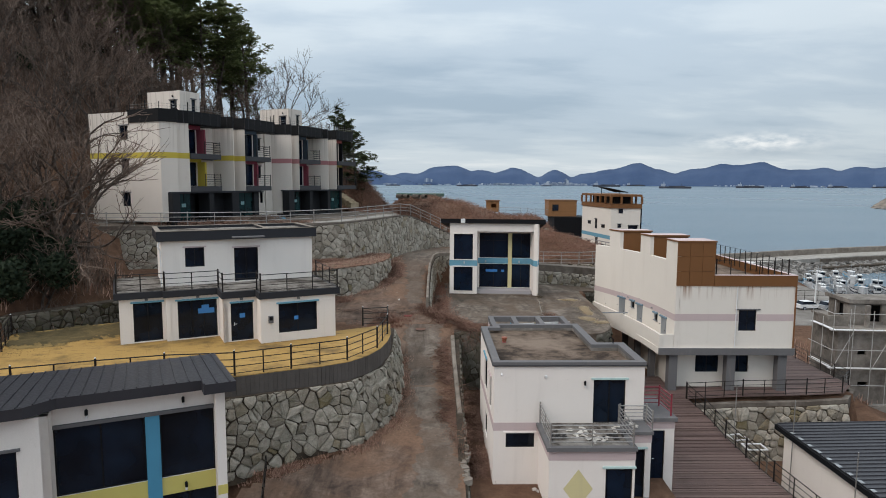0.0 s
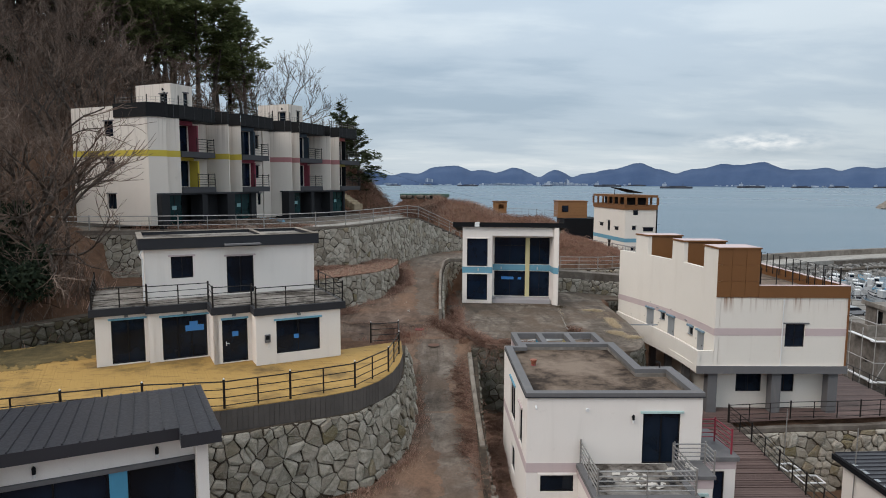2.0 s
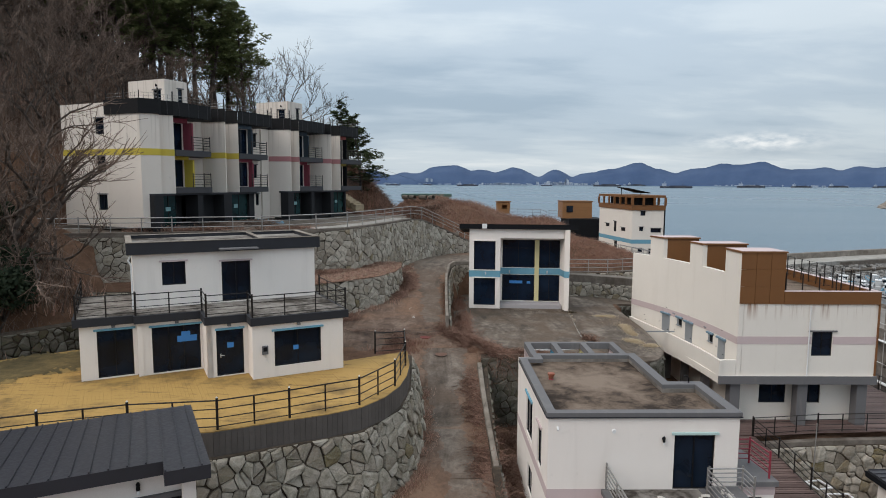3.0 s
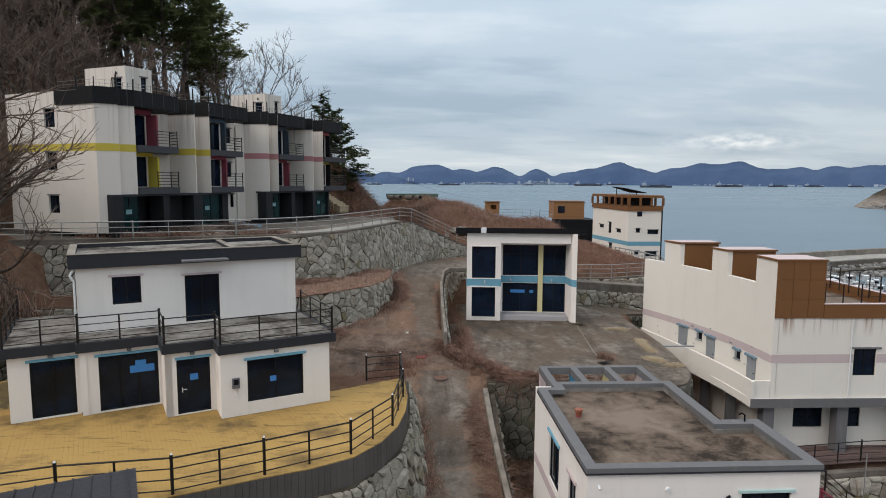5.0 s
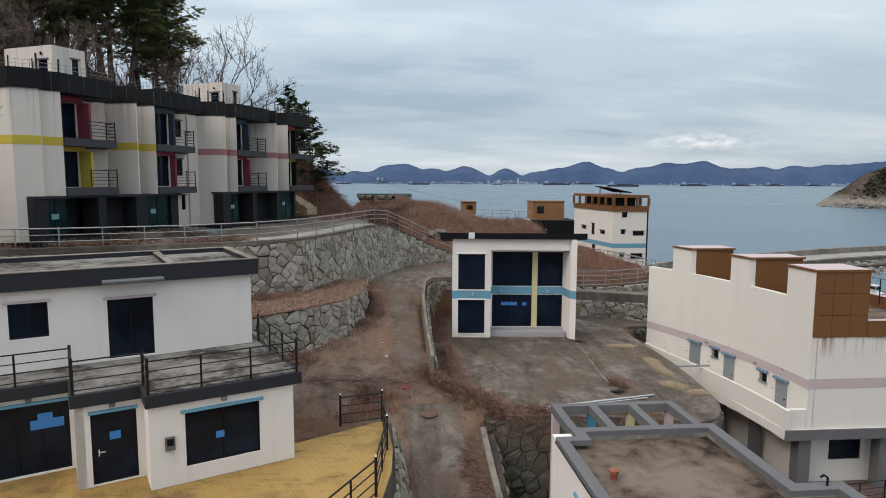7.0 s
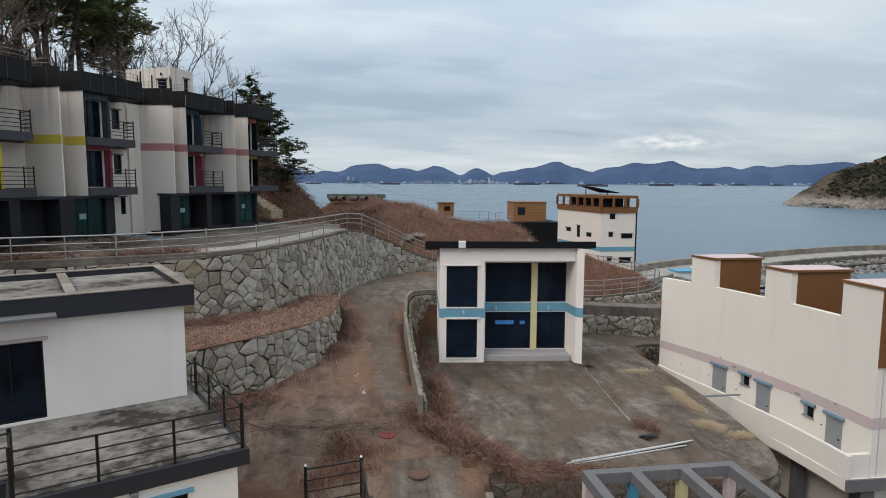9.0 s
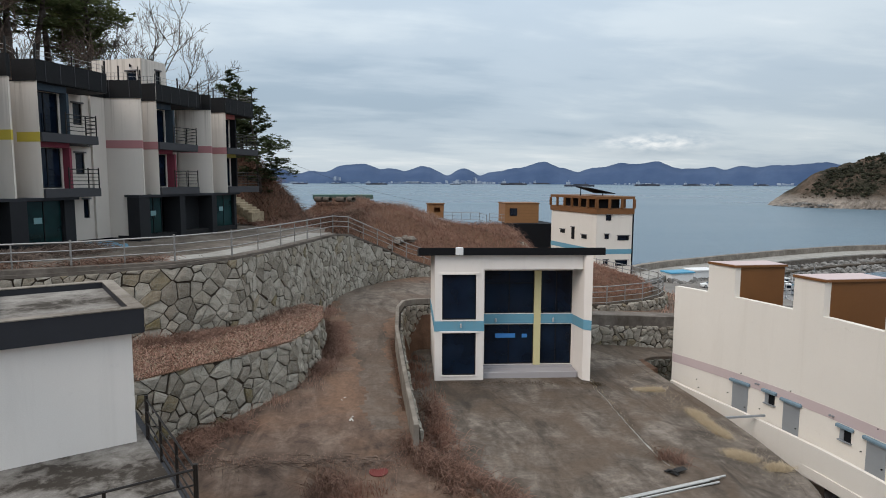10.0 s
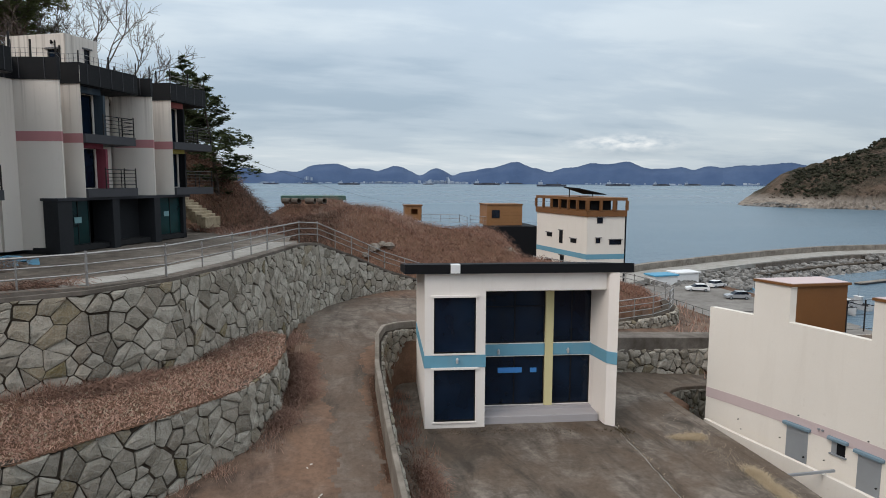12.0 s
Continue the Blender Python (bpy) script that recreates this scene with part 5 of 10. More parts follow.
# ---- the flat-roofed house beside the road ----
def flat_roof_house():
    m = pose(2.6, 28.9, 9.5, 0, 0, 0.8)
    h = thing("house", "white flat-roofed house with grey parapet and pink band", "house", m)
    g = Bag("wall", M["white"], h)
    T = 0.25
    g.wall(0, 7.16, -1.5, 5.88, 0, T, [(4.74, 6.27, 3.05, 5.2), (0.59, 1.96, 1.86, 2.6)])
    g.m = L_at(0, 0)
    g.wall(-8.0, -T, -1.5, 5.88, 0, T, [(-5.2, -3.6, 3.3, 5.1), (-2.2, -1.3, 3.2, 4.9), (-4.6, -3.4, 0.9, 2.1)])
    g.m = R_at(7.16)
    g.wall(T, 3.55, -1.5, 5.88, 0, T)
    g.m = Matrix()
    g.wall(5.5, 6.91, -1.5, 5.88, 3.3, 3.55)
    g.m = R_at(5.75)
    g.wall(3.55, 8.0, -1.5, 5.88, 0, T)
    g.m = Matrix()
    g.wall(0.25, 5.5, -1.5, 5.88, 7.75, 8.0)
    part("roof", Geo().prism([(0.2, 0.2), (6.95, 0.2), (6.95, 3.35), (5.55, 3.35), (5.55, 7.8), (0.2, 7.8)], 5.6, 5.72), M["roof_slab"], h, "stained flat concrete roof with dark puddle marks")
    g = Bag("parapet", M["grey"], h, "grey painted parapet")
    P = 0.3
    for a in ((-0.06, 7.22, -0.06, P), (-0.06, P, P, 7.0), (6.8, 7.22, P, 3.62), (5.4, 6.8, 3.2, 3.62), (5.4, 5.8, 3.62, 8.06), (-0.06, 1.05, 7.0, 7.35), (0.65, 5.4, 7.7, 8.06), (0.65, 1.05, 7.35, 7.7)):
        g.box(*a, 5.88, 6.06)
    part("eaves_strip", Geo().box(-0.08, 7.24, -0.085, -0.06, 5.86, 5.91).box(-0.085, -0.06, -0.06, 7.35, 5.86, 5.91), M["charcoal"], h)
    part("inner_upstand", Geo().box(0.25, 6.8, 0.25, 0.3, 5.72, 5.88).box(0.25, 0.3, 0.3, 7.0, 5.72, 5.88).box(6.8, 6.85, 0.3, 3.2, 5.72, 5.88).box(5.4, 6.8, 3.15, 3.2, 5.72, 5.88).box(5.4, 5.45, 3.2, 7.7, 5.72, 5.88).box(0.3, 5.4, 7.7, 7.75, 5.72, 5.88), M["concrete_raw"], h, "damp stained inner face of the parapet")
    # pergola frame with painted posts
    g = Bag("pergola_beam", M["grey"], h, "grey open roof beams")
    for a in ((0.65, 5.45, 10.25, 10.55), (0.65, 0.95, 8.06, 10.25), (5.15, 5.45, 8.06, 10.25), (2.05, 2.35, 8.06, 10.25), (3.6, 3.9, 8.06, 10.25)):
        g.box(*a, 5.68, 6.0)
    for u, c in ((0.8, "pink"), (2.2, "blue_paint"), (3.75, "pale_yellow"), (5.3, "pink")):
        part("pergola_post", Geo().box(u - 0.13, u + 0.13, 10.27, 10.53, -0.5, 5.68), M[c], h)
    part("pink_band", Geo().box(-0.012, 2.1, -0.014, -0.002, 2.7, 3.1).box(-0.014, -0.002, -0.01, 7.9, 2.7, 3.1), M["pink"], h, "pale pink painted band")
    window(h, Matrix(), 4.74, 6.27, 3.05, 5.2, 0, 1, "aqua", name="balcony_door")
    window(h, Matrix(), 0.59, 1.96, 1.86, 2.6, 0, 0, "white")
    lm = L_at(0, 0)
    window(h, lm, -5.2, -3.6, 3.3, 5.1, 0, 1, "blue_band")
    window(h, lm, -2.2, -1.3, 3.2, 4.9, 0, 0, "pink")
    window(h, lm, -4.6, -3.4, 0.9, 2.1, 0, 0)
    wall_lamp(h, Matrix(), 4.31, 5.05)
    part("vent", Geo().tube((2.45, 0.02, 5.34), (2.45, -0.06, 5.34), 0.09, 0.07, 10), M["white_metal"], h)
    part("vent", Geo().tube((0.35, 0.02, 5.5), (0.35, -0.1, 5.42), 0.04, 0.04, 8), M["white_metal"], h)
    # balcony block
    g = Bag("annex_wall", M["white"], h)
    g.wall(2.16, 5.93, -1.5, 2.92, -2.75, -2.5, [(4.65, 5.83, -0.3, 2.1)])
    g.m = L_at(2.16, 0)
    g.wall(0, 2.5, -1.5, 2.92, 0, T)
    g.m = R_at(5.93)
    g.wall(-2.5, 0, -1.5, 2.92, 0, T)
    g.m = Matrix()
    part("annex_band", Geo().box(2.145, 5.945, -2.766, -2.752, 2.47, 2.9).box(2.144, 2.158, -2.75, 0, 2.47, 2.9), M["pink"], h, "pale pink painted band")
    part("annex_slab", Geo().box(2.04, 5.97, -2.9, 0, 2.92, 3.04).box(2.04, 2.3, -2.9, -0.02, 3.04, 3.1).box(5.72, 5.97, -2.9, -0.02, 3.04, 3.1).box(2.3, 5.72, -2.9, -2.65, 3.04, 3.1), M["grey"], h, "grey balcony edge")
    part("balcony_floor", Geo().box(2.3, 5.72, -2.65, 0, 3.04, 3.06), M["terrace_slab"], h)
    d = window(h, pose(0, -2.75, 0), 4.65, 5.83, -0.3, 2.1, 0, 0, "aqua", name="door", over=0.15)
    part("door_leaf", Geo(pose(0, -2.75, 0)).box(4.75, 5.5, 0.03, 0.07, -0.25, 2.0), M["glass_blue"], d, "dark glazed door leaf standing ajar")
    part("diamond", Geo().add([(3.45, -2.76, 2.06), (2.8, -2.76, 1.17), (3.45, -2.76, 0.28), (4.1, -2.76, 1.17), (3.45, -2.752, 2.06), (2.8, -2.752, 1.17), (3.45, -2.752, 0.28), (4.1, -2.752, 1.17)], [(0, 1, 2, 3), (4, 0, 3, 7), (4, 5, 1, 0), (5, 6, 2, 1), (6, 7, 3, 2)]), M["pale_yellow"], h, "faded yellow painted diamond")
    railing("balcony_railing", world_pts(m, [(2.2, -0.1, 3.1), (2.2, -2.75, 3.1), (5.83, -2.75, 3.1), (5.83, -0.5, 3.1)]), 0.95, M["rail_steel"], "bare steel railing of the small cluttered balcony", 1.75, 5, 0.04, 0.024, low=0.2)
    # entrance porches
    g = Bag("porch_wall", M["white"], h)
    g.wall(5.94, 7.13, -1.5, 3.04, -1.3, -1.05, [(6.33, 6.86, -0.4, 2.35)])
    g.box(6.88, 7.13, -1.05, 0, -1.5, 3.04)
    part("porch_band", Geo().box(5.98, 7.145, -1.316, -1.302, 2.64, 3.04).box(7.132, 7.146, -1.3, 0, 2.64, 3.04), M["pink"], h)
    part("porch_roof", Geo().box(5.98, 7.2, -1.42, 0, 3.04, 3.2, 0.02), M["grey"], h)
    part("porch_lintel", Geo().box(6.2, 6.95, -1.38, -1.3, 2.35, 2.44), M["aqua"], h)
    g = Bag("porch_wall", M["white"], h)
    g.wall(7.17, 8.88, -1.5, 2.98, 0.45, 0.7, [(7.75, 8.42, -0.6, 2.5)])
    g.m = R_at(8.88)
    g.wall(0.7, 3.3, -1.5, 2.98, 0, T)
    part("porch_band", Geo().box(7.17, 8.895, 0.434, 0.448, 2.6, 2.96).box(8.882, 8.896, 0.45, 3.3, 2.6, 2.96), M["pink"], h)
    part("porch_roof", Geo().box(7.17, 8.98, 0.32, 3.4, 2.98, 3.18, 0.02), M["grey"], h)
    w = window(h, pose(0, 0.45, 0), 7.75, 8.42, -0.6, 2.5, 0, 0, name="door", glass="glass_blue")
    part("handle", Geo(pose(0, 0.45, 0)).tube((7.85, 0.05, 1.05), (7.95, 0.05, 1.05), 0.02), M["white_metal"], w)
    window(h, pose(0, -1.3, 0), 6.33, 6.86, -0.4, 2.35, 0, 0, name="door")
    railing("stair_railing", world_pts(m, [(7.25, 1.95, 3.18), (8.62, 1.95, 3.18), (8.73, 0.6, 3.18)]), 1.0, M["rail_red"], "red painted steel railing on the porch roof", 1.4, 5, 0.04, 0.024, low=0.2)
    railing("balcony_railing", world_pts(m, [(5.9, -0.45, 3.2), (7.15, -0.45, 3.2), (7.15, -1.3, 3.2)]), 0.88, M["rail_steel"], "bare steel railing above the entrance porch", 1.3, 5, 0.035, 0.022, low=0.2)
    pot = thing("flower_pot", "small rusty red tin pot on the flat roof", "pot", m @ pose(1.05, 5.0, 5.72))
    part("bowl", Geo().tube((0, 0, 0), (0, 0, 0.22), 0.09, 0.14, 10).tube((0, 0, 0.22), (0, 0, 0.28), 0.16, 0.16, 10), paint("rusty_tin", (0.26, 0.075, 0.04), 0.7, 0.0, 0.5, (0.45, 0.36, 0.30), 14), pot)
    part("foot", Geo().tube((0, 0, 0), (0, 0, 0.03), 0.12, 0.11, 10), M["rail_red"], pot)
    tp = thing("roof_pipe", "bent black vent pipe on the parapet", "pipe", m @ pose(6.6, 3.4, 6.0))
    part("pipe", Geo().tube((0, 0, 0), (0, 0, 0.3), 0.03).tube((0, 0, 0.3), (-0.12, 0, 0.38), 0.03).tube((-0.12, 0, 0.38), (-0.22, 0, 0.32), 0.03), M["dark"], tp)


flat_roof_house()


# ---- the cream building with brown roof blocks ----
def cream_building():
    base = Vector((20, 50, 8.4))
    m = Matrix.Translation(base)
    I = Matrix.Translation(-base)
    h = thing("building", "cream apartment building with brown roof blocks and pink band", "building", m)
    curve = [(16.82 - 0.0155 * max(0, y - 44.1) ** 2, y) for y in [57.0 - 12.9 * i / 26 for i in range(27)]]

    def along(a, b, off0, off1, z0, z1, g):
        """A slab that follows the curved side between two points of it, at two distances from it."""
        P = [Vector(p) for p in curve]
        pts = []
        for i, p in enumerate(P):
            d = (P[min(i + 1, len(P) - 1)] - P[max(i - 1, 0)]).normalized()
            pts.append((p, Vector((d.y, -d.x))))
        pts = pts[a:b + 1]
        for (p, n), (q, k) in zip(pts, pts[1:]):
            w = [p - n * off0, q - k * off0, q - k * off1, p - n * off1]
            g.prism([(v.x, v.y) for v in w], z0, z1)

    # n points west, so positive offsets go into the building
    P = [Vector(p) for p in curve]
    sidew = Geo(I)

    def side_pt(y):
        for (x0, y0), (x1, y1) in zip(curve, curve[1:]):
            if y1 <= y <= y0:
                t = (y - y0) / (y1 - y0)
                return x0 + t * (x1 - x0), math.degrees(math.atan2(y1 - y0, x1 - x0))
        return curve[-1][0], -90

    ys = sorted({57.0, 55.05, 53.55, 50.4, 48.9, 46.1, 44.1, *[44.1 + 12.9 * i / 26 for i in range(27)]}, reverse=True)

    def top_at(y):
        return 19.82 if 53.55 < y < 55.05 or 48.9 < y < 50.4 or y < 46.1 else 18.35

    for i, y in enumerate(ys):
        x = side_pt(y)[0]
        sidew.add([(x, y, 12.2), (x + 0.3, y, 12.2)], [])
    n = len(ys)
    ring = []
    for i in range(n - 1):
        t = top_at((ys[i] + ys[i + 1]) / 2)
        x0, x1 = side_pt(ys[i])[0], side_pt(ys[i + 1])[0]
        k = len(sidew.v)
        sidew.add([(x0, ys[i], t), (x1, ys[i + 1], t), (x1 + 0.3, ys[i + 1], t), (x0 + 0.3, ys[i], t)], [])
        sidew.f += [(2 * i, 2 * i + 2, k + 1, k), (2 * i + 3, 2 * i + 1, k + 3, k + 2), (k, k + 1, k + 2, k + 3), (2 * i + 1, 2 * i + 3, 2 * i + 2, 2 * i)]
        ring.append(k)
    for i in range(n - 2):
        if top_at((ys[i] + ys[i + 1]) / 2) != top_at((ys[i + 1] + ys[i + 2]) / 2):
            a, b = ring[i], ring[i + 1]
            sidew.f.append((a + 1, b, b + 3, a + 2))
    sidew.f += [(0, ring[0], ring[0] + 3, 1), (2 * n - 1, ring[-1] + 2, ring[-1] + 1, 2 * n - 2)]
    part("side_wall", sidew, M["cream"], h, "gently curved cream side wall")
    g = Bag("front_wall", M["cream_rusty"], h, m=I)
    g.wall(17.102, 25.35, 12.2, 16.7, 44.1, 44.35, [(21.4, 22.66, 13.46, 14.98)])
    g.box(25.1, 25.35, 44.35, 57.0, 12.2, 16.7)
    g.box(14.5, 25.1, 56.75, 57.0, 12.2, 16.7)
    part("roof", Geo(I).prism([(14.6, 56.8), (16.2, 53.5), (17.0, 49), (17.1, 44.4), (25.1, 44.4), (25.1, 56.8)], 16.55, 16.75), M["roof_slab"], h)
    g = Geo(I)
    for i, p in enumerate(P):
        g.add([(p.x - 0.015, p.y, 14.17), (p.x - 0.015, p.y, 14.62), (p.x + 0.01, p.y, 14.62), (p.x + 0.01, p.y, 14.17)], [])
        if i:
            k = 4 * i
            g.f += [(k - 4 + j, k - 4 + (j + 1) % 4, k + (j + 1) % 4, k + j) for j in range(4)]
    part("band", g, M["pink"], h, "faded pink band")
    part("band", Geo(I).box(16.8, 21.38, 44.085, 44.1, 14.2, 14.68), M["pink"], h)
    part("band", Geo(I).box(22.68, 25.36, 44.085, 44.1, 14.2, 14.68), M["pink"], h)
    # roof blocks
    for (x0, y0, y1, dx) in ((15.35, 55.05, 53.55, 2.75), (16.55, 50.4, 48.9, 2.9), (16.95, 46.1, 44.1, 2.55)):
        k = part("roof_block", Geo(I).prism([(side_pt(y1 + 0.01)[0] + 0.3, y1 - 0.02 if y1 < 45 else y1), (x0 + dx, y1 - 0.02 if y1 < 45 else y1), (x0 + dx, y0), (side_pt(y0)[0] + 0.3, y0)], 16.7, 19.8), M["brown"], h, "brown panelled stair block")
        part("cap", Geo(I).prism([(side_pt(y0)[0] - 0.06, y0 + 0.06), (side_pt(y1 + 0.01)[0] - 0.06, y1 - 0.1), (x0 + dx + 0.08, y1 - 0.1), (x0 + dx + 0.08, y0 + 0.06)], 19.82, 19.92), M["brown"], k)
        part("cap_top", Geo(I).prism([(side_pt(y0)[0], y0), (side_pt(y1 + 0.01)[0], y1 - 0.05), (x0 + dx + 0.02, y1 - 0.05), (x0 + dx + 0.02, y0)], 19.922, 19.94), M["pink"], k, "pale capping sheet")
    # panels on the street side of the front block, and the front parapet
    for i in range(3):
        for j in range(3):
            part("panel", Geo(I).box(16.82 + i * 0.9, 17.70 + i * 0.9, 44.04, 44.1, 16.72 + j * 1.05, 17.75 + j * 1.05), M["brown"], h)
    g = Bag("parapet", M["brown"], h, "brown metal roof parapet", m=I)
    g.box(19.52, 25.42, 44.02, 44.3, 16.7, 17.47)
    g.box(25.15, 25.42, 44.3, 57.0, 16.7, 17.47)
    part("parapet_cap", Geo(I).box(19.5, 25.44, 44.0, 44.32, 17.47, 17.5).box(25.13, 25.44, 44.32, 57.0, 17.47, 17.5), M["pink"], h)
    part("edge_slab", Geo(I).prism([(15.75, 44.0), (25.45, 44.0), (25.45, 57), (15.0, 57), (15.1, 53.5)], 11.75, 12.2), M["cream"], h, "cream floor edge")
    part("edge_beam", Geo(I).box(15.7, 25.47, 43.9, 43.997, 11.72, 12.22), M["grey"], h, "grey painted edge beam")
    # access gallery with solid parapet
    g = Geo(I)
    outer = [(15.74, 44.0), (15.72, 45.2), (15.6, 47.2), (15.42, 48.7), (15.18, 50.4), (14.98, 51.6), (14.7, 53.0), (14.42, 54.4), (14.2, 55.6), (14.05, 56.8)]
    g.prism(outer + [(x + 0.17, y) for x, y in reversed(outer)], 11.7, 13.18)
    g.prism([(15.92, 44.1), (16.8, 44.1), (16.8, 44.3), (15.92, 44.3)], 12.2, 13.18)
    part("gallery_parapet", g, M["cream"], h)
    for yc, w, z0, z1, nm in ((52.9, 0.45, 12.2, 14.2, "shutter_door"), (50.12, 0.42, 12.2, 14.14, "shutter_door"), (46.03, 0.43, 12.2, 14.0, "shutter_door"), (51.27, 0.27, 13.72, 14.24, "small_window"), (47.44, 0.27, 13.5, 14.02, "small_window")):
        x, a = side_pt(yc)
        mm = I @ pose(x, yc, 0, 0, 0, a)
        if nm == "shutter_door":
            k = part(nm, Geo(mm).box(-w, w, -0.05, 0.02, z0, z1, 0.01), M["silver"], h)
            part("door_knob", Geo(mm).tube((w - 0.1, -0.04, 13.1), (w - 0.1, -0.1, 13.1), 0.03, n=6), M["dark"], k)
        else:
            k = part(nm, Geo(mm).box(-w, w * 0.95, -0.012, 0.02, z0, z1), M["dark"], h, "small dark window with a pale sash")
            part("sash", Geo(mm).box(-w, -w * 0.25, -0.03, -0.012, z0, z1), M["silver"], k)
            part("sill", Geo(mm).box(-w - 0.05, w + 0.05, -0.1, 0.0, z0 - 0.05, z0), M["silver"], k)
        part("lintel", Geo(mm).box(-w - 0.14, w + 0.12, -0.17, 0.0, z1, z1 + 0.13, 0.035), M["slate_lintel"], k, "grey blue rounded lintel hood")
    for yc, z in ((51.9, 14.45), (52.05, 14.45), (48.05, 14.32), (48.2, 14.32)):
        x, a = side_pt(yc)
        mm = I @ pose(x, yc, 0, 0, 0, a)
        part("vent_cap", Geo(mm).tube((0, 0.02, z), (0, -0.09, z), 0.05, 0.04, 8), M["silver"], h, "small round vent cap")
    for yc, z in ((52.89, 14.7), (50.21, 14.68), (46.02, 14.58), (55.44, 13.62), (55.3, 13.22), (51.78, 13.3), (53.6, 13.5), (46.69, 13.38)):
        x, a = side_pt(yc)
        mm = I @ pose(x, yc, 0, 0, 0, a)
        part("bolt", Geo(mm).tube((0, 0.02, z), (0, -0.07, z), 0.022, 0.018, 6), M["dark"], h)
    part("steel_beam", Geo(I).box(12.8, 15.5, 50.8, 50.89, 13.3, 13.39, 0.01), M["silver"], h, "thin projecting steel beam")
    # open ground floor
    g = Bag("lower_wall", M["cream"], h, m=I)
    g.wall(17.3, 24.9, 8.4, 11.75, 45.2, 45.4, [(18.9, 20.6, 10.1, 11.65), (21.5, 22.8, 10.1, 11.65)])
    g.box(17.1, 17.3, 45.2, 56.8, 8.4, 11.75)
    g.box(24.9, 25.1, 45.4, 56.8, 8.4, 11.75)
    for x in (16.56, 20.75, 24.45):
        part("column", Geo(I).box(x, x + 0.62, 44.15, 44.75, 8.2, 11.75), M["grey"], h, "grey painted concrete column")
    for y in (47.5, 51, 54.5):
        part("column", Geo(I).box(16.3, 16.75, y, y + 0.45, 8.2, 11.75), M["grey"], h)
    window(h, I @ pose(0, 45.2, 0), 18.9, 20.6, 10.1, 11.65, 0, 1, "grey")
    window(h, I @ pose(0, 45.2, 0), 21.5, 22.8, 10.1, 11.65, 0, 1, "grey")
    window(h, I @ pose(0, 44.1, 0), 21.4, 22.66, 13.46, 14.98, 0, 1, "grey", over=0.25)
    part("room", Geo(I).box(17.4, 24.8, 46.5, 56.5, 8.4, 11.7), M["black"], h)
    part("downpipe", Geo(I).tube((21.15, 44.0, 16.6), (21.15, 44.0, 12.2), 0.035), M["white_metal"], h)
    part("corner_trim", Geo(I).box(25.352, 25.42, 44.0, 44.12, 12.2, 16.7), M["brown"], h, "thin brown corner trim")
    railing("roof_railing", [(19.8, 44.5, 17.0), (25.0, 44.5, 17.0), (25.0, 56.5, 17.0), (18.0, 56.5, 17.0)], 1.5, M["rail_black"], "dark steel post and wire railing on the flat roof", 0.95, 3, 0.05, 0.01)


cream_building()


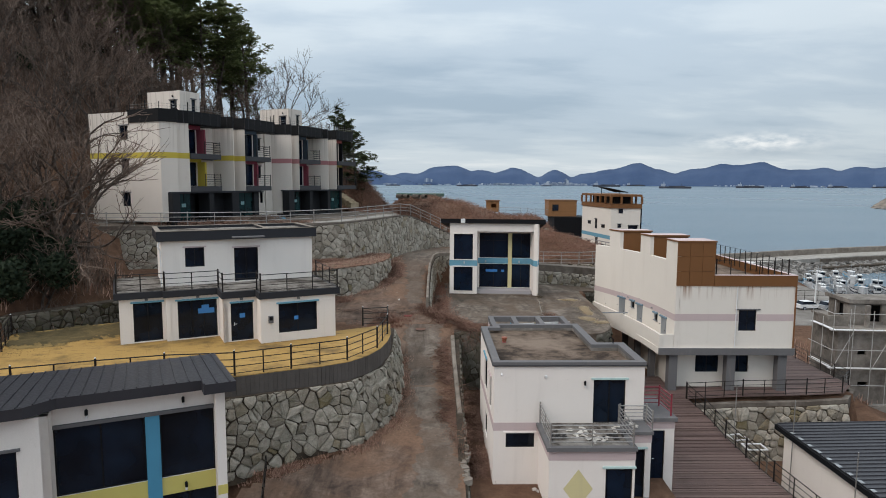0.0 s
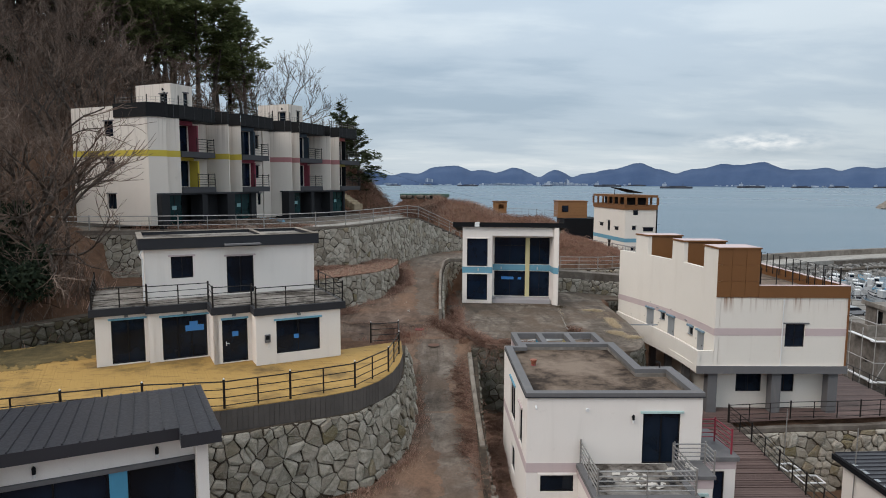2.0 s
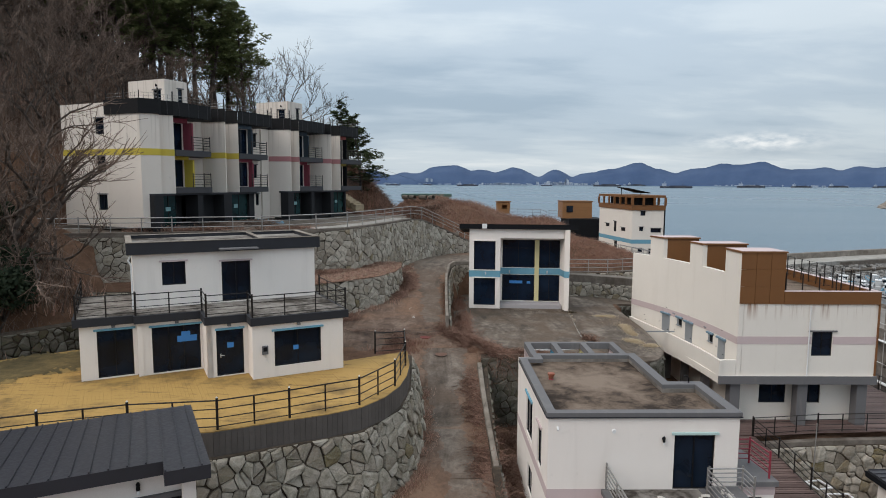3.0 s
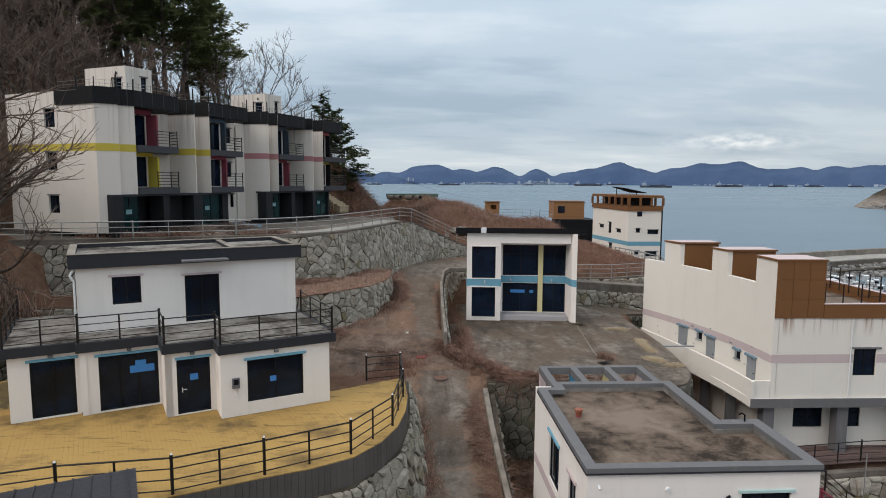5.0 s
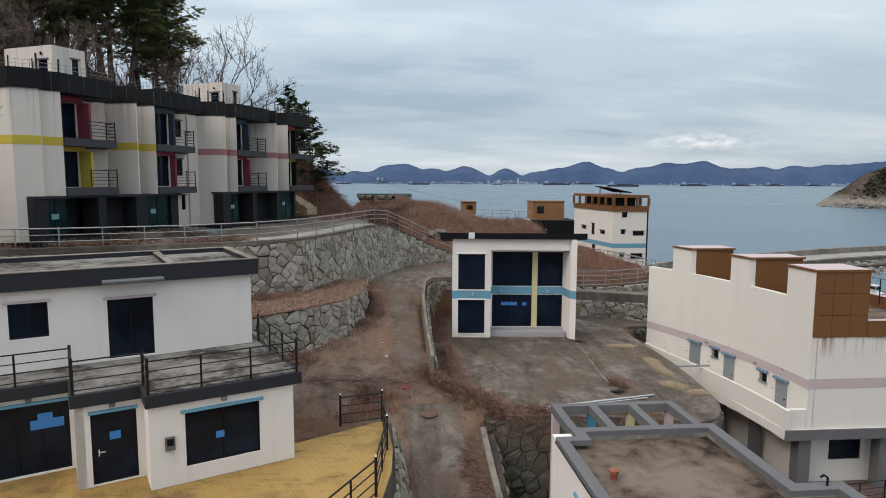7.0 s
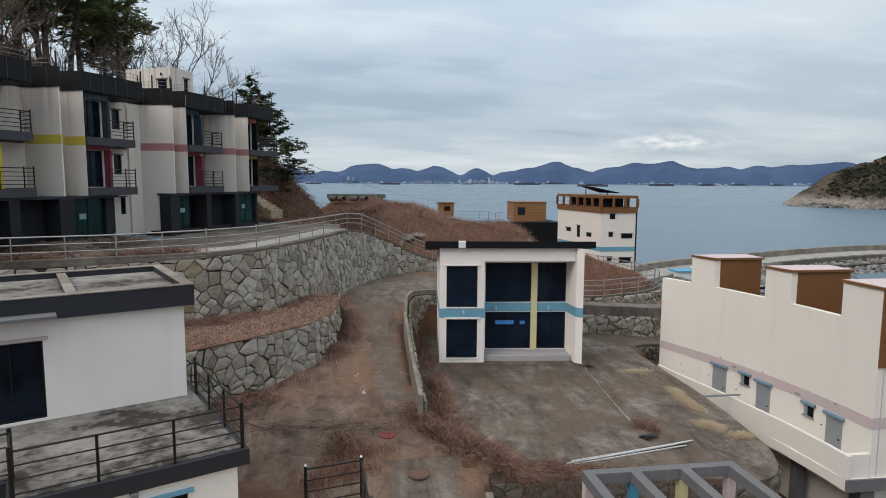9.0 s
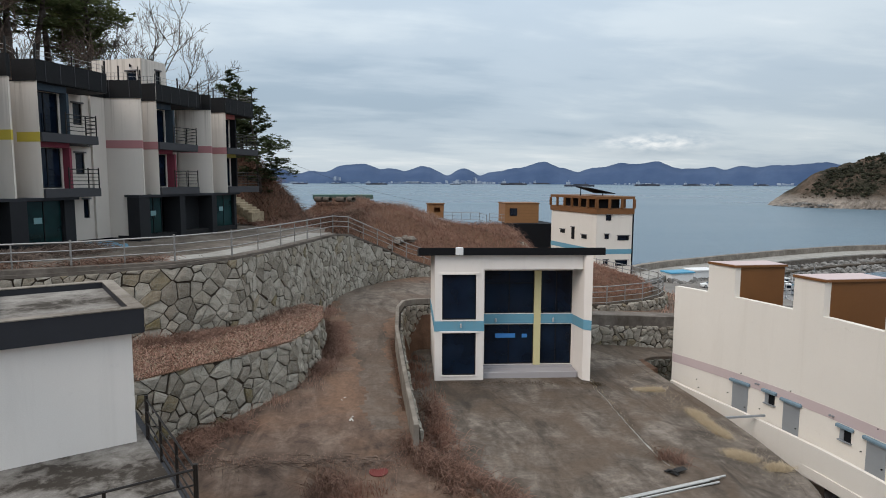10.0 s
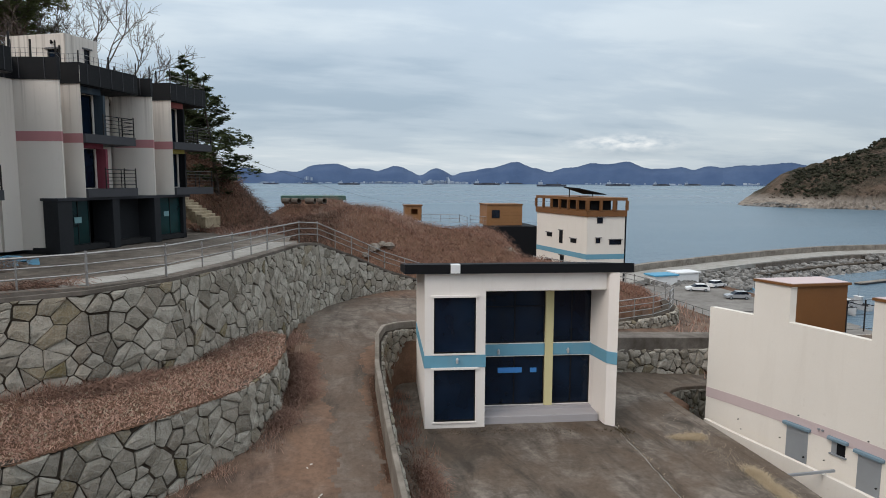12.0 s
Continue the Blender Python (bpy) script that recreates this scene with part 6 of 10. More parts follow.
# ---- the terrace of row houses ----
def row_house():
    m = pose(-21.55, 51.98, 20.6, 0, 0, 65)
    h = thing("row_house", "three-storey cream row house with black parapet and coloured balconies", "row house", m)
    I = Matrix()
    Z1, Z2, ZT, ZP, D = 2.45, 5.22, 8.12, 9.15, 9.1
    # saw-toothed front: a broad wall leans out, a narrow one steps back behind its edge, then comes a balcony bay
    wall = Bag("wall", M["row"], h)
    wall.prism([(-0.9, 0.75), (0.17, 0.02), (0.27, 0.9), (0.27, 1.7), (-0.6, 1.7), (-0.6, 4.2), (-0.9, 4.2)], Z1, ZT)
    wall.prism([(0.27, 0.8), (0.5, 0.46), (1.41, 0.0), (1.41, 1.7), (0.27, 1.7)], Z1, ZT)
    fins = ((6.3, 6.56, 8.03), (14.24, 14.84, 16.1), (20.62, 21.3, 22.95))
    for cu, wr, nr in fins:
        low = -0.1 if cu == 14.24 else Z1
        bow = [(cu + (wr - cu) * q, 2.15 - 2.12 * q - 0.12 * math.sin(math.pi * q)) for q in (0, 0.1, 0.25, 0.45, 0.7, 1)]
        wall.prism(bow + [(wr + 0.13, 0.08), (wr + 0.16, 2.3), (cu, 2.3)], low, ZT)
        wall.prism([(nr - 0.12, 1.3), (nr - 0.07, 0.6), (nr, 0.0), (nr + 0.02, 0.0), (nr + 0.02, 2.3), (nr - 0.12, 2.3)], Z1, ZT)
        wall.box(wr + 0.16, nr - 0.12, 2.0, 2.3, Z1, ZT)
    wall.box(13.26, 14.24, 2.1, 2.3, -0.1, ZT)
    wz = [(-5.4, -4.4, 1.2, 2.35), (-5.4, -4.4, 4.0, 5.15), (-5.4, -4.4, 6.75, 7.9)]
    wall.m = L_at(-0.9, 0)
    wall.wall(-D, -4.2, 0, 9.0, 0, 0.3, wz)
    wall.wall(-4.2, -1.1, 0, Z1, 0, 0.3)
    wall.m = I
    wall.prism([(-0.9, 0.75), (-0.53, 0.49), (-0.53, 0.9), (-0.9, 1.1)], 0, Z1)
    wall.box(-0.6, 24.7, D - 0.3, D, 0, ZT)
    wall.box(24.45, 24.7, 0.6, D - 0.3, 0, ZT)
    # painted bands follow the walls, a finger proud of them
    z0, z1 = 5.2, 5.67
    bands = [([(-0.915, 0.74), (0.165, 0.005), (0.18, 0.06), (-0.9, 0.82)], "yellow_band"), ([(0.27, 0.785), (0.53, 0.445), (1.415, -0.015), (1.425, 0.3), (0.27, 0.95)], "yellow_band")]
    for (cu, wr, nr), c in zip(fins, ("yellow_band", "rose", "rose")):
        bow = [(cu + (wr - cu) * q - 0.012, 2.15 - 2.12 * q - 0.12 * math.sin(math.pi * q)) for q in (0.02, 0.1, 0.25, 0.45, 0.7, 1)]
        bands.append((bow + [(wr, -0.012 + 0.03), (wr + 0.135, 0.066), (wr + 0.1, 0.5), (cu + 0.1, 2.18)], c))
        bands.append(([(nr - 0.134, 1.3), (nr - 0.084, 0.6), (nr - 0.014, -0.012), (nr + 0.01, -0.012), (nr + 0.01, 0.2), (nr - 0.1, 1.3)], c))
    for pts, c in bands:
        part("band", Geo().prism(pts, z0, z1), M[c], h)
    part("band", Geo().box(-0.915, -0.9, 0.8, D, z0, z1), M["yellow_band"], h)
    # balcony bays: left edge, slab end, inner crease, wing, colours of the upper and lower niche
    bays = [(1.41, 4.85, 6.3, 3.35, 1.15, "magenta", "yellow_band"), (8.05, 11.45, 13.26, 9.84, 0.6, "slate_blue", "magenta"), (16.12, 19.65, 20.5, 17.75, 0.75, "slate_blue", "magenta"), (22.97, 26.75, 24.5, 24.3, 0.6, "brick_red", "olive_yellow")]
    for k, (a, sr, cu, wu, dv, tu, tl) in enumerate(bays):
        last, pier = k == 3, k == 1
        for z, t in ((Z1, tl), (Z2, tu)):
            zs, zt = z + 0.44, z + (2.77 if z == Z1 else 2.9)
            end = 2.6 if last else 2.25
            part("balcony_slab", Geo().prism([(a, -0.15), (sr, -0.15), (sr + (0.3 if not last else 0), 0.9), (max(cu, sr) - (0 if last else 0.05), end), (a, end)], z, zs), M["slab_grey"], h, "dark grey balcony slab")
            head = Geo().box(a, wu + 0.12, dv - 0.35, dv, zs + 2.08, zt)
            wing = Geo().box(wu - 0.02, wu + 0.12, 0.15 if k else 0.22, dv + 0.12 if last else 2.25, zs, zs + 2.08)
            part("bay_wall", head, M[t], h, "brightly painted balcony niche")
            part("bay_wing", wing, M["dark"] if last else M[t], h)
            part("back_wall", Geo().wall(a, wu - 0.02, zs, zt, dv, dv + 0.2, [(a + 0.1, wu - 0.12, zs + 0.03, zs + 2.06)]), M["row"], h)
            window(h, pose(0, dv, 0), a + 0.1, wu - 0.12, zs + 0.03, zs + 2.06, 0, 1, name="balcony_door", glass="glass_blue")
            if pier:
                wi = (12.17, 12.77, zs + 0.76, zs + 1.95)
                part("pier_wall", Geo().wall(wu + 0.12, 13.26, zs, zt, 2.25, 2.45, [wi]), M["row"], h)
                window(h, pose(0, 2.25, 0), *wi, 0, 0, "grey")
            elif not last:
                part("pier_wall", Geo().box(wu + 0.12, cu, 2.25, 2.45, zs, zt), M["row"], h)
            # solid black block in place of the unlit room behind the door
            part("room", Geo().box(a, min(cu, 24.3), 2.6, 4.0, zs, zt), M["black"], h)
            rp = [(wu - 0.35, -0.1, zs), (sr - 0.06, -0.1, zs), (sr + (0.18 if not last else -0.06), 0.85 if not last else 2.4, zs)]
            railing("balcony_railing", world_pts(m, rp), 1.0, M["rail_black"], "black steel railing of a row house balcony", 1.3, 5, 0.035, 0.02, group="row house balcony railings", low=0.2)
    # black parapet: flush over the walls, further out over the bays
    g = Bag("parapet", M["parapet_black"], h, "black metal roof parapet")
    g.prism([(-1.0, 0.7), (0.1, -0.06), (0.32, -0.06), (0.32, 0.2), (0.2, 0.2), (-0.7, 0.9), (-0.7, 4.2), (-1.0, 4.2)], ZT, ZP)
    seam = Bag("parapet_seam", M["slab_grey"], h)

    def strip(pts):
        """A sheet-metal parapet along the points, with standing seams."""
        g.prism(pts + [(u + 0.16, v + 0.14) for u, v in reversed(pts)], ZT, ZP)
        for (u0, v0), (u1, v1) in zip(pts, pts[1:]):
            d = math.hypot(u1 - u0, v1 - v0)
            for i in range(int(d / 0.8)):
                t = (i + 0.6) / max(1, int(d / 0.8))
                u, v = u0 + t * (u1 - u0), v0 + t * (v1 - v0)
                seam.box(u - 0.018, u + 0.018, v - 0.018, v + 0.018, ZT + 0.02, ZP - 0.02)

    strip([(0.25, 0.76), (0.48, 0.41), (1.37, -0.05)])
    for cu, wr, nr in fins:
        strip([(cu - 0.06, 2.2), (cu + 0.3 * (wr - cu) - 0.06, 1.4), (wr - 0.06, 0.0), (wr + 0.16, 0.05)])
        strip([(nr - 0.18, 1.3), (nr - 0.13, 0.6), (nr - 0.05, -0.04)])
    strip([(13.2, 2.06), (14.18, 2.06)])
    for a, b in ((1.36, 5.2), (8.0, 12.45), (16.07, 20.3), (22.92, 26.6)):
        strip([(a, -0.06), (b, 0.1)])
        k = Geo().box(b - 0.02, b + 0.16, 0.24, 2.2 if b < 26 else 4.0, ZT - 0.05, ZP).box(a + 0.1, b, 0.12, 2.3, ZT - 0.05, ZT + 0.1)
        part("parapet", k, M["parapet_black"], h)
    part("roof", Geo().box(-0.6, 25.8, 2.35, D, ZT - 0.02, ZT + 0.15), M["roof_slab"], h)
    # thin wire fence on the parapet between sturdy posts
    fence = [(-0.85, 4.1), (-0.85, 2.3), (-0.85, 0.75), (0.15, 0.02), (0.4, 0.65), (1.4, 0.02), (3.3, 0.05), (5.2, 0.15), (6.32, 2.0), (6.6, 0.1), (7.95, 1.0), (8.05, 0.02), (10.2, 0.05), (12.45, 0.2), (14.25, 2.1), (14.5, 1.2), (14.85, 0.1), (16.0, 1.0), (16.1, 0.02), (18.2, 0.1), (20.3, 0.2), (20.65, 1.9), (21.3, 0.1), (22.9, 0.9), (23.0, 0.02), (24.8, 0.1), (26.6, 0.2), (26.6, 2.8)]
    rf = new("roof_fence")
    rf.parent = h
    tagged(rf, "dark posts with thin wires along the roof edge")
    rng = random.Random(3)
    for i, (u, v) in enumerate(fence):
        part("post", Geo().tube((u, v, ZP - 0.15), (u + rng.uniform(-0.03, 0.03), v, ZP + rng.uniform(0.55, 0.85)), 0.05 if i % 2 else 0.035, n=6), M["rail_black"], rf)
    for dz in (0.42, 0.2):
        part("wire", Geo().sweep([(u, v, ZP + dz) for u, v in fence], 0.011, 4), M["rail_steel"], rf)
    for (u0, v0), (u1, v1) in zip(fence, fence[1:]):
        for j in range(1, 4):
            t = j / 4
            part("stake", Geo().tube((u0 + t * (u1 - u0), v0 + t * (v1 - v0), ZP), (u0 + t * (u1 - u0), v0 + t * (v1 - v0), ZP + 0.44), 0.012, n=4), M["rail_black"], rf)
    # ground floor: charcoal piers, dark shop fronts and recesses
    for x0, gl, c0, c1, b0, b1, g2, x1 in ((-0.52, (0.3, 1.83), 3.45, 4.0, 6.2, 7.1, (7.3, 9.45), 10.12), (14.36, (15.25, 16.75), 17.85, 18.35, 21.1, 21.62, (22.0, 24.1), 24.4)):
        part("soffit", Geo().prism([(x0, -0.02), (x1, -0.02), (x1, 2.3), (x0 + 0.6, 2.3), (x0, 0.9)], Z1 - 0.14, Z1), M["charcoal"], h)
        col = Bag("column", M["pier_charcoal"], h, "charcoal clad column")
        col.box(x0, gl[0] - 0.02, 0.02, 0.9, -0.3, Z1 - 0.14, 0.015)
        col.box(c0, c1, -0.02, 1.3, -0.3, Z1 - 0.14, 0.015)
        col.box(b0, b1, -0.02, 1.6, -0.3, Z1 - 0.14, 0.015)
        col.box(g2[1] + 0.02, x1, 0.3, 0.9, -0.3, Z1 - 0.14, 0.015)
        part("shop_wall", Geo().box(c1, b0, 1.1, 1.3, -0.3, Z1 - 0.14).box(gl[1] + 0.35, c0, 1.7, 1.9, -0.3, Z1 - 0.14), M["pier_charcoal"], h)
        for k, (p, q) in enumerate((gl, g2)):
            w = window(h, pose(0, 0.4, 0), p, q, 0.02, Z1 - 0.15, 0, 1, name="shop_window", glass="glass_teal")
            part("notice", Geo().box(p + 0.5, p + 0.95, 0.45, 0.46, 1.15, 1.45), M["sticker_pale"], w, "faded pale notice on the glass")
        # shop floor and back painted black for the unlit inside
        part("shop_floor", Geo().box(x0, x1, 0.3, 3.4, -0.25, 0.015).box(x0, x1, 3.4, 3.6, -0.2, Z1), M["black"], h)
    wi = (12.55, 12.95, 1.15, 2.22)
    part("pier_wall", Geo().wall(10.12, 13.26, -0.1, Z1, 2.25, 2.45, [wi]).box(9.9, 10.12, 0.9, 2.45, -0.1, Z1), M["row"], h)
    window(h, pose(0, 2.25, 0), *wi, 0, 0, "grey")
    for q in wz:
        window(h, L_at(-0.9, 0), *q, 0.05, 1, "grey")
    # stair heads on the roof
    for x0, w in ((3.6, 2.25), (18.6, 2.3)):
        k = Geo()
        k.wall(x0, x0 + w, ZT, 11.27, 3.2, 3.45, [(x0 + 1.3, x0 + 1.75, 9.5, 10.65)])
        k.m = L_at(x0, 0)
        k.wall(-7.2, -3.45, ZT, 11.27, 0, 0.25, [(-4.4, -3.6, 8.3, 10.45)])
        k.m = I
        k.box(x0 + w - 0.25, x0 + w, 3.45, 7.2, ZT, 11.27).box(x0 + 0.25, x0 + w - 0.25, 6.95, 7.2, ZT, 11.27).box(x0 + 0.25, x0 + w - 0.25, 3.45, 6.95, 11.07, 11.27)
        part("stair_head", k, M["row"], h, "small cream stair head on the roof")
        window(h, L_at(x0, 0), -4.4, -3.6, 8.3, 10.45, 0, 0, "grey", name="roof_door")
        window(h, I, x0 + 1.3, x0 + 1.75, 9.5, 10.65, 3.2, 0, "grey")
        wall_lamp(h, L_at(x0, 0), -4.0, 10.8)


row_house()


# ---- the house with the seamed metal roof ----
def metal_roof_house():
    m = pose(-7.7, 21.95, 9.4, 0, 0, 25.5)
    h = thing("house", "white house with dark seamed metal roof and blue pillar", "house", m)
    g = Bag("wall", M["white"], h)
    T = 0.25
    top = 7.1
    g.wall(-5.4, 0.0, 0, top, 0.8, 1.05, [(-5.4, -0.32, 3.9, 6.3), (-5.4, -0.32, 1.0, 3.25)])
    g.box(-0.32, 0.0, 0, 0.8, 0, top)
    g.wall(-12.5, -5.4, 0, top, -0.2, 0.05, [(-7.6, -6.3, 3.9, 6.1)])
    g.m = R_at(-5.4)
    g.wall(-0.2, 0.8, 0, top, 0, T)
    g.m = Matrix()
    g.prism([(-0.25, 1.05), (0.0, 1.05), (0.0, 5.8), (-0.25, 5.8)], 0, [7.1, 7.1, 6.58, 6.58])
    g.prism([(-12.5, 0.05), (-12.25, 0.05), (-12.25, 5.8), (-12.5, 5.8)], 0, [7.1, 7.1, 6.58, 6.58])
    g.wall(-12.25, -0.25, 0, 6.5, 5.55, 5.8)
    zr = lambda v: 7.6 - 0.11 * (v + 0.6)
    poly = [(-13.0, -0.65), (-6.0, -0.65), (-5.2, 0.25), (-0.75, 0.25), (-0.75, -0.65), (0.32, -0.65), (0.32, 6.3), (-13.0, 6.3)]
    part("roof", Geo().prism(poly, [zr(v) - 0.36 for u, v in poly], [zr(v) for u, v in poly]), M["roof_metal"], h, "dark grey seamed metal roof")
    u = -12.9
    while u < 0.3:
        v0 = 0.27 if -5.2 < u < -0.75 else (-0.63 if u < -6 or u > -0.75 else -0.63 + (u + 6) * 1.12)
        part("roof_seam", Geo().add([(u - 0.02, v0, zr(v0)), (u + 0.02, v0, zr(v0)), (u + 0.02, 6.28, zr(6.28)), (u - 0.02, 6.28, zr(6.28)), (u - 0.02, v0, zr(v0) + 0.04), (u + 0.02, v0, zr(v0) + 0.04), (u + 0.02, 6.28, zr(6.28) + 0.04), (u - 0.02, 6.28, zr(6.28) + 0.04)], [(4, 5, 6, 7), (0, 1, 5, 4), (1, 2, 6, 5), (3, 0, 4, 7), (2, 3, 7, 6)]), M["roof_metal"], h)
        u += 0.42
    rec = pose(0, 0.8, 0)
    part("band", Geo().box(-5.4, -0.32, 0.785, 0.8, 3.25, 3.9).box(-0.33, 0.012, -0.015, 0.0, 3.25, 3.6), M["band_lemon"], h, "yellow painted band")
    part("head_strip", Geo().box(-5.4, -0.2, 0.68, 0.8, 6.3, 6.42), M["grey"], h)
    part("pillar", Geo().box(-2.62, -2.15, 0.74, 1.0, 1.0, 6.3), M["blue_paint"], h, "bright blue painted pillar")
    window(h, rec, -5.4, -2.62, 3.9, 6.3, 0, 1)
    window(h, rec, -2.15, -0.32, 3.9, 6.3, 0, 0)
    window(h, rec, -5.4, -2.62, 1.0, 3.25, 0, 2)
    window(h, rec, -2.15, -0.32, 1.0, 3.25, 0, 1)
    window(h, pose(0, -0.2, 0), -7.6, -6.3, 3.9, 6.1, 0, 0, "grey")
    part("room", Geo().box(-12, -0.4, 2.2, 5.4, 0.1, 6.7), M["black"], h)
    for x, z in ((-4.4, 6.75), (-1.35, 6.75), (-4.4, 3.55), (-1.35, 3.55)):
        wall_lamp(h, rec, x, z)


metal_roof_house()


# ---- the house's yellow deck ----
DECK_EDGE = [(-22.2, 25.0), (-20.4, 25.6), (-18.5, 26.35), (-15.5, 27.6), (-12.8, 28.5), (-9.8, 28.9), (-7.3, 30.1), (-5.9, 30.7), (-4.65, 31.5), (-3.8, 32.7), (-3.25, 34.2), (-3.0, 35.8), (-2.95, 37.5), (-3.2, 40.1)]


def yellow_deck():
    root = thing("deck", "worn yellow painted timber deck with dark stains", "deck", kind="structure")
    poly = DECK_EDGE + [(-6.3, 38.2), (-9.5, 39.5), (-16, 39.5), (-20.5, 40.6), (-24.2, 38.0), (-25.6, 37.0), (-22.9, 31.9)]
    a = radians(27 + 90)
    d, n = (math.cos(a), math.sin(a)), (math.cos(a - math.pi / 2), math.sin(a - math.pi / 2))
    ks = [x * n[0] + y * n[1] for x, y in poly]
    k, w = min(ks), 0.15
    while k < max(ks):
        q = clip(poly, n[0] * (k + w - 0.003), n[1] * (k + w - 0.003), n[0], n[1])
        q = clip(q, n[0] * k, n[1] * k, -n[0], -n[1]) if len(q) > 2 else []
        if len(q) > 2:
            cx, cy = sum(p[0] for p in q) / len(q), sum(p[1] for p in q) / len(q)
            R = pose(0, 0, 0, 0, 0, 117)
            g = Geo(R.inverted())
            dz = random.uniform(-0.004, 0.004)
            g.prism([(x - cx, y - cy) for x, y in q], -0.03, 0.0)
            ob = part("plank", g, M["deck_yellow"], root)
            ob.matrix_basis = Matrix.Translation((cx, cy, 14.79 + dz)) @ R
        k += w
    g = Geo()
    g.prism([(-22.0, 25.6), (-18.4, 26.9), (-12.7, 29.1), (-9.7, 29.6), (-4.9, 32.1), (-3.6, 34.6), (-3.4, 39.6), (-6.3, 38.0), (-20.5, 40.4), (-25.2, 36.9), (-22.7, 32.0)], 14.35, 14.72)
    part("joist_frame", g, M["skirt"], root)
    P = [Vector((x, y)) for x, y in DECK_EDGE[1:]]
    for a, b in zip(P, P[1:]):
        L = (b - a).length
        m = max(1, round(L / 0.22))
        yaw = math.degrees(math.atan2(b.y - a.y, b.x - a.x))
        for i in range(m):
            c = a.lerp(b, (i + 0.5) / m)
            h = L / m / 2 - 0.004
            ob = part("skirt_board", Geo().box(-h, h, -0.02, 0.02, -0.96 + random.uniform(-0.03, 0.03), 0.0), M["skirt"], root)
            ob.matrix_basis = pose(c.x, c.y, 14.75, 0, 0, yaw)


yellow_deck()
M["mud"] = make_concrete("deck_mud", (0.05, 0.04, 0.018), (0.10, 0.076, 0.034), (0.17, 0.122, 0.052), 1.4, 0.0)
MUD = [(-25.2, 36.9), (-24.0, 34.5), (-22.9, 34.3), (-20.9, 35.2), (-19.6, 36.6), (-17.6, 37.6), (-16.6, 38.6), (-16.4, 39.3), (-20.4, 40.4), (-24.2, 37.9)]
M["mud_film"] = make_concrete("deck_mud_film", (0.15, 0.105, 0.04), (0.235, 0.16, 0.06), (0.31, 0.205, 0.072), 1.6, 0.0)
sheet("mud", lines((-25.4, -14.5, 0.1)), lines((33, 40.6, 0.1)), lambda x, y: 14.802 + 0 * x, M["mud_film"], "thin dried mud film on the yellow deck", "mud", "structure", lambda x, y: inside(0.93 * (x + 21) - 21 + 0.4 * np.sin(y * 2.3 + 2) + 0.2 * np.sin(y * 7 + x * 5), 0.8 * (y - 38.4) + 38.4 + 0.3 * np.sin(x * 2.2) + 0.16 * np.sin(x * 6.4 - y * 5), MUD) & inside(x, y, [(-25.4, 37.2), (-24.2, 33.0), (-14.5, 37.2), (-14.5, 38.6), (-20.4, 40.4), (-24.2, 37.9)]))
sheet("mud", lines((-25.4, -16, 0.1)), lines((34, 40.6, 0.1)), lambda x, y: 14.812 + 0.004 * np.sin(x * 3) * np.sin(y * 4), M["mud"], "dark damp mud washed over the back of the yellow deck", "mud", "structure", lambda x, y: inside(x + 0.3 * np.sin(y * 3.1) + 0.22 * np.sin(y * 9 + x * 6), y + 0.3 * np.sin(x * 2.6 + 1) + 0.2 * np.sin(x * 9.7 + y * 5) + 0.16 * np.sin(x * 23 + y * 17), MUD))
railing("deck_railing", [(-22.2, 25.1, 14.79), (-18.5, 26.5, 14.79), (-15.5, 27.72, 14.79), (-12.8, 28.65, 14.79), (-9.7, 29.1, 14.79), (-7.3, 30.3, 14.79), (-4.75, 31.75, 14.79), (-3.45, 34.2, 14.79), (-3.15, 37.4, 14.79), (-3.35, 40.0, 14.79), (-4.9, 39.6, 14.79)], 1.12, M["rail_black"], "black steel railing with four bars round the yellow deck", 1.7, 4, 0.05, 0.022, caps=M["white_metal"])

railing("deck_railing", [(-22.25, 25.2, 14.79), (-22.85, 31.9, 14.79), (-25.5, 36.9, 14.79)], 1.12, M["rail_black"], "black steel railing on the hill side of the yellow deck", 1.5, 4, 0.05, 0.022, caps=M["white_metal"])
railing("lane_handrail", [(-8.1, 28.3, 10.1), (-7.5, 25.6, 9.95), (-6.7, 21.5, 9.8)], 1.0, M["rail_black"], "short dark handrail beside the seamed roof house", 1.4, 2, 0.035, 0.022, low=0.5)

# ---- railings of the lanes ----
LANE = [(-29.5, 49.6, 20.2), (-26.6, 50.3, 20.2), (-20.7, 51.7, 20.2), (-14.8, 53.7, 20.2), (-11.0, 55.0, 20.3), (-8.85, 56.8, 20.35), (-7.0, 61.1, 20.38), (-5.8, 64.9, 20.38), (-4.35, 69.3, 20.38)]
railing("lane_railing", LANE, 1.15, M["rail_steel"], "dull steel railing along the upper lane", 1.9, 3, 0.045, 0.03, low=0.45)
railing("ramp_railing", [(-4.35, 69.3, 20.38), (-3.3, 71.3, 20.2), (-1.1, 73.8, 19.05), (1.3, 75.8, 17.8), (4.4, 77.7, 16.6)], 1.15, M["rail_steel"], "dull steel railing stepping down the stone ramp", 2.0, 3, 0.045, 0.03, low=0.45)
railing("curve_railing", [(9.3, 67.6, 15.2), (15.3, 68.5, 15.05), (18.5, 69.4, 15.1), (20.4, 70.6, 15.15), (21.5, 72.0, 15.15), (22.1, 74.0, 15.15), (22.2, 79.0, 15.0), (21.6, 86, 14.8)], 1.3, M["rail_steel"], "curved steel railing above a stone wall", 1.9, 4, 0.045, 0.03)
